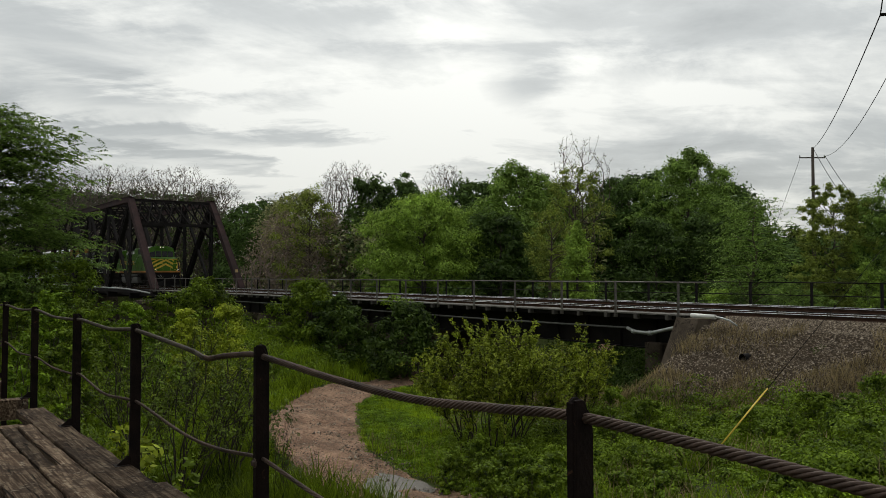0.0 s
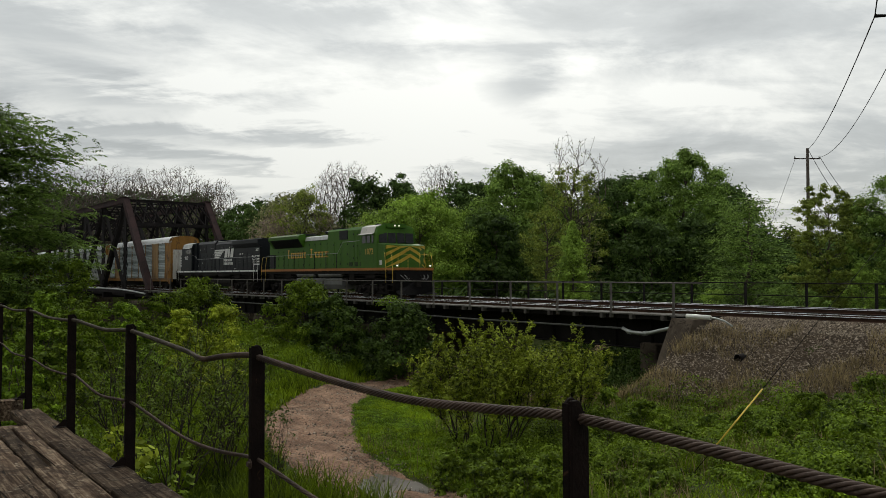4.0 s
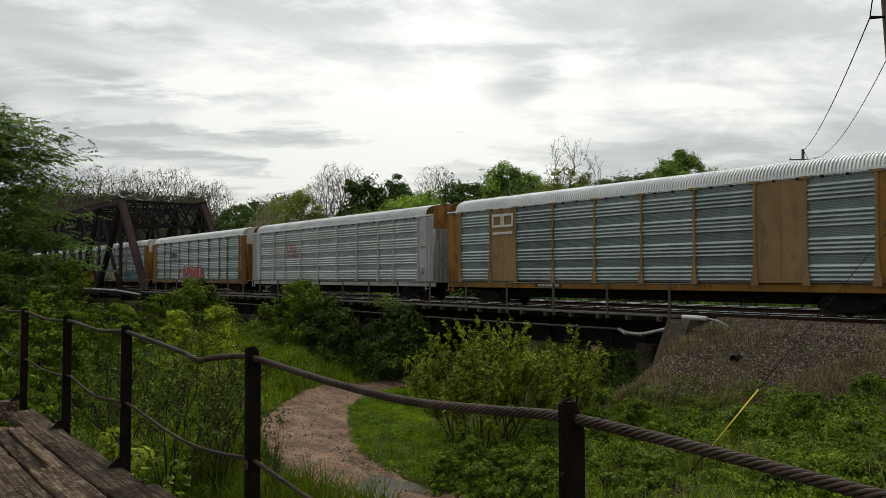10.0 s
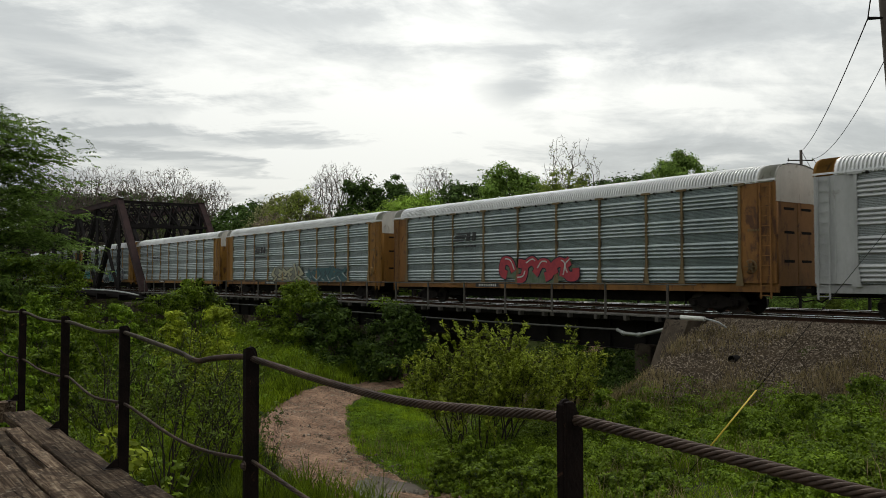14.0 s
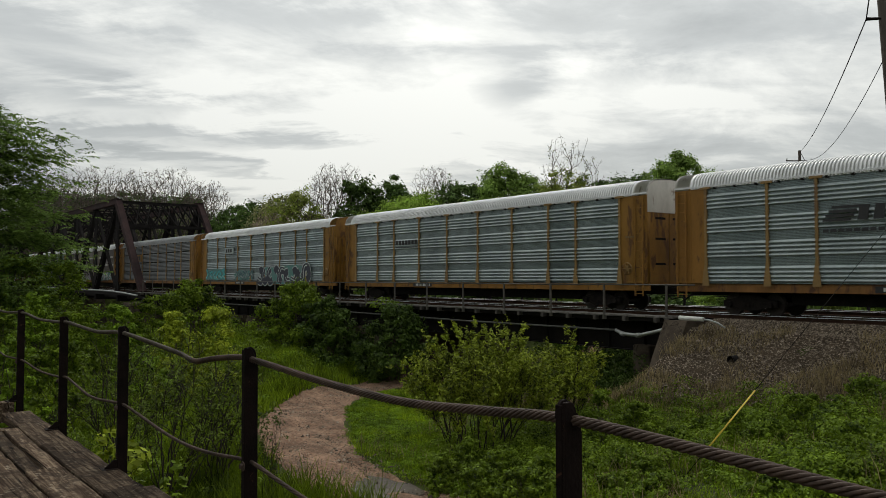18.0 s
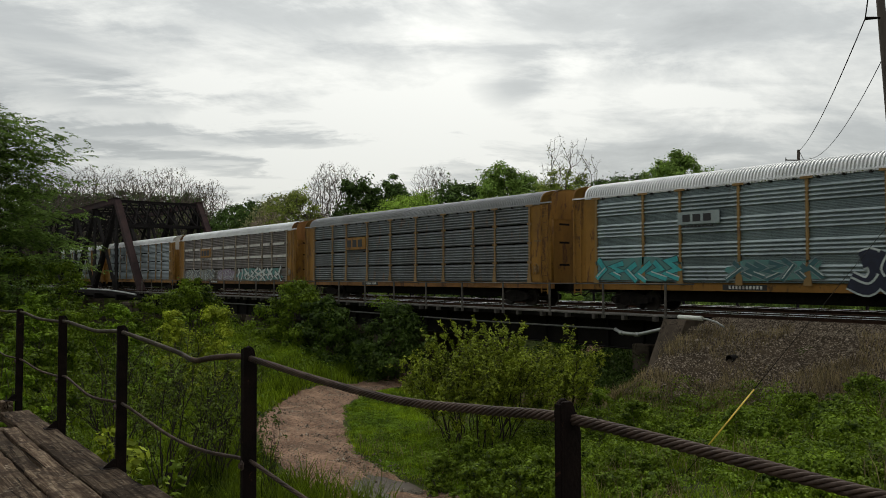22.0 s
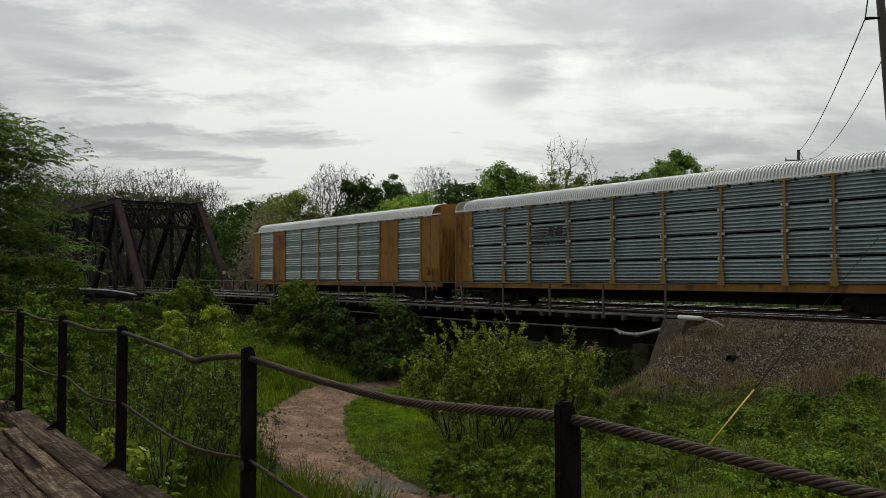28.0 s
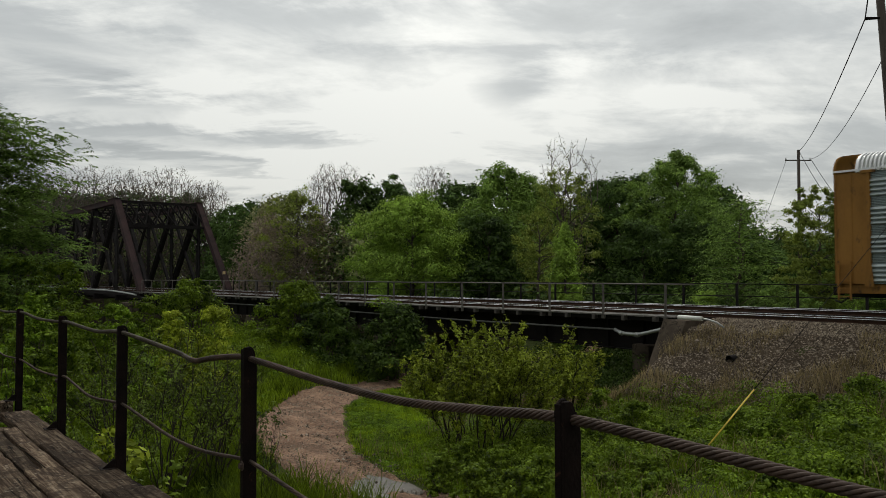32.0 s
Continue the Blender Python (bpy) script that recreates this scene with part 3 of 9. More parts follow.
def rope(name, points, radius, lay, parent, mat):
    """A laid wire rope: six round strands that wind round each other."""
    line = spline([(x, FENCE_Y, z) for x, z in points], 40)
    pts, run, gone = [line[0]], [0.0], 0.0
    for p in line[1:]:
        while True:
            step = 0.010 if -7.5 < pts[-1].x < 0.5 else 0.025
            if (p - pts[-1]).length <= step:
                break
            pts.append(pts[-1] + (p - pts[-1]).normalized() * step)
            gone += step
            run.append(gone)
    m, verts = 6, []
    n = len(pts)
    for strand in range(6):
        for i, p in enumerate(pts):
            d = (pts[min(i + 1, n - 1)] - pts[max(i - 1, 0)]).normalized()
            side = d.cross(Vector((0, 1, 0))).normalized()
            up = side.cross(d)
            turn = run[i] / lay * math.tau + strand * math.tau / 6
            core = p + (side * math.cos(turn) + up * math.sin(turn)) * radius * 0.64
            for k in range(m):
                a = k * math.tau / m
                verts.append(core + (side * math.cos(a) + up * math.sin(a)) * radius * 0.345)
    s_, j, k = np.meshgrid(np.arange(6), np.arange(n - 1), np.arange(m), indexing="ij")
    a, b = (s_ * n * m + j * m + k).ravel(), (s_ * n * m + j * m + (k + 1) % m).ravel()
    me = arrays_mesh(name, np.array(verts), np.stack([a, b, b + m, a + m], 1), mat)
    me.polygons.foreach_set("use_smooth", np.ones(len(me.polygons), bool))
    ob = new(name, me)
    ob.parent = parent


TOP_ROPE = [(12.0, 0.9), (10.8, 0.83), (9.7, 0.9), (8.5, 0.83), (7.4, 0.9), (6.2, 0.83), (5.1, 0.9), (3.9, 0.83), (2.8, 0.88), (1.7, 0.82), (0.55, 0.90), (-0.3, 0.86), (-0.85, 0.875), (-1.21, 0.895), (-1.74, 0.913), (-2.12, 0.888), (-2.63, 0.858), (-3.21, 0.868), (-3.92, 0.902), (-4.16, 0.908), (-4.54, 0.872), (-4.80, 0.835), (-4.90, 0.832), (-5.0, 0.842), (-5.22, 0.862), (-6.22, 0.912), (-6.59, 0.915), (-7.2, 0.888), (-8.19, 0.918), (-8.6, 0.905), (-9.56, 0.895), (-10.47, 0.93), (-11.7, 0.90), (-12.83, 0.925), (-14, 0.88), (-15.1, 0.92), (-16.2, 0.88), (-17.4, 0.92), (-18.5, 0.88), (-19.7, 0.92)]
LOW_ROPE = [(12.0, 0.37), (10.8, 0.3), (9.7, 0.37), (8.5, 0.3), (7.4, 0.37), (6.2, 0.3), (5.1, 0.37), (3.9, 0.3), (2.8, 0.37), (1.7, 0.29), (0.55, 0.37), (-0.6, 0.30), (-1.72, 0.37), (-2.9, 0.30), (-3.42, 0.32), (-4.01, 0.378), (-4.17, 0.37), (-4.71, 0.32), (-5.31, 0.315), (-6.32, 0.385), (-6.66, 0.37), (-7.36, 0.335), (-8.2, 0.405), (-8.56, 0.38), (-9.51, 0.355), (-10.49, 0.385), (-11.7, 0.35), (-12.8, 0.41), (-14, 0.34), (-15.1, 0.40), (-17.4, 0.34), (-19.7, 0.4)]
kink = next(i for i, p in enumerate(TOP_ROPE) if p[0] < -4.85)
rope("top_rope", TOP_ROPE[:kink + 1], 0.0175, 0.165, fence, ROPE)
rope("top_rope", TOP_ROPE[kink:], 0.016, 0.15, fence, ROPE_PALE)
rope("lower_rope", LOW_ROPE, 0.0115, 0.115, fence, ROPE)

# ---- railway: track, ballast deck bridge, embankment ----
track = tagged(new("railway_track"), "single railway track on dark wooden ties", "railway track", kind="structure")
second_track = tagged(new("railway_track"), "second railway track on dark ties behind the first", "railway track", kind="structure")
track.location.z, second_track.location.z = RAIL_Z, RAIL_Z + 0.07
for line, y in ((track, NEAR_RAIL), (track, FAR_RAIL), (second_track, SECOND_Y - 0.72), (second_track, SECOND_Y + 0.72)):
    bm = bmesh.new()
    prism_x(bm, [(y - 0.07, -0.17), (y + 0.07, -0.17), (y + 0.012, -0.135), (y + 0.012, -0.045), (y + 0.034, -0.035), (y + 0.034, -0.012), (y - 0.034, -0.012), (y - 0.034, -0.035), (y - 0.012, -0.045), (y - 0.012, -0.135)], -520, 420)
    rail = part("rail", bm, RAIL_WEB, line)
    bm = bmesh.new()
    prism_x(bm, [(y - 0.0355, -0.02), (y + 0.0355, -0.02), (y + 0.033, -0.003), (y + 0.018, 0.0), (y - 0.018, 0.0), (y - 0.033, -0.003)], -520, 420)
    part("rail_head", bm, RAIL_TOP, rail, "bright worn rail head")
for y in (29.25, 29.99):
    bm = bmesh.new()
    prism_x(bm, [(y - 0.06, -0.17), (y + 0.06, -0.17), (y + 0.03, -0.03), (y - 0.03, -0.03)], -92, -14)
    part("guard_rail", bm, RAIL_WEB, track)
bm = bmesh.new()
box(bm, -0.11, 0.11, -1.32, 1.32, -0.34, -0.172)
TIE_ME = mesh_of("tie", bm, TIE, 0.008)
x = 2.0
while x > -92:
    shared("tie", TIE_ME, track, pose(x, TRACK_Y + rng.uniform(-0.04, 0.04), 0, 0, 0, rng.uniform(-0.6, 0.6)))
    shared("tie", TIE_ME, second_track, pose(x, SECOND_Y + rng.uniform(-0.04, 0.04), 0, 0, 0, rng.uniform(-0.6, 0.6)))
    x -= 0.5
bm = bmesh.new()
for k in range(520):
    xx = 2.5 + k * 0.55 if k < 260 else -92.5 - (k - 260) * 0.55
    box(bm, xx - 0.11, xx + 0.11, TRACK_Y - 1.3, TRACK_Y + 1.3, -0.34, -0.172)
    box(bm, xx - 0.11, xx + 0.11, SECOND_Y - 1.3, SECOND_Y + 1.3, -0.34, -0.172)
far_ties = part("far_ties", bm, TIE, track)
far_ties["kind"] = "stuff"

bridge = tagged(new("girder_bridge"), "low dark steel girder bridge with a plank walkway and pipe railing", "railway bridge")
for y in (28.0, 31.2, 33.4, 36.4):
    bm = bmesh.new()
    box(bm, -91.5, ABUT_X - 0.25, y - 0.02, y + 0.02, -1.75, -0.50)
    box(bm, -91.5, ABUT_X - 0.25, y - 0.2, y + 0.2, -1.79, -1.75)
    box(bm, -91.5, ABUT_X - 0.25, y - 0.2, y + 0.2, -0.50, -0.465)
    for k in range(36):
        xx = ABUT_X - 0.6 - k * 2.0
        box(bm, xx - 0.02, xx + 0.02, y - 0.17, y + 0.17, -1.75, -0.50)
    part("girder", bm, DARK_IRON, bridge)
bm = bmesh.new()
box(bm, -91.5, ABUT_X - 0.1, 31.0, 36.9, -0.60, -0.47)
part("deck_slab", bm, TIE, bridge, "dark timber deck between the two tracks")
bm = bmesh.new()
box(bm, -0.112, 0.112, 0, 1.15, -0.06, 0)
WALK_ME = mesh_of("walkway_plank", bm, WALK_WOOD, 0.005)
x = ABUT_X - 0.2
while x > -92:
    if x > -84:
        shared("walkway_plank", WALK_ME, bridge, pose(x, 26.52 + rng.uniform(-0.035, 0.035), -0.205 + rng.uniform(-0.006, 0.006), rng.uniform(-0.6, 0.6), 0, rng.uniform(-0.6, 0.6)))
    x -= 0.235
bm = bmesh.new()
box(bm, -92, -84, 26.5, 27.65, -0.27, -0.21)
part("walkway_end", bm, WALK_WOOD, bridge)
for y in (26.75, 27.5):
    bm = bmesh.new()
    beam(bm, (-92, y, -0.35), (ABUT_X - 0.1, y, -0.35), 0.1, 0.16)
    part("stringer", bm, DARK_IRON, bridge)
bm = bmesh.new()
beam(bm, (0, 0, -0.33), (0, 1.6, -0.33), 0.14, 0.2)
BRACKET_ME = mesh_of("bracket", bm, surface("bracket timber", (0.10, 0.09, 0.08), (0.05, 0.045, 0.04), 0.9))
x = ABUT_X - 0.9
while x > -91:
    shared("bracket", BRACKET_ME, bridge, pose(x, 26.45, -0.02))
    x -= 1.64
RAIL_PIPE = surface("railing pipe", (0.12, 0.11, 0.095), (0.065, 0.058, 0.05), 0.65, 0.2, 3, 30, 0.2, spots=(0.09, 0.045, 0.026), spot_at=0.62)
bm = bmesh.new()
beam(bm, (0, 0, -0.42), (0, 0, 1.1), 0.075, 0.075)
box(bm, -0.09, 0.09, -0.02, 0.05, -0.42, -0.2)
RAILPOST_ME = mesh_of("railing_post", bm, RAIL_PIPE)
bm = bmesh.new()
beam(bm, (0, 0, -0.42), (0, 0, 1.04), 0.10, 0.10)
FARPOST_ME = mesh_of("railing_post", bm, DARK_IRON)
k = 0
while -20.9 - 3.28 * k > -92:
    shared("railing_post", RAILPOST_ME, bridge, pose(-20.9 - 3.28 * k, 26.55, 0, 0, rng.uniform(-0.5, 0.5)))
    k += 1
k = 0
while -8.3 - 3.3 * k > -92:
    shared("railing_post", FARPOST_ME, bridge, pose(-8.3 - 3.3 * k, 37.25, -0.05))
    k += 1
for z, r in ((1.06, 0.028), (0.44, 0.024)):
    bm = bmesh.new()
    line = [(-19.55 - 0.0 if z > 1 else -20.9, 26.55, z)] + [(-20.9 - 3.28 * i, 26.55, z + 0.012 * math.sin(i * 2.1)) for i in range(22)]
    tube(bm, line, r, 6)
    part("handrail", bm, RAIL_PIPE, bridge)
    bm = bmesh.new()
    tube(bm, [(2 - 3.3 * i, 37.25, z - 0.06 + 0.01 * math.sin(i * 1.7)) for i in range(29)], r * 0.9, 6)
    part("handrail", bm, DARK_IRON, bridge)
for px in (-43.0, -63.0):
    bm = bmesh.new()
    prism_x(bm, [(26.6, ground_z(px, 30) - 1.0), (38.0, ground_z(px, 30) - 1.0), (37.2, -1.8), (27.3, -1.8)], px - 0.8, px + 0.8)
    part("pier", bm, CONCRETE, bridge, "stained concrete pier")
bm = bmesh.new()
tube(bm, [(-90, 26.62, -0.80), (-70, 26.62, -0.84), (-50, 26.62, -0.82), (-34, 26.62, -0.90), (-23.6, 26.62, -0.86)], 0.042, 8)
part("pipe", bm, surface("dull grey conduit", (0.12, 0.12, 0.115), (0.07, 0.07, 0.067), 0.7, 0.0, spec=0.15), bridge, "long grey conduit under the walkway")
bm = bmesh.new()
tube(bm, [(-23.6, 26.62, -0.86), (-23.2, 26.6, -1.0), (-22.3, 26.5, -1.02), (-21.2, 26.4, -0.78), (-20.7, 26.35, -0.66)], 0.075, 8)
tube(bm, [(-23.3, 26.6, -0.98), (-23.15, 26.6, -1.01)], 0.10, 8)
tube(bm, [(-22.4, 26.5, -1.02), (-22.2, 26.5, -1.0)], 0.10, 8)
part("pipe_elbow", bm, GALV, bridge, "pale galvanized elbow pipe")

abutment = tagged(new("abutment"), "stained concrete abutment with a sloping wing wall", "abutment", kind="structure")
bm = bmesh.new()
a = [bm.verts.new(p) for p in ((-20.75, 26.2, -0.33), (-19.7, 26.2, -0.33), (-19.7, 27.6, -0.33), (-20.75, 27.6, -0.33), (-21.35, 25.1, -3.9), (-19.7, 24.2, -3.9), (-19.7, 27.6, -3.9), (-21.35, 27.6, -3.9))]
for f in ((0, 1, 2, 3), (4, 7, 6, 5), (0, 4, 5, 1), (1, 5, 6, 2), (2, 6, 7, 3), (3, 7, 4, 0)):
    bm.faces.new([a[i] for i in f])
bmesh.ops.subdivide_edges(bm, edges=bm.edges[:], cuts=4, use_grid_fill=True)
for v in bm.verts:
    v.co += Vector((noise.noise(v.co * 1.3), noise.noise(v.co * 1.7), noise.noise(v.co * 2.1))) * 0.06
part("wing_wall", bm, CONCRETE, abutment)
bm = bmesh.new()
box(bm, -20.75, -19.4, 27.6, 38.0, -4.6, -1.80)
box(bm, -20.2, -19.4, 27.6, 38.0, -1.80, -0.36)
part("back_wall", bm, CONCRETE, abutment)
bm = bmesh.new()
box(bm, -23.45, -22.55, 27.5, 30.5, -4.4, -1.50)
part("footing", bm, CONCRETE, abutment, soft=0.05)
bm = bmesh.new()
box(bm, -23.5, -22.4, 28.2, 30.5, -1.48, -1.28)
part("bearing_ledge", bm, surface("pinkish new concrete", (0.42, 0.34, 0.30), (0.30, 0.24, 0.21), 0.9, 0, 2, 25, 0.3), abutment, "pale pinkish concrete ledge")
bm = bmesh.new()
tube(bm, [(-19.85, 26.0, -0.18), (-18.75, 25.95, -0.20)], 0.085, 10)
drain = part("drain_pipe", bm, surface("white plastic pipe", (0.75, 0.75, 0.72), (0.6, 0.6, 0.57), 0.4, 0, 3, 30, 0.05))
tagged(drain, "short white plastic pipe lying on the abutment", "pipe")
bm = bmesh.new()
tube(bm, [(0, 0, 0), (0.3, -0.02, -0.02), (0.7, -0.08, -0.1), (1.05, -0.15, -0.26)], 0.035, 7)
hose = part("hose", bm, GALV, drain)
hose.location = (-18.78, 25.95, -0.20)


# ---- truss span ----
def laced(bm, a, b, gap, flat=0.09, step=0.75):
    """A built-up member: two flats across the track joined by zigzag lacing."""
    a, b = Vector(a), Vector(b)
    d = b - a
    n = max(2, int(d.length / step))
    across = d.normalized().cross(Vector((0, 1, 0))).normalized() * (gap * 0.5)
    for s in (-1, 1):
        beam(bm, a + across * s, b + across * s, gap * 0.8, flat)
    for i in range(n):
        p, q = a + d * (i / n), a + d * ((i + 1) / n)
        s = 1 if i % 2 else -1
        for o in (-gap * 0.4, gap * 0.4):
            beam(bm, p + across * s + Vector((0, o, 0)), q - across * s + Vector((0, o, 0)), 0.03, 0.10)


def truss_span():
    span = tagged(new("truss_bridge"), "dark rust-brown riveted steel through truss railway bridge", "truss bridge")
    top, pan, count = 10.55, 10.3, 6
    ya, yb = 27.2, 37.2
    X = [-(i * pan) for i in range(count + 1)]
    for y in (ya, yb):
        for i0, i1 in ((0, 1), (count, count - 1)):
            bm = bmesh.new()
            beam(bm, (X[i0], y, -0.3), (X[i1], y, top), 0.62, 0.62)
            for s in (-0.3, 0.3):
                beam(bm, (X[i0], y + s, -0.3), (X[i1], y + s, top), 0.1, 0.7)
            part("end_post", bm, RUST_IRON, span, "heavy rust-brown inclined end post")
        bm = bmesh.new()
        beam(bm, (X[1] + 0.25, y, top), (X[count - 1] - 0.25, y, top), 0.62, 0.6)
        beam(bm, (X[1] + 0.35, y, top + 0.32), (X[count - 1] - 0.35, y, top + 0.32), 0.78, 0.05)
        part("top_chord", bm, RUST_IRON, span)
        bm = bmesh.new()
        beam(bm, (X[0], y, -0.45), (X[count], y, -0.45), 0.5, 0.45)
        part("bottom_chord", bm, DARK_IRON, span)
        for i in range(1, count):
            bm = bmesh.new()
            laced(bm, (X[i], y, -0.3), (X[i], y, top - 0.3), 0.56, 0.12)
            part("vertical", bm, DARK_IRON, span)
        for i, j in ((1, 2), (2, 3), (4, 3), (5, 4)):
            bm = bmesh.new()
            laced(bm, (X[i], y, top - 0.2), (X[j], y, -0.3), 0.62, 0.13)
            part("diagonal", bm, DARK_IRON, span)
        for i, j in ((2, 1), (3, 2), (3, 4), (4, 5)):
            bm = bmesh.new()
            laced(bm, (X[i], y, top - 0.2), (X[j], y, -0.3), 0.34, 0.08)
            part("counter_diagonal", bm, DARK_IRON, span)
    for i in range(1, count):
        bm = bmesh.new()
        beam(bm, (X[i], ya, top), (X[i], yb, top), 0.3, 0.25)
        depth = 3.0 if i in (1, count - 1) else 2.0
        beam(bm, (X[i], ya, top - depth), (X[i], yb, top - depth), 0.25, 0.22)
        n = 7
        for k in range(n):
            y0, y1 = ya + (yb - ya) * k / n, ya + (yb - ya) * (k + 1) / n
            beam(bm, (X[i], y0, top), (X[i], y1, top - depth), 0.09, 0.18)
            beam(bm, (X[i], y0, top - depth), (X[i], y1, top), 0.09, 0.18)
        for s, y in ((1, ya), (-1, yb)):
            beam(bm, (X[i], y, top - depth - 1.6), (X[i], y + s * 1.6, top - depth), 0.15, 0.18)
        part("sway_frame", bm, DARK_IRON, span)
    for i, back in ((0, 1), (count, count - 1)):
        bm = bmesh.new()
        for f0 in (0.72, 0.995):
            p = [Vector((X[i], 0, -0.3)).lerp(Vector((X[back], 0, top)), f0)]
            beam(bm, (p[0].x, ya, p[0].z), (p[0].x, yb, p[0].z), 0.34, 0.3)
        n = 8
        lo, hi = Vector((X[i], 0, -0.3)).lerp(Vector((X[back], 0, top)), 0.72), Vector((X[i], 0, -0.3)).lerp(Vector((X[back], 0, top)), 0.99)
        for k in range(n):
            y0, y1 = Vector((0, ya + (yb - ya) * k / n, 0)), Vector((0, ya + (yb - ya) * (k + 1) / n, 0))
            for p, q in ((lo, hi), (hi, lo)):
                b2 = bmesh.new()
                beam(b2, p + y0, q + y1, 0.09, 0.19)
                part("lattice_bar", b2, DARK_IRON, span)
        part("portal_brace", bm, DARK_IRON, span)
    for i in range(1, count - 1):
        for ys in ((ya, yb), (yb, ya)):
            bm = bmesh.new()
            beam(bm, (X[i], ys[0], top + 0.1), (X[i + 1], ys[1], top + 0.1), 0.14, 0.12)
            part("top_lateral", bm, DARK_IRON, span)
    for i in range(count + 1):
        bm = bmesh.new()
        box(bm, X[i] - 0.25, X[i] + 0.25, ya, yb, -1.4, -0.5)
        part("floor_beam", bm, DARK_IRON, span)
    for y in (28.5, 30.7, 33.0, 35.2):
        bm = bmesh.new()
        box(bm, X[count], X[0], y - 0.2, y + 0.2, -1.1, -0.465)
        part("stringer", bm, DARK_IRON, span)
    bm = bmesh.new()
    box(bm, X[count], X[0], 31.3, 36.7, -0.60, -0.47)
    part("deck_slab", bm, TIE, span)
    bm = bmesh.new()
    tube(bm, [(1, 26.3, -0.55), (-3, 26.2, -0.35), (-8, 26.2, -0.2), (-14, 26.2, -0.15), (-30, 26.2, -0.15), (-60, 26.2, -0.15)], 0.09, 8)
    part("pipe", bm, GALV, span, "pale pipe along the bottom chord")
    return span


span = truss_span()
span.location = (TRUSS_X, 0, 0)
copy_thing(span, pose(TRUSS_X - 63.5, 0, 0))
for px in (TRUSS_X, TRUSS_X - 62.6, TRUSS_X - 126):
    bm = bmesh.new()
    prism_x(bm, [(25.0, -9.0), (39.4, -9.0), (38.6, -1.75), (25.8, -1.75)], px - 1.4, px + 1.4)
    box(bm, px - 1.6, px + 1.6, 25.5, 38.9, -1.75, -1.35)
    tagged(part("bridge_pier", bm, CONCRETE, None, "", 0.06), "massive grey concrete pier in the river carrying the truss", "bridge pier")
bm = bmesh.new()
prism(bm, [(-0.17, -0.17), (0.17, -0.17), (0.17, 0.17), (-0.17, 0.17)], -0.01, 0.01)
sign = part("sign", bm, surface("sign plate", (0.55, 0.42, 0.2), (0.42, 0.3, 0.15), 0.5, 0, 6, 40, 0.0))
sign.matrix_world = pose(-92.6, 36.8, 1.9, 0, 0, 90)
tagged(sign, "small yellowish sign plate on the truss end post", "sign")

# ---- overhead line ----
def utility_pole(x, y, foot, top, arm_len, turn, label, drop=0.35):
    pole = tagged(new("utility_pole"), label, "utility pole")
    pole.matrix_world = pose(x, y, foot, 0, 0, turn)
    h = top - foot
    bm = bmesh.new()
    tube(bm, [(0, 0, -0.5), (0, 0, h * 0.5), (0, 0, h)], [0.15, 0.13, 0.10], 10)
    part("shaft", bm, POLE_WOOD, pole)
    bm = bmesh.new()
    beam(bm, (-arm_len, 0.1, h - drop), (arm_len, 0.1, h - drop), 0.06, 0.08)
    part("crossarm", bm, POLE_WOOD, pole)
    for k in (-arm_len + 0.05, 0, arm_len - 0.05):
        bm = bmesh.new()
        tube(bm, [(k, 0.1, h - drop + 0.05), (k, 0.1, h - drop + 0.2)], [0.045, 0.03], 8)
        part("insulator", bm, GALV, pole)
    return pole


def hang(bm, a, b, sag, r, n=24):
    a, b = Vector(a), Vector(b)
    tube(bm, [a.lerp(b, k / n) - Vector((0, 0, sag * 4 * (k / n) * (1 - k / n))) for k in range(n + 1)], r, 5)


utility_pole(-32.5, 56.7, ground_z(-32.5, 56.7), 10.7, 0.95, 55, "tall wooden utility pole with a short crossarm behind the trees", 0.75)
near_pole = utility_pole(-10.22, 23.45, ground_z(-10.22, 23.45), 10.2, 0.55, 0, "leaning wooden utility pole on the embankment slope")
near_pole.matrix_world = pose(-10.22, 23.45, ground_z(-10.22, 23.45), 5.6, -1.2, 0) @ pose(0, 0, 0, 0, 0, 55)
local = near_pole.matrix_world.inverted()
bm = bmesh.new()
tube(bm, [local @ Vector((-10.74, 22.15, 8.3)), local @ Vector((-10.44, 22.36, 8.28))], [0.05, 0.03], 7)
part("insulator_bracket", bm, WIRE, near_pole)
for a, b, sag, r in (((-10.74, 22.15, 8.3), (-32.45, 56.66, 10.6), 0.5, 0.017), ((-9.75, 23.42, 9.64), (-31.98, 57.45, 10.05), 1.15, 0.015), ((-10.74, 22.15, 8.3), (20, -35, 9.7), 0.1, 0.017), ((-9.75, 23.42, 9.64), (21, -34, 10.4), 0.1, 0.015), ((-32.45, 56.7, 10.6), (-37.5, 78.0, 5.6), 1.4, 0.02), ((-31.98, 57.45, 10.05), (-36.8, 79.0, 5.6), 1.2, 0.02), ((-33.0, 55.95, 10.0), (-35.6, 52.5, -1), 0.2, 0.012)):
    bm = bmesh.new()
    hang(bm, a, b, sag, r)
    tagged(part("power_line", bm, WIRE), "thin dark overhead wire sagging between utility poles", "wire")
guy = tagged(new("guy_wire"), "thin steel guy wire with a yellow plastic guard near the ground", "guy wire")
g0 = Vector((-11.8, 15.4, ground_z(-11.8, 15.4)))
g1 = Vector((-10.35, 23.1, 3.15))
bm = bmesh.new()
tube(bm, [g0, g1], 0.008, 5)
part("wire", bm, WIRE, guy)
bm = bmesh.new()
tube(bm, [g0.lerp(g1, 0.09), g0.lerp(g1, 0.30)], 0.019, 7)
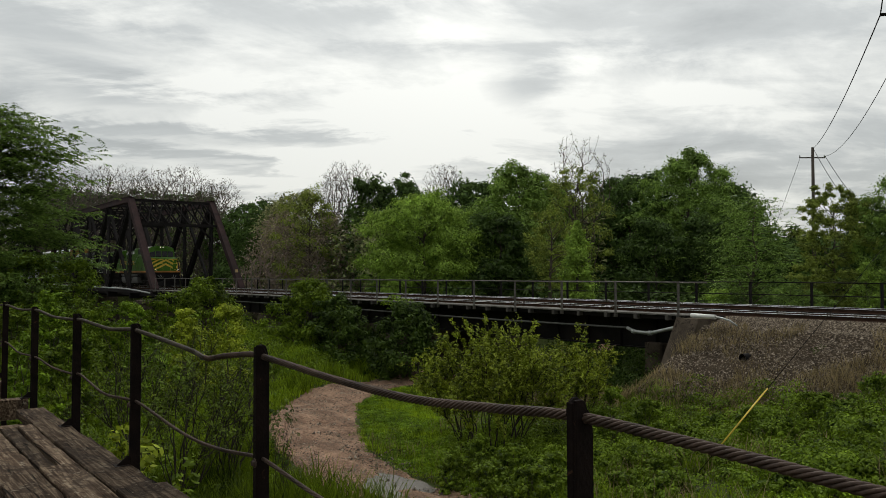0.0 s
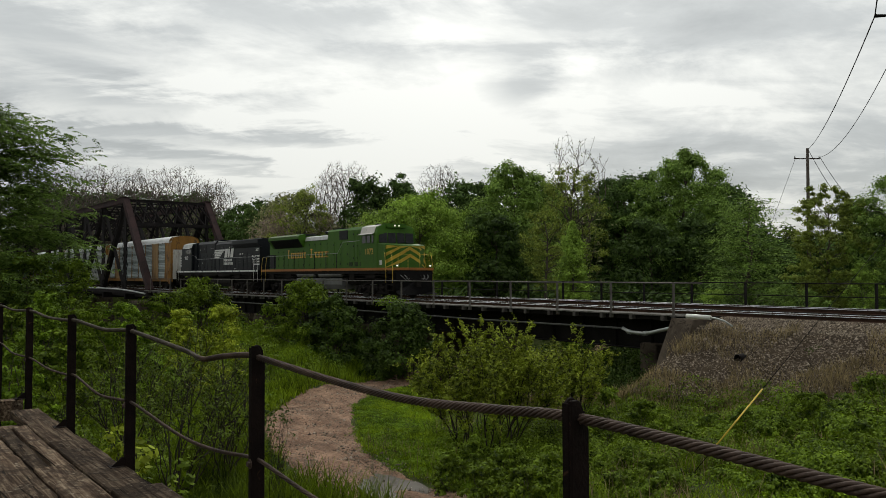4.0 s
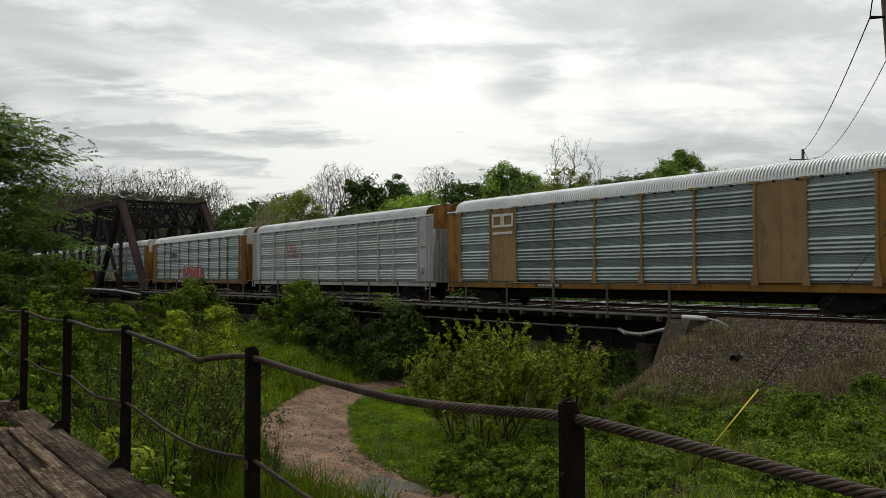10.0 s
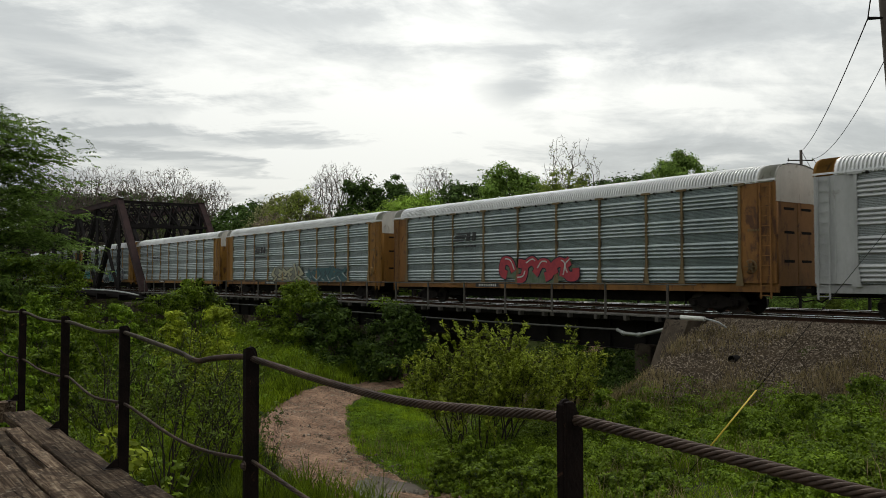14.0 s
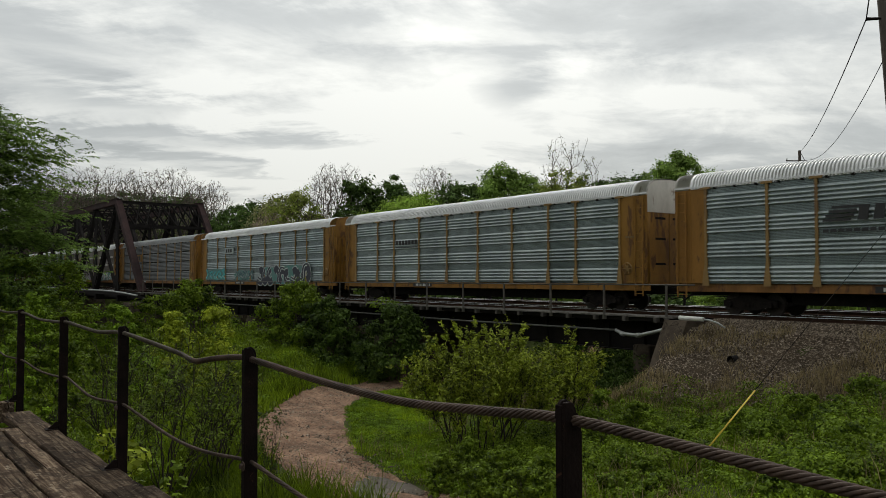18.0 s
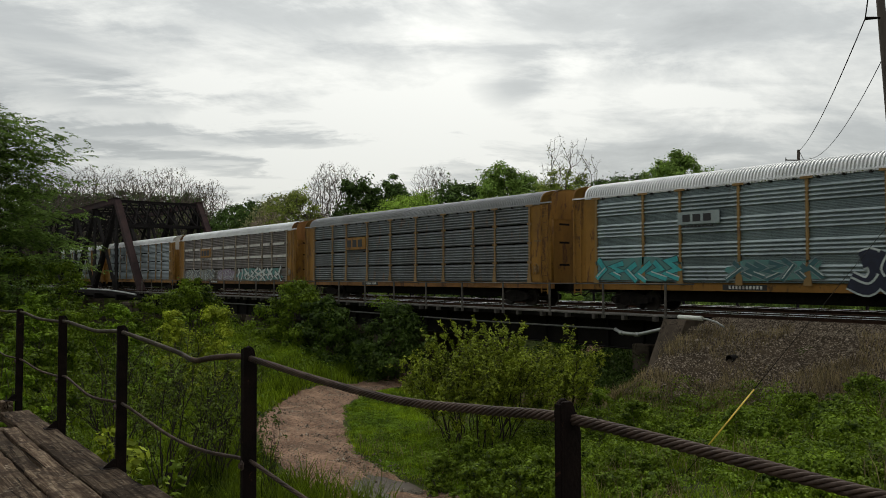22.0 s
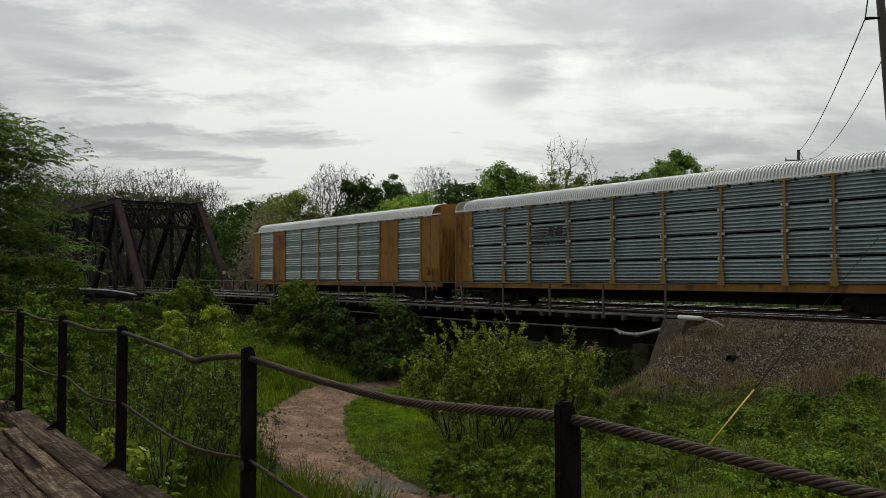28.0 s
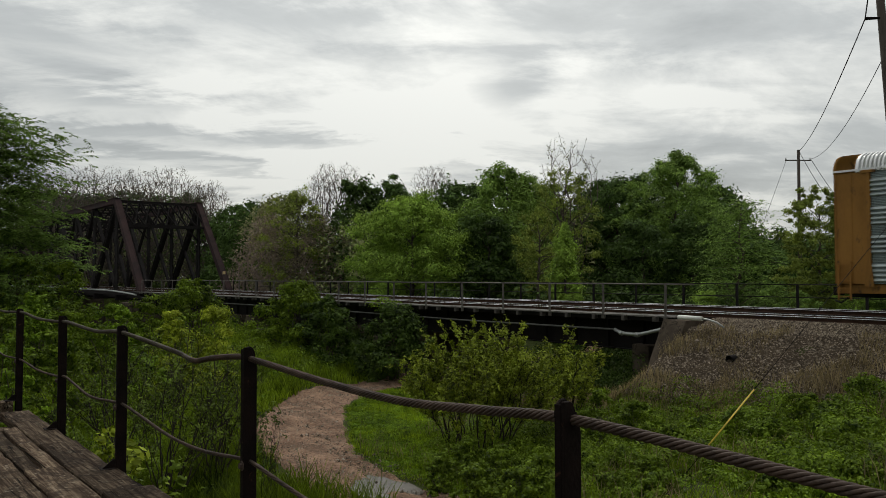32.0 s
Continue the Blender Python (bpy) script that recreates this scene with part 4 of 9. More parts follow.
part("guard", bm, YELLOW_PLASTIC, guy, "yellow plastic guard")

# ---- the train ----
def paint(name, col, rough=0.5, dirt=(0.10, 0.075, 0.055), at=0.66, dark=0.75):
    return surface(name, col, tuple(c * dark for c in col), rough, 0.0, 0.9, 16, 0.12, spots=dirt, spot_at=at, stretch=(1, 1, 0.35), spec=0.18)


TAN = paint("tan ochre paint", (0.2992, 0.1476, 0.0353), 0.55, (0.10, 0.055, 0.025), 0.55, 0.7)
YELLOW = paint("yellow ochre paint", (0.2966, 0.1533, 0.0335), 0.55, (0.12, 0.060, 0.026), 0.52, 0.7)
DUSTY_TAN = paint("dusty tan paint", (0.304, 0.195, 0.093), 0.6, (0.15, 0.10, 0.06), 0.55, 0.7)
FADED_TAN = paint("faded ochre post paint", (0.296, 0.188, 0.076), 0.6, (0.18, 0.11, 0.06), 0.56, 0.7)
BROWN_POST = paint("dull brown post paint", (0.20, 0.145, 0.075), 0.65, (0.09, 0.06, 0.04), 0.55, 0.7)
PALE_POST = paint("chalky tan post paint", (0.34, 0.285, 0.215), 0.65, (0.16, 0.11, 0.075), 0.55, 0.7)
RUSTY_TAN = paint("rust-streaked tan paint", (0.277, 0.135, 0.046), 0.6, (0.10, 0.05, 0.03), 0.54, 0.6)
LIGHT_GREY = paint("light grey paint", (0.449, 0.456, 0.456), 0.5, (0.22, 0.20, 0.18), 0.62)
WHITE_DIRTY = paint("chalky white paint", (0.62, 0.60, 0.56), 0.6, (0.25, 0.21, 0.17), 0.58)
SILVER = surface("galvanized panel", (0.365, 0.414, 0.414), (0.255, 0.302, 0.308), 0.40, 0.55, 0.8, 14, 0.08, spots=(0.22, 0.23, 0.235), spot_at=0.64, stretch=(1, 1, 0.4), jitter=0.10)
SILVER_BLUE = surface("bluish galvanized panel", (0.308, 0.364, 0.374), (0.216, 0.260, 0.273), 0.40, 0.55, 0.8, 14, 0.08, spots=(0.19, 0.20, 0.205), spot_at=0.62, stretch=(1, 1, 0.4), jitter=0.10)
SILVER_SLATE = surface("slate-blue weathered panel", (0.2156, 0.2621, 0.2805), (0.1512, 0.1872, 0.2048), 0.40, 0.55, 0.8, 14, 0.08, spots=(0.19, 0.20, 0.205), spot_at=0.62, stretch=(1, 1, 0.4), jitter=0.10)
SILVER_DULL = surface("dull weathered panel", (0.137, 0.152, 0.160), (0.091, 0.096, 0.098), 0.6, 0.35, 0.8, 14, 0.1, spots=(0.15, 0.11, 0.085), spot_at=0.58, stretch=(1, 1, 0.4), jitter=0.10)
SILVER_DARK = surface("grimy brown panel", (0.20, 0.185, 0.175), (0.115, 0.10, 0.092), 0.7, 0.3, 0.8, 14, 0.1, spots=(0.11, 0.075, 0.055), spot_at=0.55, stretch=(1, 1, 0.4), jitter=0.10)
SILVER_WHITE = surface("pale galvanized panel", (0.488, 0.503, 0.507), (0.370, 0.384, 0.392), 0.42, 0.25, 0.8, 14, 0.08, spots=(0.30, 0.30, 0.295), spot_at=0.66, stretch=(1, 1, 0.4), jitter=0.08)
ROOF = surface("galvanized roof", (0.80, 0.81, 0.82), (0.64, 0.65, 0.66), 0.40, 0.25, 0.6, 10, 0.05, jitter=0.08)
ROOF_DULL = surface("dull grey roof", (0.33, 0.34, 0.35), (0.25, 0.255, 0.26), 0.5, 0.4, 0.6, 10, 0.05)
UNDER = surface("grimy underframe", (0.0210, 0.0180, 0.0162), (0.0108, 0.0096, 0.0090), 0.85, 0.1, 3, 20, 0.2, spots=(0.07, 0.05, 0.035), spot_at=0.64, spec=0.1)
TRUCK = surface("grimy truck steel", (0.0225, 0.0185, 0.0160), (0.0110, 0.0095, 0.0090), 0.8, 0.2, 4, 25, 0.2, spec=0.1)
WHEEL_STEEL = surface("wheel steel", (0.055, 0.045, 0.04), (0.03, 0.025, 0.022), 0.6, 0.4, 3, 20, 0.05)
LETTER_WHITE = surface("white lettering", (0.72, 0.72, 0.70), (0.55, 0.55, 0.53), 0.6, 0, 4, 30, 0.0)
LETTER_RED = surface("red lettering", (0.40, 0.035, 0.045), (0.28, 0.03, 0.035), 0.6, 0, 4, 30, 0.0)
LETTER_BLACK = surface("black lettering", (0.03, 0.03, 0.032), (0.022, 0.022, 0.024), 0.6, 0, 4, 30, 0.0)
LETTER_GOLD = surface("gold lettering", (0.55, 0.36, 0.06), (0.42, 0.27, 0.045), 0.55, 0, 4, 30, 0.0)
TEAL = surface("teal spray paint", (0.06, 0.42, 0.42), (0.04, 0.28, 0.30), 0.6, 0, 4, 30, 0.0)
TEAL_DEEP = surface("thin sea-green spray paint", (0.075, 0.24, 0.225), (0.12, 0.20, 0.19), 0.6, 0, 4, 30, 0.0)
GRAF_MOSS = surface("thin moss-green spray paint", (0.075, 0.12, 0.06), (0.13, 0.16, 0.12), 0.6, 0, 4, 30, 0.0)
GRAF_STRAW = surface("thin pale spray paint", (0.22, 0.23, 0.19), (0.17, 0.17, 0.145), 0.6, 0, 4, 30, 0.0)
GRAF_RED = surface("red spray paint", (0.42, 0.05, 0.06), (0.28, 0.03, 0.05), 0.6, 0, 4, 30, 0.0)
GRAF_DARK = surface("navy spray paint", (0.018, 0.022, 0.045), (0.012, 0.014, 0.03), 0.5, 0, 4, 30, 0.0)
GRAF_PALE = surface("pale spray paint", (0.55, 0.60, 0.58), (0.40, 0.45, 0.44), 0.6, 0, 4, 30, 0.0)
GRAF_YELLOW = surface("straw spray paint", (0.42, 0.40, 0.27), (0.32, 0.31, 0.21), 0.6, 0, 4, 30, 0.0)
GRAF_TEALDARK = surface("dark teal spray paint", (0.05, 0.13, 0.14), (0.035, 0.09, 0.10), 0.6, 0, 4, 30, 0.0)
GRAF_MAUVE = surface("mauve spray paint", (0.26, 0.20, 0.27), (0.19, 0.15, 0.2), 0.6, 0, 4, 30, 0.0)
BODY_LEN, PITCH, HALF = 26.0, 27.5, 1.52
SIDE_LO, SIDE_HI = 1.12, 4.98


def corrugated(length, z0, z1, style):
    """A side panel. s: bands of four ribs between flat perforated bands; r: close ribs in four rows with open seams."""
    bm = bmesh.new()
    prof = [(0.0, z0)]
    bands = 4
    step = (z1 - z0) / bands
    for b in range(bands):
        base = z0 + b * step
        if style == "s":
            for k in range(4):
                c = base + 0.12 + k * step * 0.165
                prof += [(0.0, c - 0.066), (-0.048, c - 0.044), (-0.064, c - 0.018), (-0.056, c + 0.008), (-0.010, c + 0.062), (0.0, c + 0.072)]
        else:
            for k in range(6):
                c = base + 0.11 + k * (step - 0.11) / 6
                prof += [(0.0, c - 0.052), (-0.042, c - 0.036), (-0.050, c - 0.010), (-0.008, c + 0.048), (0.0, c + 0.054)]
            if b < bands - 1:
                prof += [(0.0, base + step - 0.046), (0.14, base + step - 0.044), (0.14, base + step + 0.034), (0.0, base + step + 0.036)]
    prof.append((0.0, z1))
    rows = [[bm.verts.new((x, y, z)) for y, z in prof] for x in (-length / 2, length / 2)]
    for i in range(len(prof) - 1):
        bm.faces.new((rows[0][i], rows[1][i], rows[1][i + 1], rows[0][i + 1]))
    return bm


def flat_panel(length, z0, z1):
    """A plain sheet with three upright folds."""
    h = length / 2
    line = [(-h, -0.03)]
    for x in (-h + 0.05, 0.0, h - 0.05):
        line += [(x - 0.03, -0.03), (x - 0.025, -0.05), (x + 0.025, -0.05), (x + 0.03, -0.03)]
    line += [(h, -0.03), (h, 0.02), (-h, 0.02)]
    bm = bmesh.new()
    lo, hi = [bm.verts.new((x, y, z0)) for x, y in line], [bm.verts.new((x, y, z1)) for x, y in line]
    for i in range(len(line)):
        j = (i + 1) % len(line)
        bm.faces.new((lo[i], lo[j], hi[j], hi[i]))
    bm.faces.new(lo[::-1])
    bm.faces.new(hi)
    return bm


def roof_mesh(name, x0, x1, material, ribs=True):
    """The arched roof with its standing ribs."""
    prof = [(-1.56, 4.93), (-1.545, 5.08), (-1.47, 5.32), (-1.31, 5.50), (-1.05, 5.615), (-0.6, 5.69), (0.0, 5.72)]
    prof = prof + [(-y, z) for y, z in prof[-2::-1]]
    verts, rows = [], []
    x, k = x0, 0
    while x < x1 - 0.01:
        for dx, h in ((0.0, 0.0), (0.07, 0.0), (0.088, 0.026), (0.122, 0.026), (0.14, 0.0)) if ribs else ((0.0, 0.0), (0.14, 0.0)):
            rows.append((min(x + dx, x1), h))
        x += 0.14
    c = Vector((0, 4.6))
    for xx, h in rows:
        for y, z in prof:
            d = (Vector((y, z)) - c).normalized()
            verts.append((xx, y + d.x * h, z + d.y * h))
    m, n = len(prof), len(rows)
    i, j = np.meshgrid(np.arange(m - 1), np.arange(n - 1))
    a = (j * m + i).ravel()
    return arrays_mesh(name, np.array(verts), np.stack([a, a + 1, a + m + 1, a + m], 1), material)


def wheelset(x):
    bm = bmesh.new()
    for y in (-0.72, 0.72):
        bmesh.ops.create_cone(bm, cap_ends=True, segments=28, radius1=0.42, radius2=0.42, depth=0.11, matrix=Matrix.Translation((x, y, 0.42)) @ Matrix.Rotation(radians(90), 4, "X"))
        bmesh.ops.create_cone(bm, cap_ends=True, segments=28, radius1=0.45, radius2=0.45, depth=0.03, matrix=Matrix.Translation((x, y * 0.93, 0.43)) @ Matrix.Rotation(radians(90), 4, "X"))
    tube(bm, [(x, -1.0, 0.42), (x, 1.0, 0.42)], 0.08, 10)
    return bm


def car_truck_meshes():
    frame_bm = bmesh.new()
    for y in (-1.0, 1.0):
        prism(frame_bm, [(-1.15, 0.34), (-0.75, 0.34), (-0.42, 0.22), (0.42, 0.22), (0.75, 0.34), (1.15, 0.34), (1.15, 0.58), (0.65, 0.66), (0.3, 0.80), (-0.3, 0.80), (-0.65, 0.66), (-1.15, 0.58)], y - 0.09, y + 0.09)
        for x in (-0.88, 0.88):
            bmesh.ops.create_cone(frame_bm, cap_ends=True, segments=12, radius1=0.14, radius2=0.12, depth=0.12, matrix=Matrix.Translation((x, y * 1.12, 0.42)) @ Matrix.Rotation(radians(90), 4, "X"))
        for x in (-0.15, 0.0, 0.15):
            tube(frame_bm, [(x, y * 1.03, 0.32), (x, y * 1.03, 0.62)], 0.075, 8)
    box(frame_bm, -0.25, 0.25, -1.1, 1.1, 0.5, 0.78)
    return mesh_of("truck_frame", frame_bm, TRUCK), mesh_of("wheelset", wheelset(-0.88), WHEEL_STEEL), mesh_of("wheelset", wheelset(0.88), WHEEL_STEEL)


TRUCK_ME, WHEELS_A, WHEELS_B = car_truck_meshes()
PANEL_ME, PERF = {}, {}


def perforated(mat):
    """The flat bands of a panel: the same steel, pierced with rows of small holes."""
    if mat.name not in PERF:
        m = mat.copy()
        m.name = mat.name + " perforated"
        nt = m.node_tree
        bsdf = next(n for n in nt.nodes if n.type == "BSDF_PRINCIPLED")
        old = bsdf.inputs["Base Color"].links[0].from_socket
        at_ = nt.nodes.new("ShaderNodeTexCoord").outputs["Object"]
        mp = nt.nodes.new("ShaderNodeMapping")
        mp.inputs["Scale"].default_value = (18, 18, 18)
        nt.links.new(at_, mp.inputs["Vector"])
        vor = nt.nodes.new("ShaderNodeTexVoronoi")
        vor.inputs["Randomness"].default_value = 0.12
        vor.inputs["Scale"].default_value = 1.0
        nt.links.new(mp.outputs[0], vor.inputs["Vector"])
        ramp = nt.nodes.new("ShaderNodeValToRGB")
        ramp.color_ramp.elements[0].position, ramp.color_ramp.elements[1].position = 0.36, 0.44
        ramp.color_ramp.elements[0].color, ramp.color_ramp.elements[1].color = (0.26, 0.27, 0.27, 1), (0.80, 0.85, 0.85, 1)
        nt.links.new(vor.outputs["Distance"], ramp.inputs[0])
        mix = nt.nodes.new("ShaderNodeMixRGB")
        mix.blend_type = "MULTIPLY"
        mix.inputs[0].default_value = 1.0
        nt.links.new(old, mix.inputs[1])
        nt.links.new(ramp.outputs[0], mix.inputs[2])
        nt.links.new(mix.outputs[0], bsdf.inputs["Base Color"])
        PERF[mat.name] = m
    return PERF[mat.name]


def get_panel(length, kind, material):
    key = (round(length, 3), kind, material.name)
    if key not in PANEL_ME:
        bm = corrugated(length, SIDE_LO, SIDE_HI, kind) if kind in "sr" else flat_panel(length, SIDE_LO, SIDE_HI)
        PANEL_ME[key] = mesh_of("side_panel", bm, material)
        if kind == "r":
            # groove faces are coloured dark, for the shade inside open seams
            PANEL_ME[key].materials.append(UNDER)
            for p in PANEL_ME[key].polygons:
                if p.center.y > 0.01:
                    p.material_index = 1
        if kind == "s":
            PANEL_ME[key].materials.append(perforated(material))
            for p in PANEL_ME[key].polygons:
                if abs(p.normal.z) < 0.02 and abs(p.center.y) < 0.002:
                    p.material_index = 1
    return PANEL_ME[key]


def ladder_bm(x0, x1, y, z0, z1, n):
    bm = bmesh.new()
    for x in (x0, x1):
        beam(bm, (x, y, z0), (x, y, z1), 0.05, 0.05)
    for k in range(n):
        z = z0 + 0.12 + (z1 - z0 - 0.24) * k / max(1, n - 1)
        beam(bm, (x0, y, z), (x1, y, z), 0.03, 0.03)
    return bm


def strokes(bm, lines, y, w):
    """Flat strokes: each a line of (x, z) points, drawn as one bent ribbon in front of the side."""
    for line in lines:
        pts = [Vector(p) for p in line]
        closed = (pts[0] - pts[-1]).length < 1e-6
        if closed:
            pts = pts[:-1]
        n, rows = len(pts), []
        for i, p in enumerate(pts):
            a = (p - pts[i - 1]) if closed or i else (pts[1] - p)
            b = (pts[(i + 1) % n] - p) if closed or i < n - 1 else a
            a, b = a.normalized(), b.normalized()
            na, nb = Vector((-a.y, a.x)), Vector((-b.y, b.x))
            m = na + nb
            m = m.normalized() if m.length > 0.3 else na
            k = w / 2 / max(0.45, m.dot(na))
            rows.append((bm.verts.new((p.x + m.x * k, y, p.y + m.y * k)), bm.verts.new((p.x - m.x * k, y, p.y - m.y * k))))
            y -= 0.0003
        for i in range(n if closed else n - 1):
            r0, r1 = rows[i], rows[(i + 1) % n]
            bm.faces.new((r0[0], r0[1], r1[1], r1[0]))


def bars(name, parent, x, z, count, w, h, gap, material, y, label):
    bm = bmesh.new()
    for k in range(count):
        xx = x + k * (w + gap)
        box(bm, xx, xx + w, y - 0.004, y, z, z + h)
    return part(name, bm, material, parent, label)


def scrawl(parent, x, z, width, height, fill, line, seed, label, halo=None, round_=False):
    """Sprayed graffiti that cannot be read: crowded block shapes of straight or bent strokes, each over a wider outline, on a sprayed halo."""
    r = random.Random(seed)
    y = -HALF - 0.087
    n = max(3, round(width / (height * 0.72)))
    w = width / n
    bm = bmesh.new()
    ring = []
    for k in range(40):
        a = k * math.tau / 40
        q = 0.96 + 0.10 * math.sin(5 * a + seed) + r.uniform(-0.05, 0.05)
        ring.append((x + width / 2 + math.copysign(abs(math.cos(a)) ** 0.6, math.cos(a)) * width * 0.5 * q, z + height * 0.5 + math.copysign(abs(math.sin(a)) ** 0.6, math.sin(a)) * height * 0.5 * q))
    prism(bm, ring, y + 0.002, y + 0.004)
    root = part("graffiti", bm, halo or line, parent, label)
    for k in range(n):
        turn, way = r.uniform(0, math.tau), r.choice((-1, 1))
        if round_:
            stem = [(0.5 + (0.60 - 0.07 * i) * math.cos(turn + way * i * 1.2), 0.5 + (0.52 - 0.05 * i) * math.sin(turn + way * i * 1.2)) for i in range(r.randrange(4, 6))]
        else:
            m = r.randrange(3, 6)
            stem = [(0.5 + way * (0.5 if i % 2 else -0.5) * r.uniform(0.15, 1.2), (i + r.uniform(-0.4, 0.4)) / (m - 1)) for i in range(m)]
        tilt, big = r.uniform(-0.22, 0.22), r.uniform(0.86, 1.08)
        pts = [(x + (k + 0.02 + 0.96 * u + tilt * (v - 0.5) + r.uniform(-0.06, 0.06)) * w, z + height * (0.10 + 0.80 * v * big + r.uniform(-0.05, 0.05)), 0) for u, v in stem]
        pts = [(p.x, p.y) for p in spline(pts, 5)] if round_ else [(p[0], p[1]) for p in pts]
        for name, mat, wide, yy in (("graffiti_outline", line, 0.46 if round_ else 0.30, y - 0.004 - k * 0.0008), ("graffiti_letter", fill, 0.37 if round_ else 0.21, y - 0.016 - k * 0.0008)):
            bm = bmesh.new()
            strokes(bm, [pts], yy, height * wide)
            part(name, bm, mat, root)
        bm = bmesh.new()
        strokes(bm, [[(u + height * 0.03, v + height * 0.07) for u, v in pts[:max(2, len(pts) // 2)]]], y - 0.030, height * 0.05)
        part("graffiti_highlight", bm, GRAF_PALE if fill not in (GRAF_PALE, GRAF_YELLOW) else line, root)


RIB_ME, ROOF_ME = {}, {}


def rib_mesh(material):
    if material.name not in RIB_ME:
        bm = bmesh.new()
        box(bm, -0.034, 0.036, -0.05, 0.05, SIDE_LO - 0.05, 4.15)
        RIB_ME[material.name] = mesh_of("door_rib", bm, material, 0.012)
    return RIB_ME[material.name]


CLIP_ME = {}


def clip_mesh(material):
    """Two small clips that hold a panel's seam at each side of a post."""
    if material.name not in CLIP_ME:
        bm = bmesh.new()
        for a in (-0.13, 0.07):
            box(bm, a, a + 0.06, -0.10, 0.0, -0.06, 0.06)
        CLIP_ME[material.name] = mesh_of("panel_clip", bm, material)
    return CLIP_ME[material.name]


def autorack(label, panels, post, roof, end, frame_m, layout, mark, end_lo=None, cap=None, graffiti=()):
    """An enclosed car carrier. Its origin is the middle of the car at rail height, +x is ahead."""
    car = tagged(new("autorack_car"), label, "freight car", group="cars of the train")
    half = BODY_LEN / 2
    sy = -HALF
    end_lo, cap = end_lo or end, cap or end
    # underframe
    bm = bmesh.new()
    box(bm, -half, half, -1.45, -1.30, 0.78, 1.10)
    part("side_sill", bm, frame_m, car, soft=0.012)
    bm = bmesh.new()
    box(bm, -half, half, 1.30, 1.45, 0.78, 1.10)
    part("side_sill", bm, frame_m, car)
    bm = bmesh.new()
    box(bm, -half + 0.1, half - 0.1, -1.30, 1.30, 0.98, 1.08)
    box(bm, -half - 0.1, half + 0.1, -0.35, 0.35, 0.62, 0.98)
    box(bm, -8.3, 8.3, -0.75, 0.75, 0.32, 0.98)
    for x in (-7.6, -5.5, 5.5, 7.6):
        box(bm, x - 0.1, x + 0.1, -1.3, 1.3, 0.75, 0.98)
    part("underframe", bm, UNDER, car)
    for s in (-1, 1):
        truck = shared("truck", TRUCK_ME, car, pose(s * 9.9, 0, RAIL_Z))
        shared("wheelset", WHEELS_A, truck)
        shared("wheelset", WHEELS_B, truck)
        bm = bmesh.new()
        box(bm, s * half, s * (half + 0.62), -0.09, 0.09, 0.74, 0.92)
        box(bm, s * (half + 0.55), s * (half + 0.82), -0.14, 0.14, 0.68, 0.99)
        part("coupler", bm, UNDER, car)
        bm = bmesh.new()
        tube(bm, [(s * (half + 0.05), -0.35, 0.7), (s * (half + 0.4), -0.38, 0.42), (s * (half + 0.72), -0.2, 0.5)], 0.03, 6)
        part("air_hose", bm, UNDER, car)
    # far side and inner lining
    bm = bmesh.new()
    box(bm, -half + 0.1, half - 0.1, HALF - 0.05, HALF, SIDE_LO, SIDE_HI)
    part("far_side", bm, panels, car)
    # near side, panel by panel
    x = -half
    for kind, w in layout:
        mat = panels if kind in "sr" else (post if kind == "t" else end)
        shared("side_panel", get_panel(w, kind if kind in "sr" else "f", mat), car, pose(x + w / 2, sy, 0))
        x += w
    x = -half
    bm0 = bmesh.new()
    box(bm0, -0.055, 0.055, -0.085, 0.0, SIDE_LO - 0.02, SIDE_HI)
    prism(bm0, [(-0.16, SIDE_LO - 0.1), (0.16, SIDE_LO - 0.1), (0.15, SIDE_LO + 0.1), (0.06, SIDE_LO + 0.75), (-0.06, SIDE_LO + 0.75), (-0.15, SIDE_LO + 0.1)], -0.098, -0.086)
    box(bm0, -0.24, 0.24, -0.10, -0.05, SIDE_HI - 0.09, SIDE_HI)
    post_me = mesh_of("post", bm0, post)
    for kind, w in layout[:-1]:
        x += w
        shared("post", post_me, car, pose(x, sy, 0))
    if any(kind == "r" for kind, _ in layout):
        clips, x = clip_mesh(mark.get("clip", post)), -half
        for kind, w in layout[:-1]:
            x += w
            for row in (1, 2, 3):
                shared("panel_clip", clips, car, pose(x, sy, SIDE_LO + row * (SIDE_HI - SIDE_LO) / 4))
    if "patch" in mark:
        x = -half
        for kind, w in layout:
            if kind == "r":
                for row in (2, 3):
                    bm = bmesh.new()
                    z = SIDE_LO + row * (SIDE_HI - SIDE_LO) / 4
                    box(bm, x + 0.16, x + w - 0.16 - 0.3 * ((row + int(x * 3)) % 2), sy - 0.058, sy - 0.05, z - 0.12, z + 0.07)
                    part("patch_strip", bm, mark["patch"], car, "pale patched strip across the panel")
            x += w
    bm = bmesh.new()
    box(bm, -half, half, sy - 0.07, sy + 0.03, SIDE_HI, SIDE_HI + 0.07)
    part("eave_rail", bm, roof, car)
    # short hooks hold the panels' upper edge
    bm = bmesh.new()
    for k in range(25):
        xx = -half + 1.9 + k * (BODY_LEN - 3.8) / 24
        box(bm, xx - 0.05, xx + 0.05, sy - 0.075, sy, SIDE_HI - 0.10, SIDE_HI - 0.02)
    part("panel_hook", bm, UNDER, car)["kind"] = "stuff"
    # roof
    if roof.name not in ROOF_ME:
        ROOF_ME[roof.name] = roof_mesh("roof", -half + 0.75, half - 0.75, roof)
    r = new("roof", ROOF_ME[roof.name])
    r.parent = car
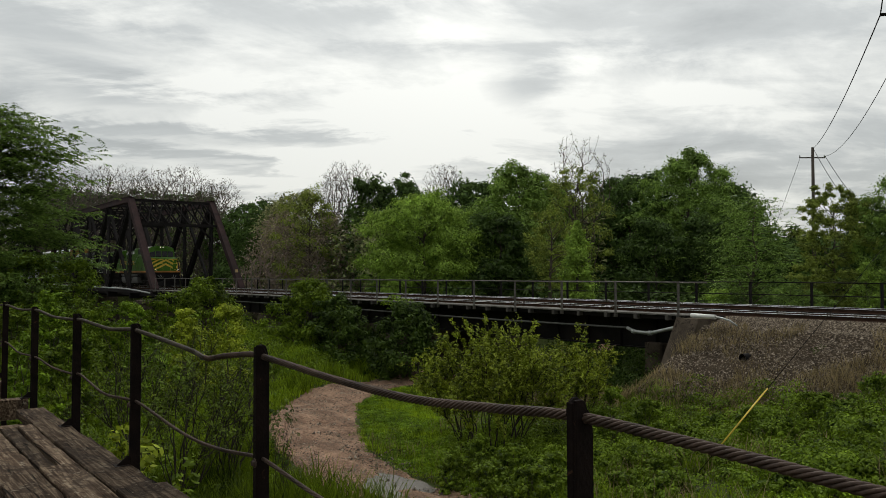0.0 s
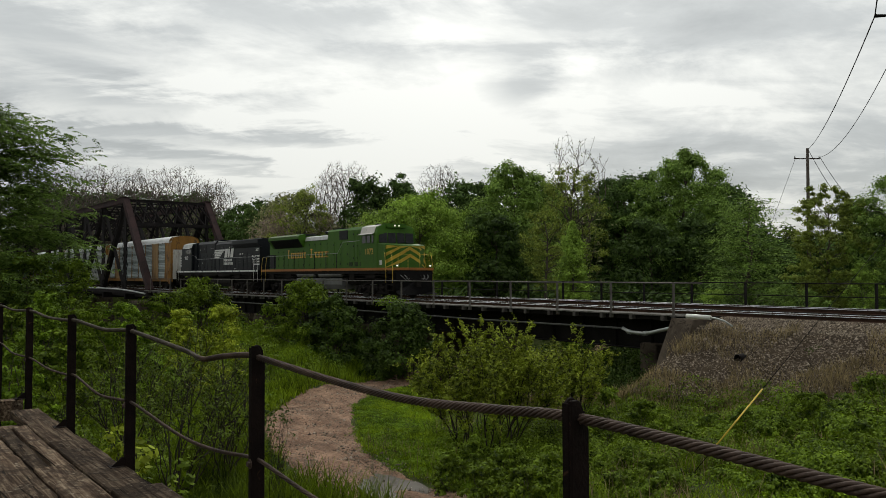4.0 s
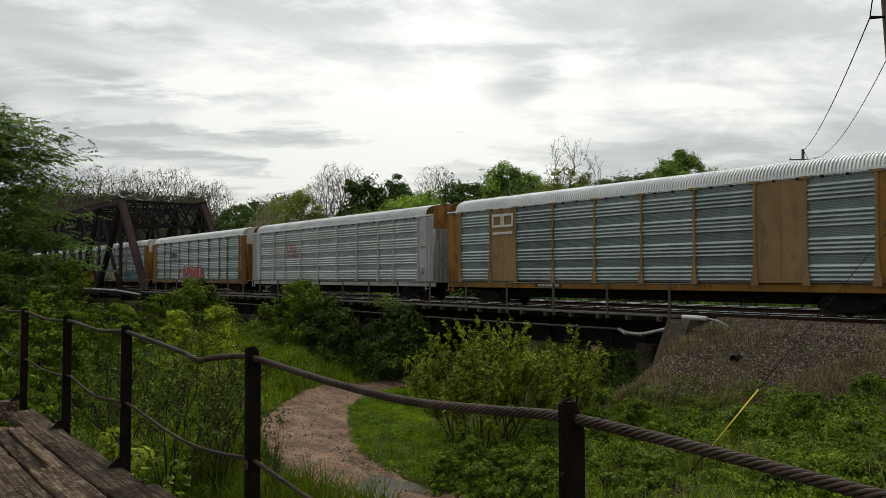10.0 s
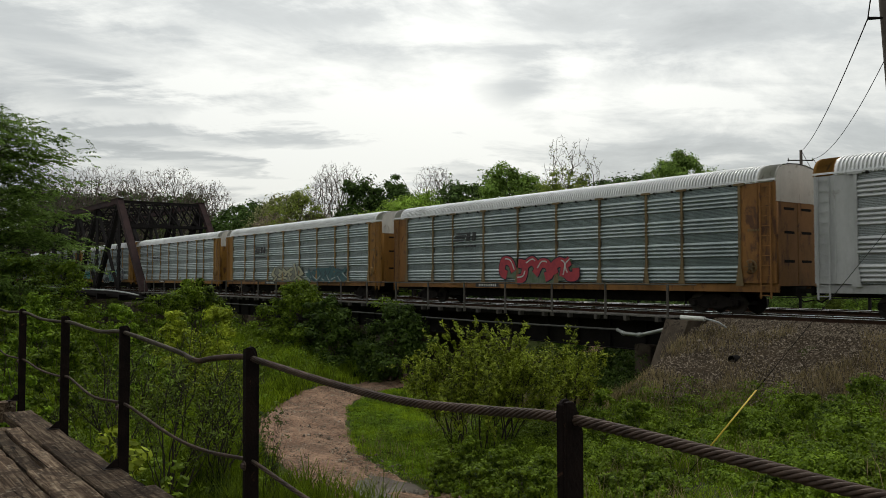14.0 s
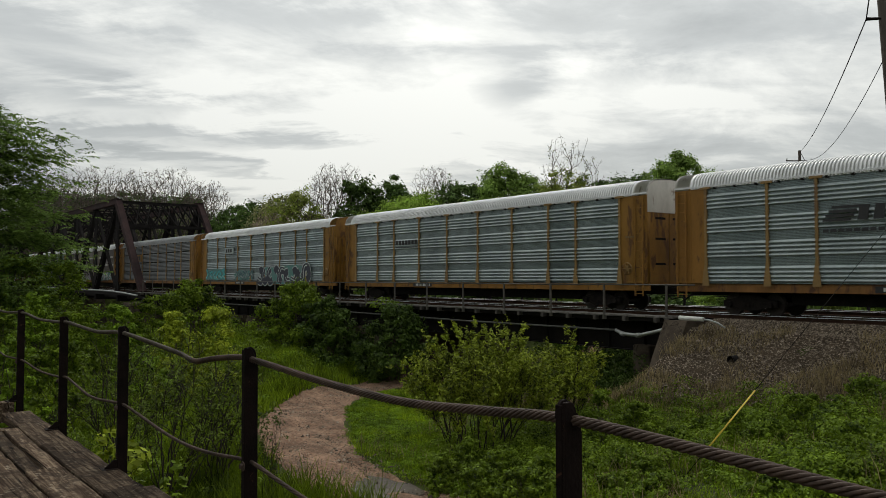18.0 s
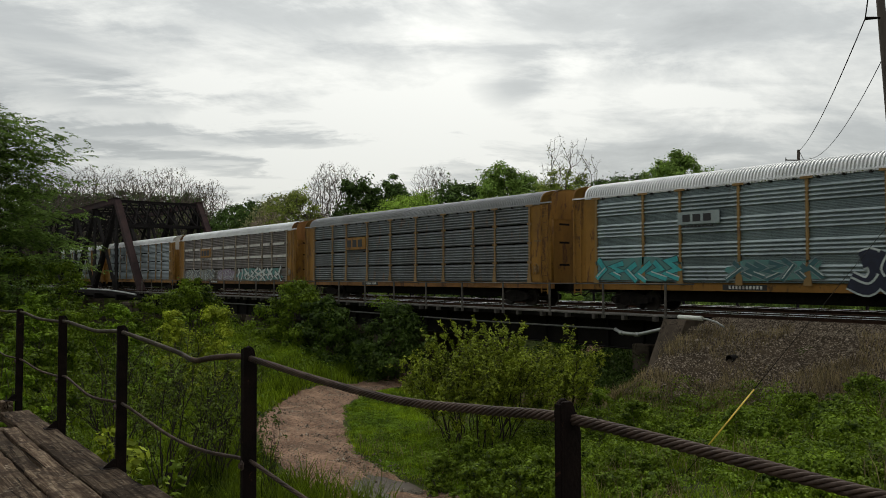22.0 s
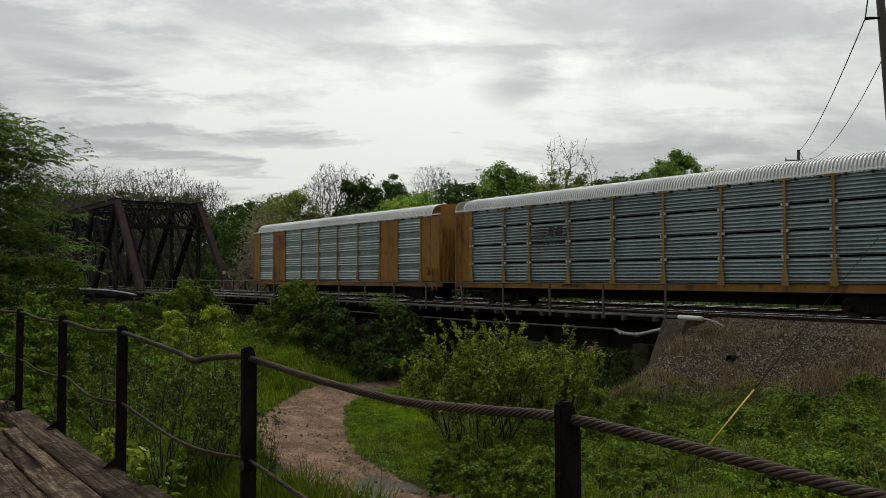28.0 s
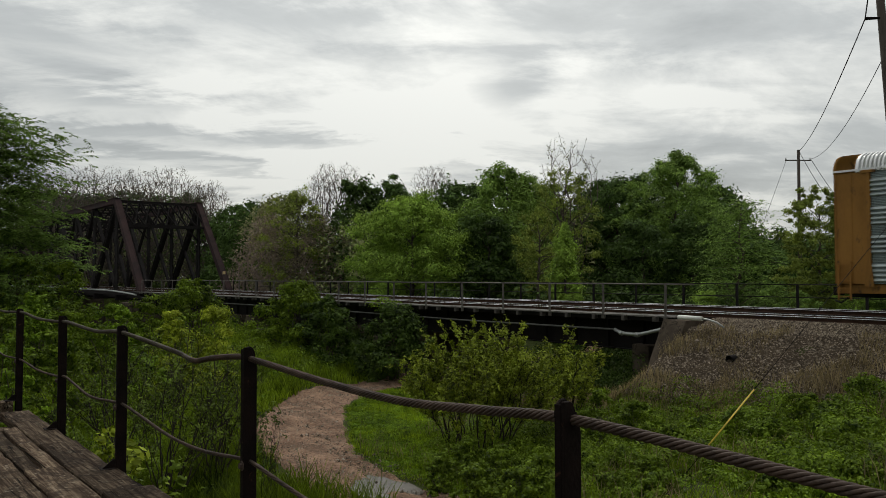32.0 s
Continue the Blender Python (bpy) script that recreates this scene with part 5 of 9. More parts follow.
    for s in (-1, 1):
        a, b = sorted((s * (half - 0.75), s * (half + 0.02)))
        r = new("roof_cap", roof_mesh("roof_cap", a, b, cap, False))
        r.parent = car
        r["label"] = "painted roof end cap"
        # end: two folded doors with upright ribs, rounded corners
        prof = [(-1.50, SIDE_LO - 0.1), (-1.50, 4.93), (-1.43, 5.28), (-1.28, 5.46), (-1.02, 5.58), (-0.6, 5.655), (0.0, 5.685)]
        prof += [(-y, z) for y, z in prof[-2::-1]]
        bm = bmesh.new()
        prism_x(bm, [(-1.47, 4.2)] + prof[1:-1] + [(1.47, 4.2)], *sorted((s * (half - 0.12), s * (half + 0.0))))
        part("end_head", bm, cap, car)
        for side in (-1, 1):
            bm = bmesh.new()
            y0, y1 = sorted((side * 0.02, side * 1.36))
            box(bm, *sorted((s * (half - 0.1), s * (half - 0.02))), y0, y1, SIDE_LO - 0.1, 4.2)
            door = part("end_door", bm, end_lo, car)
            for k in range(5 if mark.get("ribbed") else 0):
                shared("door_rib", rib_mesh(end_lo), door, pose(s * (half + 0.015), y0 + (k + 0.5) * (y1 - y0) / 5, 0))
            bm = bmesh.new()
            tube(bm, [(s * (half - 0.14), side * 1.38, SIDE_LO - 0.1), (s * (half - 0.14), side * 1.38, 4.93)], 0.13, 10)
            part("corner_post", bm, end, car)
            if not mark.get("ribbed"):
                for z in (1.9, 3.0, 3.9):
                    bm = bmesh.new()
                    box(bm, *sorted((s * (half - 0.022), s * (half - 0.012))), *sorted((side * 0.25, side * 0.95)), z, z + 0.1)
                    part("end_slot", bm, UNDER, car)
    # ladders and hand brake
    for s in (-1, 1):
        part("ladder", ladder_bm(s * (half - 0.16), s * (half - 0.58), sy - 0.11, 0.55, 4.9 if mark.get("tall", True) else 1.9, 12 if mark.get("tall", True) else 5), end, car)
    bm = bmesh.new()
    bmesh.ops.create_cone(bm, cap_ends=False, segments=18, radius1=0.28, radius2=0.25, depth=0.05, matrix=Matrix.Translation((half - 1.0, sy - 0.16, 1.75)) @ Matrix.Rotation(radians(90), 4, "X"))
    for k in range(3):
        a = k * math.pi / 3
        beam(bm, (half - 1.0 - math.cos(a) * 0.26, sy - 0.16, 1.75 - math.sin(a) * 0.26), (half - 1.0 + math.cos(a) * 0.26, sy - 0.16, 1.75 + math.sin(a) * 0.26), 0.03, 0.03)
    box(bm, half - 1.1, half - 0.9, sy - 0.15, sy - 0.03, 1.62, 1.88)
    part("brake_wheel", bm, post, car)
    # markings
    y = sy - (0.15 if mark["shape"] == "bars" else 0.115)
    lx, lz, lw, lh = mark["at"]
    if "plate" in mark:
        bm = bmesh.new()
        box(bm, lx - 0.25, lx + lw + 0.25, y - 0.002, y + 0.05, lz - lh * 0.35, lz + lh * 1.35)
        part("logo_plate", bm, mark["plate"], car)
    bm = bmesh.new()
    u, v = lw, lh
    if mark["shape"] == "round":
        # two open frames side by side
        for a in (lx, lx + 0.54 * u):
            strokes(bm, [[(a, lz), (a + 0.44 * u, lz), (a + 0.44 * u, lz + v), (a, lz + v), (a, lz)]], y - 0.004, v * 0.2)
    elif mark["shape"] == "bars":
        for k in range(4):
            a = lx + k * 0.05 * u
            strokes(bm, [[(a, lz + v * (0.08 + 0.28 * k)), (a + 0.46 * u, lz + v * (0.08 + 0.28 * k))]], y - 0.004, v * 0.19)
        for a in (0.56, 0.80):
            prism(bm, [(lx + a * u, lz), (lx + (a + 0.16) * u, lz), (lx + (a + 0.2) * u, lz + v), (lx + (a + 0.04) * u, lz + v)], y - 0.012, y - 0.004)
    else:
        n = mark.get("n", 3)
        for k in range(n):
            a = lx + k * u / n
            prism(bm, [(a, lz), (a + u / n * 0.74, lz), (a + u / n * 0.74, lz + v), (a, lz + v)], y - 0.012, y - 0.004)
    part("logo", bm, mark["color"], car, "painted company emblem")
    bars("lettering", car, lx, lz - lh * 0.75, 8, lw / 10, lh * 0.22, lw / 40, mark["color"], y, "small line of unreadable lettering")
    bars("lettering", car, -2.0 + lx * 0.4, 0.875, 10, 0.085, 0.13, 0.065, LETTER_WHITE if frame_m is not LIGHT_GREY and "clip" not in mark else LETTER_BLACK, -1.455, "small unreadable reporting marks")
    if frame_m is not LIGHT_GREY and "clip" not in mark:
        bm = bmesh.new()
        box(bm, -2.28 + lx * 0.4, -0.35 + lx * 0.4, -1.454, -1.45, 0.83, 1.05)
        part("mark_plate", bm, LETTER_BLACK, car)
    bars("lettering", car, half - 1.15, 3.1, 5, 0.07, 0.09, 0.04, BROWN_POST, sy - 0.06, "small unreadable data panel")
    for g in graffiti:
        scrawl(car, *g)
    return car


STD = [("e", 1.5)] + [("s", w) for w in (2.7, 1.93, 2.74, 2.78, 2.8, 2.8, 2.7, 1.85, 2.7)] + [("e", 1.5)]
SEAM = [(("r" if k == "s" else k), w) for k, w in STD]
TAN_LAYOUT = [("e", 1.2), ("s", 2.6), ("t", 2.05)] + [("s", 2.744)] * 5 + [("t", 2.07), ("s", 2.51), ("e", 1.85)]
BARS = {"shape": "bars", "at": (-6.6, 3.32, 2.2, 0.52), "color": LETTER_BLACK}
CARS = [
    autorack("tan and galvanized enclosed autorack car with white-patched end doors", SILVER, DUSTY_TAN, ROOF, TAN, TAN, TAN_LAYOUT, {"shape": "round", "at": (-8.9, 4.02, 1.6, 0.58), "color": LETTER_WHITE, "tall": False, "ribbed": True}, end_lo=WHITE_DIRTY),
    autorack("light grey enclosed autorack car with pale ribbed side panels", SILVER_WHITE, LIGHT_GREY, ROOF, LIGHT_GREY, LIGHT_GREY, STD, {"shape": "round", "at": (-6.25, 3.28, 1.5, 0.5), "color": LETTER_RED, "ribbed": True}, cap=TAN, end_lo=paint("weathered grey end paint", (0.34, 0.33, 0.31), 0.6, (0.16, 0.13, 0.10), 0.55)),
    autorack("galvanized autorack car with tan ends and red graffiti", SILVER, BROWN_POST, ROOF, RUSTY_TAN, RUSTY_TAN, STD, {"shape": "bars", "at": (-6.7, 3.36, 2.1, 0.46), "color": LETTER_BLACK}, cap=WHITE_DIRTY, graffiti=[(-2.6, 1.12, 5.6, 1.25, GRAF_RED, GRAF_DARK, 3, "red and navy graffiti sprayed on a dull green ground", GRAF_MOSS, True)]),
    autorack("galvanized autorack car with tan posts, pale and navy graffiti", SILVER, FADED_TAN, ROOF, TAN, RUSTY_TAN, STD, BARS, cap=WHITE_DIRTY, graffiti=[(-3.2, 1.0, 5.5, 1.25, GRAF_YELLOW, LETTER_BLACK, 4, "pale yellow graffiti sprayed on the side", GRAF_STRAW), (2.9, 1.0, 5.8, 1.0, GRAF_TEALDARK, GRAF_DARK, 5, "dark blue-green graffiti sprayed on the side", GRAF_TEALDARK)]),
    autorack("galvanized autorack car with ochre posts and sill", SILVER, FADED_TAN, ROOF, YELLOW, TAN, STD, {"shape": "boxes", "n": 7, "at": (-6.55, 3.38, 2.4, 0.26), "color": LETTER_BLACK}, cap=WHITE_DIRTY),
    autorack("galvanized autorack car with ochre ends, teal and navy graffiti", SILVER_BLUE, FADED_TAN, ROOF, YELLOW, TAN, STD, {"shape": "boxes", "at": (-6.7, 3.6, 1.5, 0.3), "color": LETTER_BLACK, "plate": SILVER, "ribbed": True}, cap=YELLOW, graffiti=[(-11.5, 1.15, 4.7, 1.05, TEAL, GRAF_TEALDARK, 7, "teal graffiti sprayed on the side", TEAL_DEEP), (-4.6, 1.2, 3.9, 0.8, GRAF_TEALDARK, SILVER_BLUE, 17, "faded green graffiti sprayed on the side", TEAL_DEEP), (0.2, 0.82, 9.2, 1.5, GRAF_DARK, GRAF_PALE, 8, "navy graffiti with a white outline", TEAL_DEEP, True)]),
    autorack("weathered autorack car with dull close-ribbed panels and ochre ends", SILVER_DULL, DUSTY_TAN, ROOF_DULL, YELLOW, RUSTY_TAN, SEAM, {"shape": "boxes", "at": (-6.62, 3.36, 2.1, 0.48), "color": LETTER_BLACK, "plate": YELLOW}, cap=YELLOW),
    autorack("grimy brown autorack car with close-ribbed panels and pale graffiti", SILVER_DARK, PALE_POST, ROOF, YELLOW, RUSTY_TAN, SEAM, {"shape": "boxes", "at": (-6.62, 3.36, 2.1, 0.48), "color": LETTER_BLACK, "plate": YELLOW, "patch": WHITE_DIRTY}, cap=RUSTY_TAN, graffiti=[(-11.0, 1.1, 7.6, 1.0, SILVER_DULL, GRAF_PALE, 9, "faded pale graffiti sprayed on the side", GRAF_STRAW), (-2.5, 1.1, 3.8, 0.95, GRAF_MAUVE, GRAF_PALE, 19, "faded mauve graffiti sprayed on the side", GRAF_MAUVE), (1.9, 1.05, 8.9, 1.05, GRAF_PALE, LETTER_BLACK, 10, "white and black graffiti on a teal ground", TEAL_DEEP)]),
    autorack("slate-grey close-ribbed autorack car with ochre posts and ends", SILVER_SLATE, FADED_TAN, ROOF, YELLOW, TAN, SEAM, dict(BARS, clip=WHITE_DIRTY), cap=WHITE_DIRTY),
    autorack("tan and galvanized enclosed autorack car at the end of the train", SILVER, TAN, ROOF, TAN, TAN, TAN_LAYOUT, {"shape": "round", "at": (-8.95, 4.05, 1.6, 0.58), "color": LETTER_RED, "tall": False, "ribbed": True}),
]
# ---- locomotives ----
GREEN = surface("green engine paint", (0.050, 0.130, 0.009), (0.036, 0.098, 0.007), 0.5, 0, 0.9, 16, 0.05, spots=(0.028, 0.066, 0.010), spot_at=0.60, stretch=(1, 1, 0.4), spec=0.18)
BLACK = surface("black engine paint", (0.0128, 0.0149, 0.0190), (0.0096, 0.0109, 0.0133), 0.42, 0, 0.9, 16, 0.05, spots=(0.016, 0.015, 0.014), spot_at=0.64, stretch=(1, 1, 0.4), spec=0.10)
ORANGE_SILL = paint("orange sill paint", (0.36, 0.15, 0.035), 0.5, (0.12, 0.06, 0.03), 0.62)
STRIPE = surface("chevron yellow paint", (0.78, 0.56, 0.07), (0.64, 0.45, 0.055), 0.45, 0, 2, 20, 0.02)
SILVER_PAINT = surface("silver painted steel", (0.40, 0.41, 0.40), (0.27, 0.275, 0.27), 0.5, 0.3, 2, 20, 0.04)
TANK_GREY = surface("dusty grey tank paint", (0.15, 0.15, 0.145), (0.09, 0.088, 0.085), 0.6, 0, 1.2, 18, 0.1, stretch=(1, 1, 0.4))
GRILLE = surface("dark grille", (0.012, 0.013, 0.014), (0.008, 0.008, 0.009), 0.7, 0.2, 3, 60, 0.3)
VENT_GREY = surface("grey vent steel", (0.028, 0.030, 0.033), (0.016, 0.017, 0.019), 0.6, 0.2, 3, 40, 0.2)
CAB_GLASS = glass("dark cab glass", (0.010, 0.012, 0.014))
LAMP_WHITE = glowing("lit headlight", (1.0, 0.93, 0.78), 1.1)
WING_GREEN = surface("faded green paint", (0.15, 0.19, 0.11), (0.10, 0.135, 0.07), 0.7, 0, 2, 20, 0.04, spec=0.1)
NAME_GOLD = surface("worn gold lettering", (0.72, 0.46, 0.06), (0.50, 0.31, 0.045), 0.55, 0, 5, 30, 0.0)


def lettered(text, size, material, parent, m, label, slant=0.0):
    cu = bpy.data.curves.new("lettering", "FONT")
    cu.body, cu.size, cu.extrude, cu.align_x, cu.shear = text, size, 0.003, "CENTER", slant
    cu.offset = 0.012 * size
    tmp = bpy.data.objects.new("lettering", cu)
    me = bpy.data.meshes.new_from_object(tmp)
    bpy.data.objects.remove(tmp)
    me.materials.clear()
    me.materials.append(material)
    ob = new("lettering", me)
    ob.parent = parent
    ob.matrix_basis = m
    ob["label"] = label
    return ob


def engine_truck(eng, x, mat):
    bm = bmesh.new()
    for y in (-1.12, 1.12):
        prism(bm, [(-2.45, 0.40), (-1.5, 0.30), (1.5, 0.30), (2.45, 0.40), (2.5, 0.75), (1.5, 0.92), (0.6, 0.78), (-0.6, 0.78), (-1.5, 0.92), (-2.5, 0.75)], y - 0.07, y + 0.07)
    box(bm, -2.2, 2.2, -1.0, 1.0, 0.55, 0.85)
    truck = part("truck", bm, mat, eng)
    truck.location = (x, 0, RAIL_Z)
    for k in (-1.75, 0.0, 1.75):
        bm = bmesh.new()
        for y in (-0.72, 0.72):
            bmesh.ops.create_cone(bm, cap_ends=True, segments=30, radius1=0.5, radius2=0.5, depth=0.12, matrix=Matrix.Translation((k, y, 0.5)) @ Matrix.Rotation(radians(90), 4, "X"))
        tube(bm, [(k, -1.0, 0.5), (k, 1.0, 0.5)], 0.1, 8)
        part("wheelset", bm, WHEEL_STEEL, truck)
        for y in (-1.2, 1.2):
            bm = bmesh.new()
            box(bm, k - 0.2, k + 0.2, y - 0.09, y + 0.09, 0.32, 0.70)
            bmesh.ops.create_cone(bm, cap_ends=True, segments=12, radius1=0.15, radius2=0.13, depth=0.1, matrix=Matrix.Translation((k, y * 1.07, 0.5)) @ Matrix.Rotation(radians(90), 4, "X"))
            part("journal_box", bm, mat, truck)
            for o in (-0.45, 0.45):
                bm = bmesh.new()
                tube(bm, [(k + o, y, 0.45), (k + o, y, 0.85)], 0.1, 8)
                part("spring", bm, UNDER, truck)
    for y in (-1.26, 1.26):
        for xa, xb in ((-1.3, -0.9), (0.9, 1.3)):
            bm = bmesh.new()
            tube(bm, [(xa, y, 0.66), (xb, y, 0.66)], 0.08, 8)
            part("brake_cylinder", bm, UNDER, truck)


def engine_base(eng, body, sill_mat, rail_mat, dash_sill=False, cut=0.0):
    """Frame, trucks, steps and tanks. cut: by how much the front platform is shorter than the rear."""
    F = 10.6 - cut
    bm = bmesh.new()
    box(bm, -10.55, F, -1.50, 1.50, 1.50, 1.78)
    part("frame", bm, UNDER, eng)
    for y in (-1.53, 1.53):
        if not dash_sill:
            bm = bmesh.new()
            box(bm, -10.6, F, y - 0.03, y + 0.03, 1.72, 1.89)
            part("sill_stripe", bm, sill_mat, eng)
        else:
            bm = bmesh.new()
            box(bm, -10.6, 10.6, y - 0.02, y + 0.02, 1.70, 1.90)
            part("sill", bm, body, eng)
            x = -10.4
            for w in (0.3, 1.4, 0.3, 1.3, 1.5, 1.7, 1.9, 1.6, 1.9, 1.7, 1.5, 1.9, 1.9):
                bm = bmesh.new()
                box(bm, x, x + w, y - 0.026, y + 0.026, 1.735, 1.865)
                part("sill_dash", bm, sill_mat, eng)
                x += w + 0.14
    bm = bmesh.new()
    box(bm, -10.55, F - 0.05, -1.5, 1.5, 1.78, 1.86)
    part("walkway", bm, UNDER, eng)
    bm = bmesh.new()
    box(bm, -10.4, F - 0.2, -0.95, 0.95, 0.80, 1.50)
    part("center_sill", bm, UNDER, eng)
    for y in (-1.36, 1.36):
        for x0, x1, z, r in ((-10.3, -4.3, 1.33, 0.05), (3.2, 9.4, 1.36, 0.05), (-9.6, -4.4, 1.16, 0.035), (3.2, 8.8, 1.15, 0.035)):
            bm = bmesh.new()
            tube(bm, [(x0, y, z), (x0 + 0.4, y, z + 0.05), (x1 - 0.5, y, z), (x1, y, z - 0.08)], r, 6)
            part("brake_pipe", bm, UNDER, eng)
        for x0, x1, z0, z1 in ((-8.9, -8.3, 1.1, 1.5), (-6.3, -5.2, 1.18, 1.5), (4.0, 4.7, 1.05, 1.5), (6.2, 7.4, 1.2, 1.5)):
            bm = bmesh.new()
            box(bm, x0, x1, *sorted((y * 0.85, y * 1.05)), z0, z1)
            part("equipment_box", bm, TRUCK, eng, soft=0.02)
    for x in (-6.95, 6.95):
        engine_truck(eng, x, TRUCK)
    # pilots, steps, plow, couplers
    for s in (-1, 1):
        c = cut if s > 0 else 0.0
        bm = bmesh.new()
        box(bm, *sorted((s * (10.5 - c), s * (10.62 - c))), -1.38, 1.38, 0.95, 1.72)
        part("pilot", bm, PLOW_BLACK, eng)
        bm = bmesh.new()
        xs = [s * (v - c) for v in (10.55, 10.72, 10.98)]
        pts = [bm.verts.new(p) for p in ((xs[0], -1.45, 1.0), (xs[1], -1.45, 0.35), (xs[1] - s * (0.25 - c), -1.5, 0.16), (xs[2], 0, 0.16), (xs[1], 0, 1.0), (xs[1] - s * (0.25 - c), 1.5, 0.16), (xs[1], 1.45, 0.35), (xs[0], 1.45, 1.0))]
        bm.faces.new((pts[0], pts[1], pts[2], pts[3], pts[4]))
        bm.faces.new((pts[4], pts[3], pts[5], pts[6], pts[7]))
        bmesh.ops.solidify(bm, geom=bm.faces[:], thickness=0.04)
        part("plow", bm, PLOW_BLACK, eng)
        bm = bmesh.new()
        box(bm, *sorted((s * (10.6 - c), s * (11.0 - c))), -0.1, 0.1, 0.74, 0.95)
        box(bm, *sorted((s * (10.95 - c), s * (11.22 - c))), -0.15, 0.15, 0.66, 1.0)
        part("coupler", bm, UNDER, eng)
        for yy in (-1.05, -0.75, -0.5, 0.5, 0.75, 1.05):
            bm = bmesh.new()
            tube(bm, [(s * (10.63 - c), yy, 1.42), (s * (10.80 - c), yy * 0.95, 1.30), (s * (10.86 - c), yy * 0.8, 1.14), (s * (10.80 - c), yy * 0.55, 1.20)], 0.028, 6)
            part("air_hose", bm, HOSE_GREY if abs(yy) > 0.7 else UNDER, eng)
        if s > 0:
            bm = bmesh.new()
            box(bm, 10.60 - c, 10.66 - c, -1.5, 1.5, 1.72, 1.89)
            part("front_sill", bm, sill_mat, eng, soft=0.01)
            for yy in (-1.2, -0.45, 0.45, 1.2):
                bm = bmesh.new()
                tube(bm, [(10.58 - c, yy, 1.86), (10.58 - c, yy, 2.75)], 0.012, 6)
                part("stanchion", bm, rail_mat, eng)
            bm = bmesh.new()
            tube(bm, [(10.58 - c, -1.2, 2.75), (10.58 - c, -0.45, 2.75)], 0.012, 6)
            part("platform_rail", bm, rail_mat, eng)
            bm = bmesh.new()
            tube(bm, [(10.58 - c, 0.45, 2.75), (10.58 - c, 1.2, 2.75)], 0.012, 6)
            part("platform_rail", bm, rail_mat, eng)
        for y in (-1.0, 1.0):
            for k in range(4):
                z = 0.42 + k * 0.36
                bm = bmesh.new()
                box(bm, *sorted((s * (9.75 - c), s * (10.45 - c))), *sorted((y * 1.30, y * 1.54)), z, z + 0.035)
                part("step", bm, UNDER, eng)
            for xx in (9.73, 10.47):
                bm = bmesh.new()
                box(bm, *sorted((s * (xx - c) - 0.015, s * (xx - c) + 0.015)), *sorted((y * 1.25, y * 1.54)), 0.40, 1.75)
                part("step_side", bm, UNDER, eng)
            bm = bmesh.new()
            for xx in (9.7, 10.5):
                tube(bm, [(s * (xx - c), y * 1.57, 0.9), (s * (xx - c), y * 1.57, 1.9), (s * (xx - c - 0.2), y * 1.55, 2.85), (s * (xx - c - 0.35), y * 1.5, 2.9)], 0.015, 6)
            part("grab_rail", bm, rail_mat, eng)
    # fuel tank and air reservoirs
    bm = bmesh.new()
    prism_x(bm, [(-1.42, 0.75), (-1.25, 0.42), (1.25, 0.42), (1.42, 0.75), (1.45, 1.18), (-1.45, 1.18)], -4.15, 3.0)
    part("fuel_tank", bm, TANK_GREY if not dash_sill else TRUCK, eng, "" if dash_sill else "dusty grey fuel tank", soft=0.03)
    for y in (-1.30, 1.30):
        for x0, x1 in ((-4.1, -1.2), (-0.6, 2.95)):
            bm = bmesh.new()
            tube(bm, [(x0, y, 1.45), (x0 + 0.08, y, 1.45), (x1 - 0.08, y, 1.45), (x1, y, 1.45)], [0.12, 0.20, 0.20, 0.12], 12)
            part("air_reservoir", bm, TANK_GREY if not dash_sill else UNDER, eng)


def doors_row(eng, xs, y, z0, z1, mat, latch):
    for x0, x1 in zip(xs, xs[1:]):
        s = 1 if y > 0 else -1
        bm = bmesh.new()
        box(bm, x0 + 0.025, x1 - 0.025, *sorted((y, y + s * 0.018)), z0, z1)
        d = part("hood_door", bm, mat, eng)
        for z in (z0 + 0.25, (z0 + z1) / 2, z1 - 0.25):
            bm = bmesh.new()
            box(bm, x1 - 0.13, x1 - 0.07, *sorted((y + s * 0.018, y + s * 0.036)), z - 0.06, z + 0.06)
            part("latch", bm, latch, d)


def side_rail(eng, points, posts, mat):
    for y in (-1.53, 1.53):
        bm = bmesh.new()
        tube(bm, [(x, y, z) for x, z in points], 0.015, 6)
        part("handrail", bm, mat, eng)
        for x, z in posts:
            bm = bmesh.new()
            beam(bm, (x, y, 1.88), (x, y, z), 0.04, 0.04)
            part("stanchion", bm, BLACK if mat is not LETTER_WHITE else mat, eng)


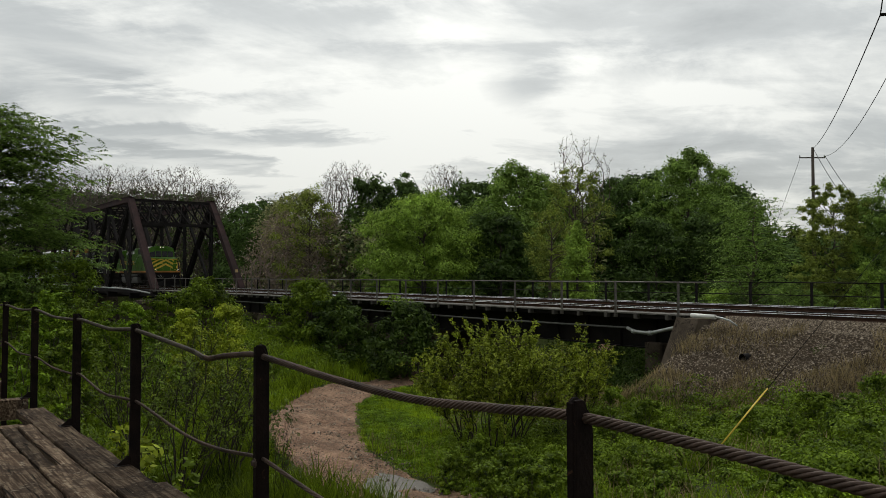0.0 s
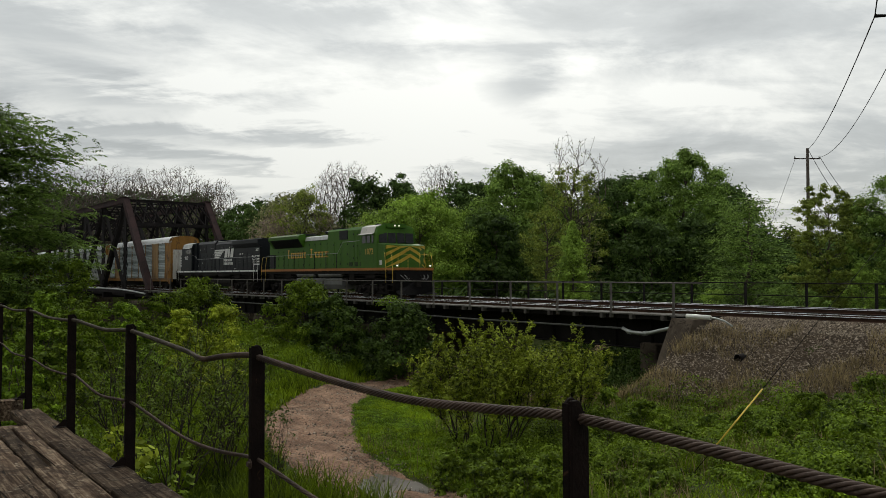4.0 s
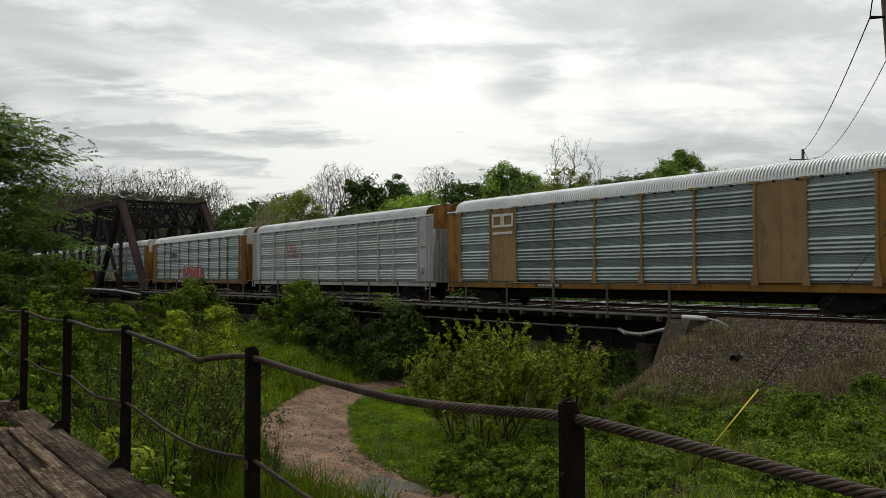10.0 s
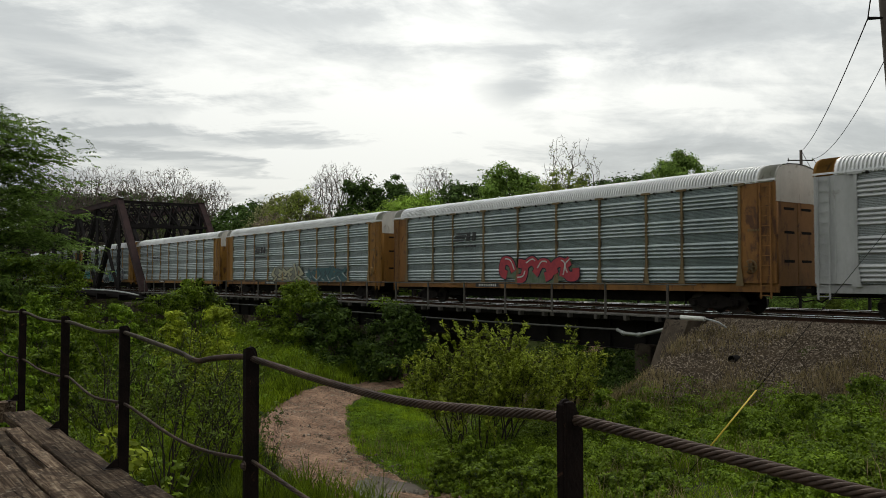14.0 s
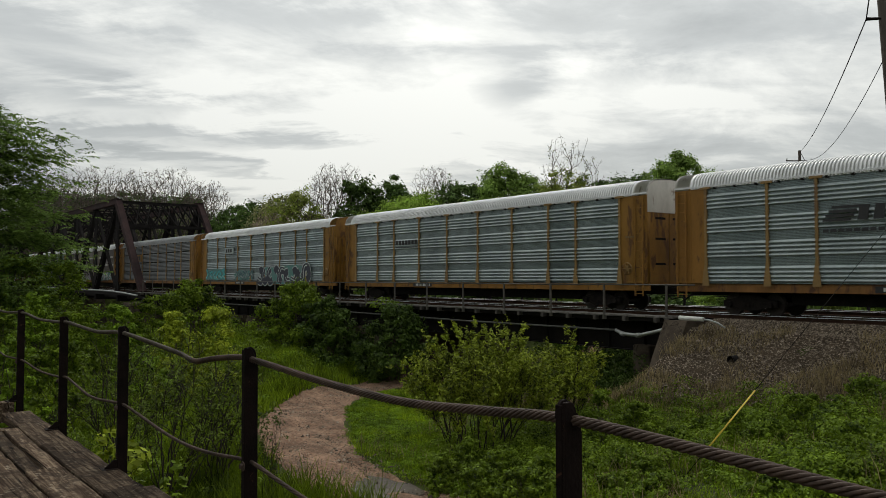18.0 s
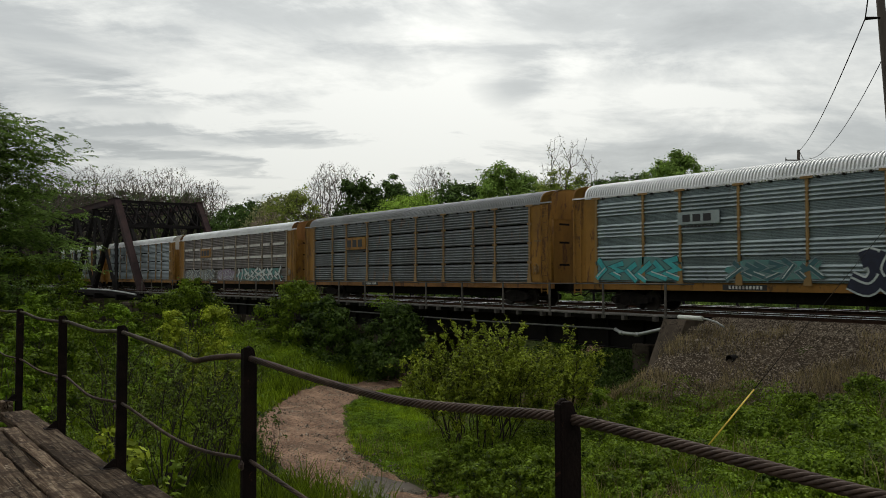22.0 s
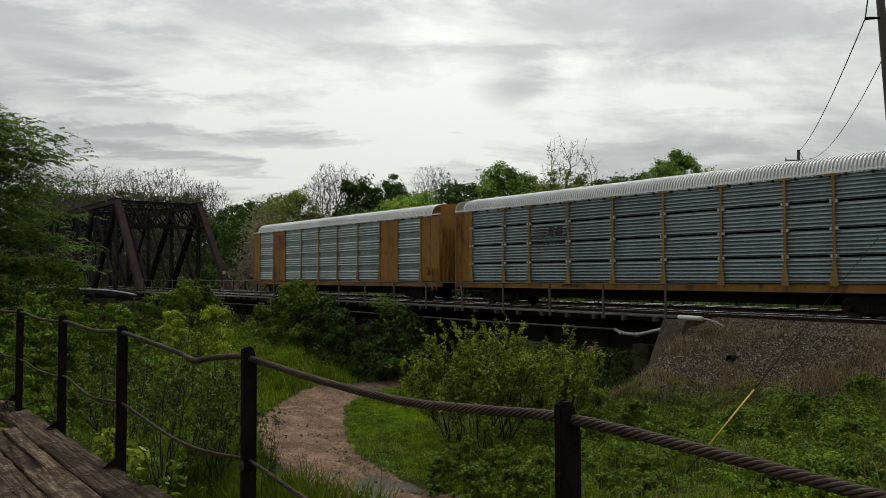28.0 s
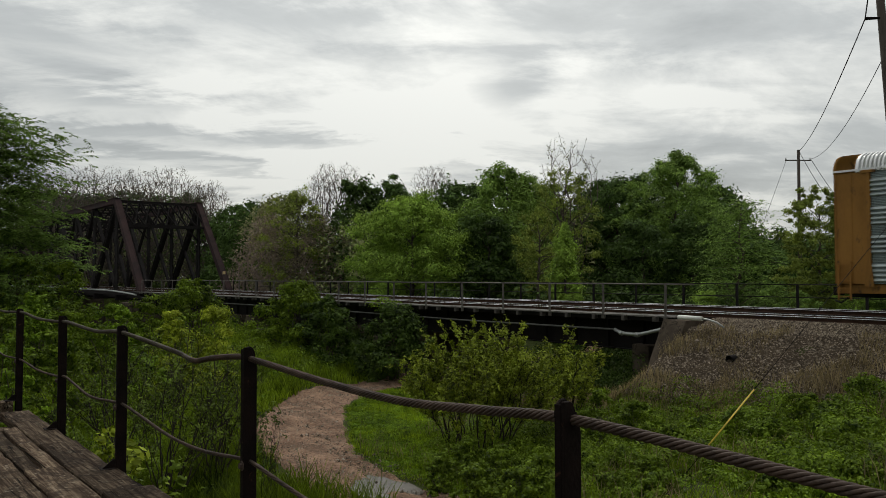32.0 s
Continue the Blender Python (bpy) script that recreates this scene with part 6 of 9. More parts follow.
def cab_block(eng, body, roof_mat, visor_mat, x0, x1, nose, top, flank=0.42, front=10.62):
    """The cab with its roof, windows and the safety nose; nose: x of its front."""
    bm = bmesh.new()
    prism_x(bm, [(-1.53, 1.88), (1.53, 1.88), (1.53, 4.15), (1.40, top - 0.18), (1.0, top - 0.04), (0.4, top), (-0.4, top), (-1.0, top - 0.04), (-1.40, top - 0.18), (-1.53, 4.15)], x0, x1)
    for v in bm.verts:
        if v.co.x > x1 - 0.01 and v.co.z > 3.9:
            v.co.x -= 0.22 * (v.co.z - 3.9)
    part("cab", bm, body, eng, soft=0.015)
    for s in (-1, 1):
        bm = bmesh.new()
        prism_x(bm, [(s * 1.545, 4.17), (s * 1.56, 4.19), (s * 1.42, top - 0.15), (s * 1.0, top - 0.005), (s * 1.0, top - 0.03), (s * 1.40, top - 0.17)], x0 - 0.02, x1 - 0.35)
        part("roof_edge", bm, roof_mat, eng, "pale roof edge of the cab")
        bm = bmesh.new()
        prism_x(bm, [(s * 1.54, 4.20), (s * 1.78, 4.12), (s * 1.78, 4.10), (s * 1.54, 4.17)], x0 + 0.05, x0 + 1.75)
        part("sun_visor", bm, visor_mat, eng)
        for a, b in ((x0 + 0.20, x0 + 0.72), (x0 + 0.80, x0 + 1.30), (x0 + 1.42, x0 + 1.72)):
            bm = bmesh.new()
            box(bm, a, b, *sorted((s * 1.53, s * 1.55)), 3.52, 4.08)
            w = part("side_window", bm, body, eng)
            bm = bmesh.new()
            box(bm, a + 0.04, b - 0.04, *sorted((s * 1.545, s * 1.556)), 3.56, 4.04)
            part("pane", bm, CAB_GLASS, w)
    for y0, y1 in ((-1.36, -0.72), (-0.64, -0.06), (0.06, 0.64), (0.72, 1.36)):
        bm = bmesh.new()
        vs = [bm.verts.new(p) for p in ((x1 + 0.012, y0, 3.55), (x1 + 0.012, y1, 3.55), (x1 - 0.085, y1, 4.22), (x1 - 0.085, y0, 4.22))]
        bm.faces.new(vs)
        bmesh.ops.solidify(bm, geom=bm.faces[:], thickness=0.015)
        part("windshield", bm, CAB_GLASS, eng)
    bm = bmesh.new()
    plan = [(x1 - 0.05, -1.50), (x1 + flank, -1.50), (nose, -0.72), (nose, 0.72), (x1 + flank, 1.50), (x1 - 0.05, 1.50)]
    lo = [bm.verts.new((x, y, 1.86)) for x, y in plan]
    hi = [bm.verts.new((x - 0.10 * (x > x1 + flank + 0.05), y, 3.52 - 0.10 * max(0, x - x1))) for x, y in plan]
    for k in range(6):
        bm.faces.new((lo[k], lo[(k + 1) % 6], hi[(k + 1) % 6], hi[k]))
    bm.faces.new(hi)
    bm.faces.new(lo[::-1])
    part("nose", bm, body, eng, soft=0.03)
    bm = bmesh.new()
    box(bm, x1 - 0.5, x1 + 0.02, -0.75, 0.75, top - 0.22, top + 0.06)
    part("number_board", bm, body, eng)
    for y in (-0.16, 0.16):
        bm = bmesh.new()
        tube(bm, [(x1 + 0.0, y, top - 0.08), (x1 + 0.05, y, top - 0.08)], 0.055, 12)
        part("headlight", bm, LAMP_WHITE if body is GREEN else SILVER_PAINT, eng, "round headlight")
        bm = bmesh.new()
        tube(bm, [(front, y * 8.0, 2.02), (front + 0.1, y * 8.0, 2.02)], 0.05, 12)
        part("ditch_light", bm, LAMP_WHITE if body is GREEN else SILVER_PAINT, eng, "round ditch light")


def nose_stripes(eng, x1, nose, flank, mat):
    for s in (-1, 1):
        for k in range(4):
            z = 1.95 + k * 0.47
            bm = bmesh.new()
            # flank, slanted face, front: the stripes climb to the middle
            spans = [((x1 + flank - 0.1, -1.512), (x1 + flank, -1.512), 0.0, 0.36), ((x1 + flank + 0.005, -1.512), (nose + 0.006, -0.728), 0.0, 0.0), ((nose + 0.008, -0.72), (nose + 0.008, 0.0), 0.0, 0.0)]
            run = 0.0
            for (ax, ay), (bx, by), _, _ in spans:
                L = math.hypot(bx - ax, by - ay)
                z0, z1 = z + run * 0.52 - 0.30, z + (run + L) * 0.52 - 0.30
                back = 0.10 / 1.64
                q = []
                for (px, py, pz) in ((ax, ay, z0), (bx, by, z1), (bx, by, z1 + 0.235), (ax, ay, z0 + 0.235)):
                    pz = min(max(pz, 1.9), 3.46 - 0.10 * max(0, px - x1))
                    lean = -(pz - 1.86) * back if px > x1 + flank + 0.05 else 0.0
                    q.append((px + lean, s * -py, pz))
                if max(p[2] for p in q) - min(p[2] for p in q) > 0.05 and abs(q[1][2] - q[2][2]) + abs(q[0][2] - q[3][2]) > 0.03:
                    bm.faces.new([bm.verts.new(p) for p in q])
                run += L
            bmesh.ops.solidify(bm, geom=bm.faces[:], thickness=-0.004)
            part("nose_stripe", bm, mat, eng, "yellow chevron stripe")


def green_engine():
    eng = tagged(new("locomotive"), "green diesel locomotive with gold lettering and yellow nose chevrons", "locomotive", group="engines of the train")
    engine_base(eng, GREEN, ORANGE_SILL, STRIPE, cut=0.7)
    bm = bmesh.new()
    prism_x(bm, [(-1.02, 1.86), (1.02, 1.86), (1.02, 4.12), (0.9, 4.26), (-0.9, 4.26), (-1.02, 4.12)], -10.05, 0.2)
    part("long_hood", bm, GREEN, eng, soft=0.012)
    bm = bmesh.new()
    prism_x(bm, [(-1.04, 1.86), (1.04, 1.86), (1.04, 4.58), (0.92, 4.72), (-0.92, 4.72), (-1.04, 4.58)], 0.2, 3.25)
    part("engine_hood", bm, GREEN, eng, soft=0.012)
    bm = bmesh.new()
    prism_x(bm, [(-1.12, 1.86), (1.12, 1.86), (1.12, 4.55), (0.95, 4.76), (-0.95, 4.76), (-1.12, 4.55)], 3.27, 5.72)
    part("inverter_cabinet", bm, GREEN, eng, soft=0.012)
    for s in (-1, 1):
        bm = bmesh.new()
        box(bm, 1.95, 3.12, *sorted((s * 1.04, s * 1.075)), 3.95, 4.58)
        part("intake_grille", bm, GRILLE, eng, "dark intake grille")
        bm = bmesh.new()
        box(bm, -9.92, -8.85, *sorted((s * 1.02, s * 1.05)), 1.98, 3.10)
        part("rear_grille", bm, GRILLE, eng, "dark rear grille")
        # radiator wing
        bm = bmesh.new()
        prism_x(bm, [(s * 0.9, 3.56), (s * 1.03, 3.56), (s * 1.50, 4.22), (s * 1.50, 4.40), (s * 1.40, 4.50), (s * 0.9, 4.62)], -9.3, -3.75)
        part("radiator_wing", bm, GREEN, eng)
        bm = bmesh.new()
        a, b = (s * 1.055, 3.58), (s * 1.505, 4.21)
        n = 30
        vs = [bm.verts.new((x, *p)) for x in (-8.9, -3.85) for p in (a, b)]
        bm.faces.new((vs[0], vs[2], vs[3], vs[1]))
        bmesh.ops.solidify(bm, geom=bm.faces[:], thickness=0.01)
        part("radiator_grille", bm, GRILLE, eng, "sloping dark radiator grille")
        # lip in paler green, painting in the sky's reflection on the wing
        bm = bmesh.new()
        prism_x(bm, [(s * 1.502, 4.40), (s * 1.52, 4.45), (s * 1.15, 4.60), (s * 1.12, 4.57)], -9.25, -4.1)
        part("radiator_lip", bm, WING_GREEN, eng, "radiator edge with the sky's reflection painted pale green")
        bm = bmesh.new()
        prism_x(bm, [(s * 1.03, 4.02), (s * 1.06, 4.04), (s * 0.94, 4.30), (s * 0.6, 4.40), (s * 0.6, 4.36)], -3.55, 0.1)
        part("dynamic_brake_cover", bm, SILVER_PAINT, eng, "silver brake grid cover")
        doors_row(eng, [-8.75, -8.2, -7.3, -6.4, -5.5, -4.6, -3.7], s * 1.02, 1.95, 3.52, GREEN, BLACK)
        doors_row(eng, [-3.6, -2.7, -1.8, -0.9, 0.15], s * 1.02, 1.95, 3.98, GREEN, BLACK)
        doors_row(eng, [0.25, 1.2, 2.2, 3.2], s * 1.04, 1.95, 3.85, GREEN, BLACK)
        doors_row(eng, [3.35, 4.2, 4.7, 5.65], s * 1.12, 2.35, 4.5, GREEN, BLACK)
        for k in range(3):
            for j in range(5):
                bm = bmesh.new()
                box(bm, 3.5 + k * 0.75, 3.95 + k * 0.75, *sorted((s * 1.12, s * 1.15)), 2.05 + j * 0.055, 2.08 + j * 0.055)
                part("louvre", bm, GRILLE, eng)
        # the company name as two rows of plain serifed bars with an orange edge
        for x0, n, w, z in ((-6.5, 8, 0.31, 2.76), (-2.62, 8, 0.47, 2.76)):
            for k in range(n):
                tall = 0.64 if k == 0 else 0.40
                xa = x0 + k * (w + 0.075) + (0.12 if k else 0.0)
                xb = xa + w * (0.9 if k % 3 else 0.72)
                for name, mat, grow_, yy in (("emblem_edge", ORANGE_SILL, 0.022, 0.028), ("emblem_bar", NAME_GOLD, 0.0, 0.034)):
                    bm = bmesh.new()
                    y2 = sorted((s * 1.02, s * (1.02 + yy)))
                    q = 0.075
                    box(bm, xa - grow_, xb + grow_, *y2, z - grow_, z + q * 0.8 + grow_)
                    mid = (xa + xb) / 2
                    box(bm, mid - q * 0.7 - grow_, mid + q * 0.7 + grow_, *sorted((s * 1.02, s * (1.021 + yy))), z, z + tall)
                    box(bm, xa - grow_, xb + grow_, *y2, z + tall - q * 0.8 - grow_, z + tall + grow_)
                    part(name, bm, mat, eng, "gold bar of the painted company name" if mat is NAME_GOLD else "orange edge of the painted company name")
    cab_block(eng, GREEN, WHITE_DIRTY, WHITE_DIRTY, 5.74, 7.85, 9.5, 4.78, 1.1, 9.86)
    nose_stripes(eng, 7.85, 9.5, 1.1, STRIPE)
    lettered("1072", 0.55, LETTER_GOLD, eng, pose(6.85, -1.545, 2.80, 90, 0, 0), "gold road number")
    lettered("1072", 0.55, LETTER_GOLD, eng, pose(6.85, 1.545, 2.80, 90, 0, 180), "gold road number")
    bm = bmesh.new()
    box(bm, 8.15, 8.42, -1.525, -1.50, 2.08, 2.38)
    part("notice_plate", bm, LETTER_WHITE, eng)
    side_rail(eng, [(-10.1, 2.9), (-9.2, 2.95), (2.5, 2.95), (3.3, 3.72), (5.6, 3.74)], [(-9.4, 2.95), (-8, 2.95), (-6.2, 2.95), (-4.4, 2.95), (-2.7, 2.95), (-1, 2.95), (0.8, 2.95), (2.4, 2.95)], SILVER_PAINT)
    for x, r, h in ((-7.6, 0.75, 0.12), (-5.4, 0.75, 0.12)):
        bm = bmesh.new()
        bmesh.ops.create_cone(bm, cap_ends=True, segments=20, radius1=r, radius2=r * 0.95, depth=h, matrix=Matrix.Translation((x, 0, 4.64)))
        part("fan", bm, GRILLE, eng)
    bm = bmesh.new()
    box(bm, -0.3, 1.1, -0.4, 0.4, 4.5, 4.86)
    part("exhaust_stack", bm, BLACK, eng)
    bm = bmesh.new()
    box(bm, 6.6, 6.9, -0.9, -0.6, 4.70, 4.86)
    part("antenna_box", bm, BLACK, eng, soft=0.02)
    bm = bmesh.new()
    tube(bm, [(-0.8, -0.35, 4.25), (-0.8, -0.35, 4.62)], 0.05, 8)
    mast = part("horn_bracket", bm, BLACK, eng)
    for yy, d in ((-0.5, 1), (-0.35, 1), (-0.2, 1), (-0.42, -1), (-0.28, -1)):
        bm = bmesh.new()
        tube(bm, [(-0.8, yy, 4.62), (-0.8 + d * 0.25, yy, 4.62), (-0.8 + d * 0.42, yy, 4.62)], [0.035, 0.05, 0.12], 10)
        part("horn", bm, BLACK, mast)
    return eng


def black_engine():
    eng = tagged(new("locomotive"), "black diesel locomotive with white emblem and dashed white sill", "locomotive", group="engines of the train")
    engine_base(eng, BLACK, LETTER_WHITE, LETTER_WHITE, True)
    bm = bmesh.new()
    prism_x(bm, [(-1.05, 1.86), (1.05, 1.86), (1.05, 4.35), (0.85, 4.62), (-0.85, 4.62), (-1.05, 4.35)], -9.78, 0.6)
    part("long_hood", bm, BLACK, eng, soft=0.012)
    bm = bmesh.new()
    prism_x(bm, [(-1.07, 1.86), (1.07, 1.86), (1.07, 4.48), (0.9, 4.72), (-0.9, 4.72), (-1.07, 4.48)], 0.62, 5.3)
    part("engine_hood", bm, BLACK, eng, soft=0.012)
    for s in (-1, 1):
        bm = bmesh.new()
        prism_x(bm, [(s * 0.9, 3.86), (s * 1.06, 3.86), (s * 1.34, 4.20), (s * 1.34, 4.52), (s * 0.9, 4.56)], -9.95, -4.2)
        part("radiator_wing", bm, BLACK, eng)
        bm = bmesh.new()
        prism_x(bm, [(s * 1.06, 4.30), (s * 1.09, 4.34), (s * 0.8, 4.66), (s * 0.78, 4.62)], -4.1, 0.2)
        part("hood_lip", bm, BLACK, eng)
        bm = bmesh.new()
        box(bm, 2.9, 4.4, *sorted((s * 1.07, s * 1.10)), 3.6, 4.4)
        part("intake_grille", bm, GRILLE, eng)
        doors_row(eng, [-9.65, -9.0, -8.2, -7.2, -6.2, -5.2, -4.2], s * 1.05, 1.95, 3.5, BLACK, BLACK)
        doors_row(eng, [-4.1, -3.2, -2.3, -1.4, -0.5, 0.5], s * 1.05, 1.95, 4.2, BLACK, BLACK)
        doors_row(eng, [0.7, 1.6, 2.6, 3.6, 4.6, 5.25], s * 1.07, 1.95, 3.5, BLACK, BLACK)
        y = s * 1.075
        # the emblem reads from the nose end towards the rear: five bars and two blocks
        d = 1 if s < 0 else -1
        x0 = -4.1 if s < 0 else 0.95
        for k in range(5):
            bm = bmesh.new()
            z = 3.06 + k * 0.165
            w = 2.55 - 0.28 * (4 - k)
            a = x0 + d * 0.05 * k
            box(bm, *sorted((a, a + d * w)), *sorted((y, y + s * 0.01)), z, z + 0.125)
            part("emblem_bar", bm, LETTER_WHITE, eng, "white bar of the painted emblem")
        for k, (px, w) in enumerate(((2.70, 0.86), (3.52, 0.55), (4.12, 0.86))):
            bm = bmesh.new()
            a = x0 + d * px
            pts = [(a, 3.08), (a + d * w * 0.75, 3.08), (a + d * w, 3.88), (a + d * w * 0.3, 3.88)]
            prism(bm, pts, *sorted((y, y + s * 0.01)))
            part("emblem_block", bm, LETTER_WHITE, eng, "white block of the painted emblem")
        for row, (n, z) in enumerate(((7, 2.72), (8, 2.40))):
            for k in range(n):
                bm = bmesh.new()
                a = x0 + d * (2.55 + k * 0.29)
                box(bm, *sorted((a, a + d * 0.2)), *sorted((y, y + s * 0.01)), z, z + 0.22)
                part("name_bar", bm, LETTER_WHITE, eng, "white bar of the painted company name")
        # stripes at both ends
        for k in range(4):
            bm = bmesh.new()
            z = 2.30 + k * 0.24
            box(bm, -9.77, -8.15 - 0.16 * (3 - k), *sorted((y, y + s * 0.012)), z, z + 0.13)
            part("end_stripe", bm, LETTER_WHITE, eng)
            bm = bmesh.new()
            z = 2.35 + k * 0.27
            box(bm, 8.95, 9.35, *sorted((s * 1.505, s * 1.515)), z, z + 0.12)
            part("nose_stripe", bm, LETTER_WHITE, eng)
        bm = bmesh.new()
        prism(bm, [(x + 0.4, z) for x, z in ((-9.75, 2.32), (-9.62, 2.75), (-9.85, 3.0), (-9.55, 3.12), (-9.4, 2.95), (-9.32, 2.6), (-9.45, 2.32), (-9.52, 2.6), (-9.64, 2.32))], *sorted((y + s * 0.013, y + s * 0.02)))
        part("end_mark", bm, BLACK, eng)
        lettered("9697", 0.33, LETTER_WHITE, eng, pose(-9.22, s * 1.062, 3.52, 90, 0, 0 if s < 0 else 180), "white road number")
        lettered("9697", 0.50, LETTER_WHITE, eng, pose(7.4, s * 1.545, 3.02, 90, 0, 0 if s < 0 else 180), "white road number")
        # pale strip painted in for sky light on the hood's top edge
        bm = bmesh.new()
        box(bm, -4.1, 0.3, *sorted((s * 0.78, s * 0.9)), 4.60, 4.66)
        part("roof_edge", bm, SILVER_PAINT, eng, "pale strip for the sky-lit roof edge")
        # vents, small plates and grab irons on the hood
        for px, pz, w, h in ((-8.9, 2.55, 0.5, 0.7), (-7.9, 2.6, 0.55, 0.75), (-6.9, 2.55, 0.55, 0.8), (-5.8, 2.55, 0.55, 0.8), (1.3, 3.75, 0.7, 0.5), (2.2, 2.6, 0.6, 0.6)):
            bm = bmesh.new()
            for j in range(5):
                box(bm, px, px + w, *sorted((s * 1.06, s * 1.095)), pz + j * h / 5, pz + (j + 0.55) * h / 5)
            part("vent", bm, VENT_GREY, eng, "grey louvred vent")
        for px, pz, w, h in ((-6.2, 3.28, 0.22, 0.10), (-5.7, 3.28, 0.22, 0.10), (-4.6, 2.0, 0.3, 0.10), (-3.0, 3.95, 0.05, 0.09), (-1.2, 3.95, 0.05, 0.09), (0.9, 3.4, 0.06, 0.09), (3.9, 2.6, 0.05, 0.09), (5.0, 2.3, 0.06, 0.12), (-9.7, 4.1, 0.07, 0.09), (-9.7, 3.9, 0.07, 0.09), (4.6, 3.9, 0.05, 0.09), (5.6, 2.15, 0.05, 0.1)):
            bm = bmesh.new()
            box(bm, px, px + w, *sorted((s * 1.08, s * 1.105)), pz, pz + h)
            part("label_plate", bm, LETTER_WHITE, eng, "small white label plate")
        for px in (-8.0, -4.0, 1.0, 3.0):
            bm = bmesh.new()
            tube(bm, [(px, s * 1.07, 4.0), (px, s * 1.16, 4.02), (px + 0.5, s * 1.16, 4.02), (px + 0.5, s * 1.07, 4.0)], 0.012, 5)
            part("grab_iron", bm, SILVER_PAINT, eng)
    cab_block(eng, BLACK, SILVER_PAINT, SILVER_PAINT, 5.9, 8.85, 10.16, 4.72)
    bm = bmesh.new()
    box(bm, 5.28, 5.92, -1.25, 1.25, 1.88, 4.6)
    part("cab_cabinet", bm, BLACK, eng)
    side_rail(eng, [(-9.9, 2.9), (-9.3, 3.0), (4.2, 3.0), (4.9, 3.35), (5.85, 3.4)], [(-9.2, 3.0), (-7.4, 3.0), (-5.5, 3.0), (-3.6, 3.0), (-1.7, 3.0), (0.2, 3.0), (2.1, 3.0), (4.0, 3.0)], SILVER_PAINT)
    bm = bmesh.new()
    box(bm, 0.8, 2.2, -0.5, 0.5, 4.6, 4.85)
    part("exhaust_stack", bm, BLACK, eng)
    return eng


ENGINES = [green_engine(), black_engine()]
# ---- plants ----


def leaf_quads(points, size, rng_, stretch=1.8, droop=0.0, flat=0.0, out=None, tri=False):
    """Small rhombic (or three-cornered) leaves at points; out: the way each one's upper side faces. Returns vertices and faces."""
    n = len(points)
    d = rng_.normal(size=(n, 3))
    d[:, 2] -= droop
    if out is None:
        face = rng_.normal(size=(n, 3)) + np.array([0, 0, flat])
    else:
        face = out * 1.1 + rng_.normal(size=(n, 3)) * 0.42 + np.array([0, 0, 0.55])
    face /= np.linalg.norm(face, axis=1)[:, None] + 1e-9
    d -= face * (d * face).sum(1)[:, None]
    d /= np.linalg.norm(d, axis=1)[:, None] + 1e-9
    s = np.cross(d, face)
    L = (size * rng_.uniform(0.6, 1.35, n))[:, None]
    W = L / stretch
    p = points
    if tri:
        v = np.stack([p - d * L * 0.55 - s * W * 0.55, p - d * L * 0.45 + s * W * 0.6, p + d * L * 0.75], 1).reshape(-1, 3)
        return v, np.arange(3 * n).reshape(n, 3)
    v = np.stack([p - d * L * 0.5, p + s * W * 0.5, p + d * L * 0.5, p - s * W * 0.5], 1).reshape(-1, 3)
    f = np.arange(4 * n).reshape(n, 4)
    return v, f


def limb_line(a, b, rng_, wob=0.08, n=5):
    a, b = np.asarray(a, float), np.asarray(b, float)
    L = np.linalg.norm(b - a)
    pts = [a]
    for k in range(1, n):
        t = k / n
        pts.append(a + (b - a) * t + rng_.normal(size=3) * wob * L * (0.6 if k < n - 1 else 0.4) + np.array([0, 0, 0.10 * L * math.sin(math.pi * t)]))
    pts.append(b)
    return pts


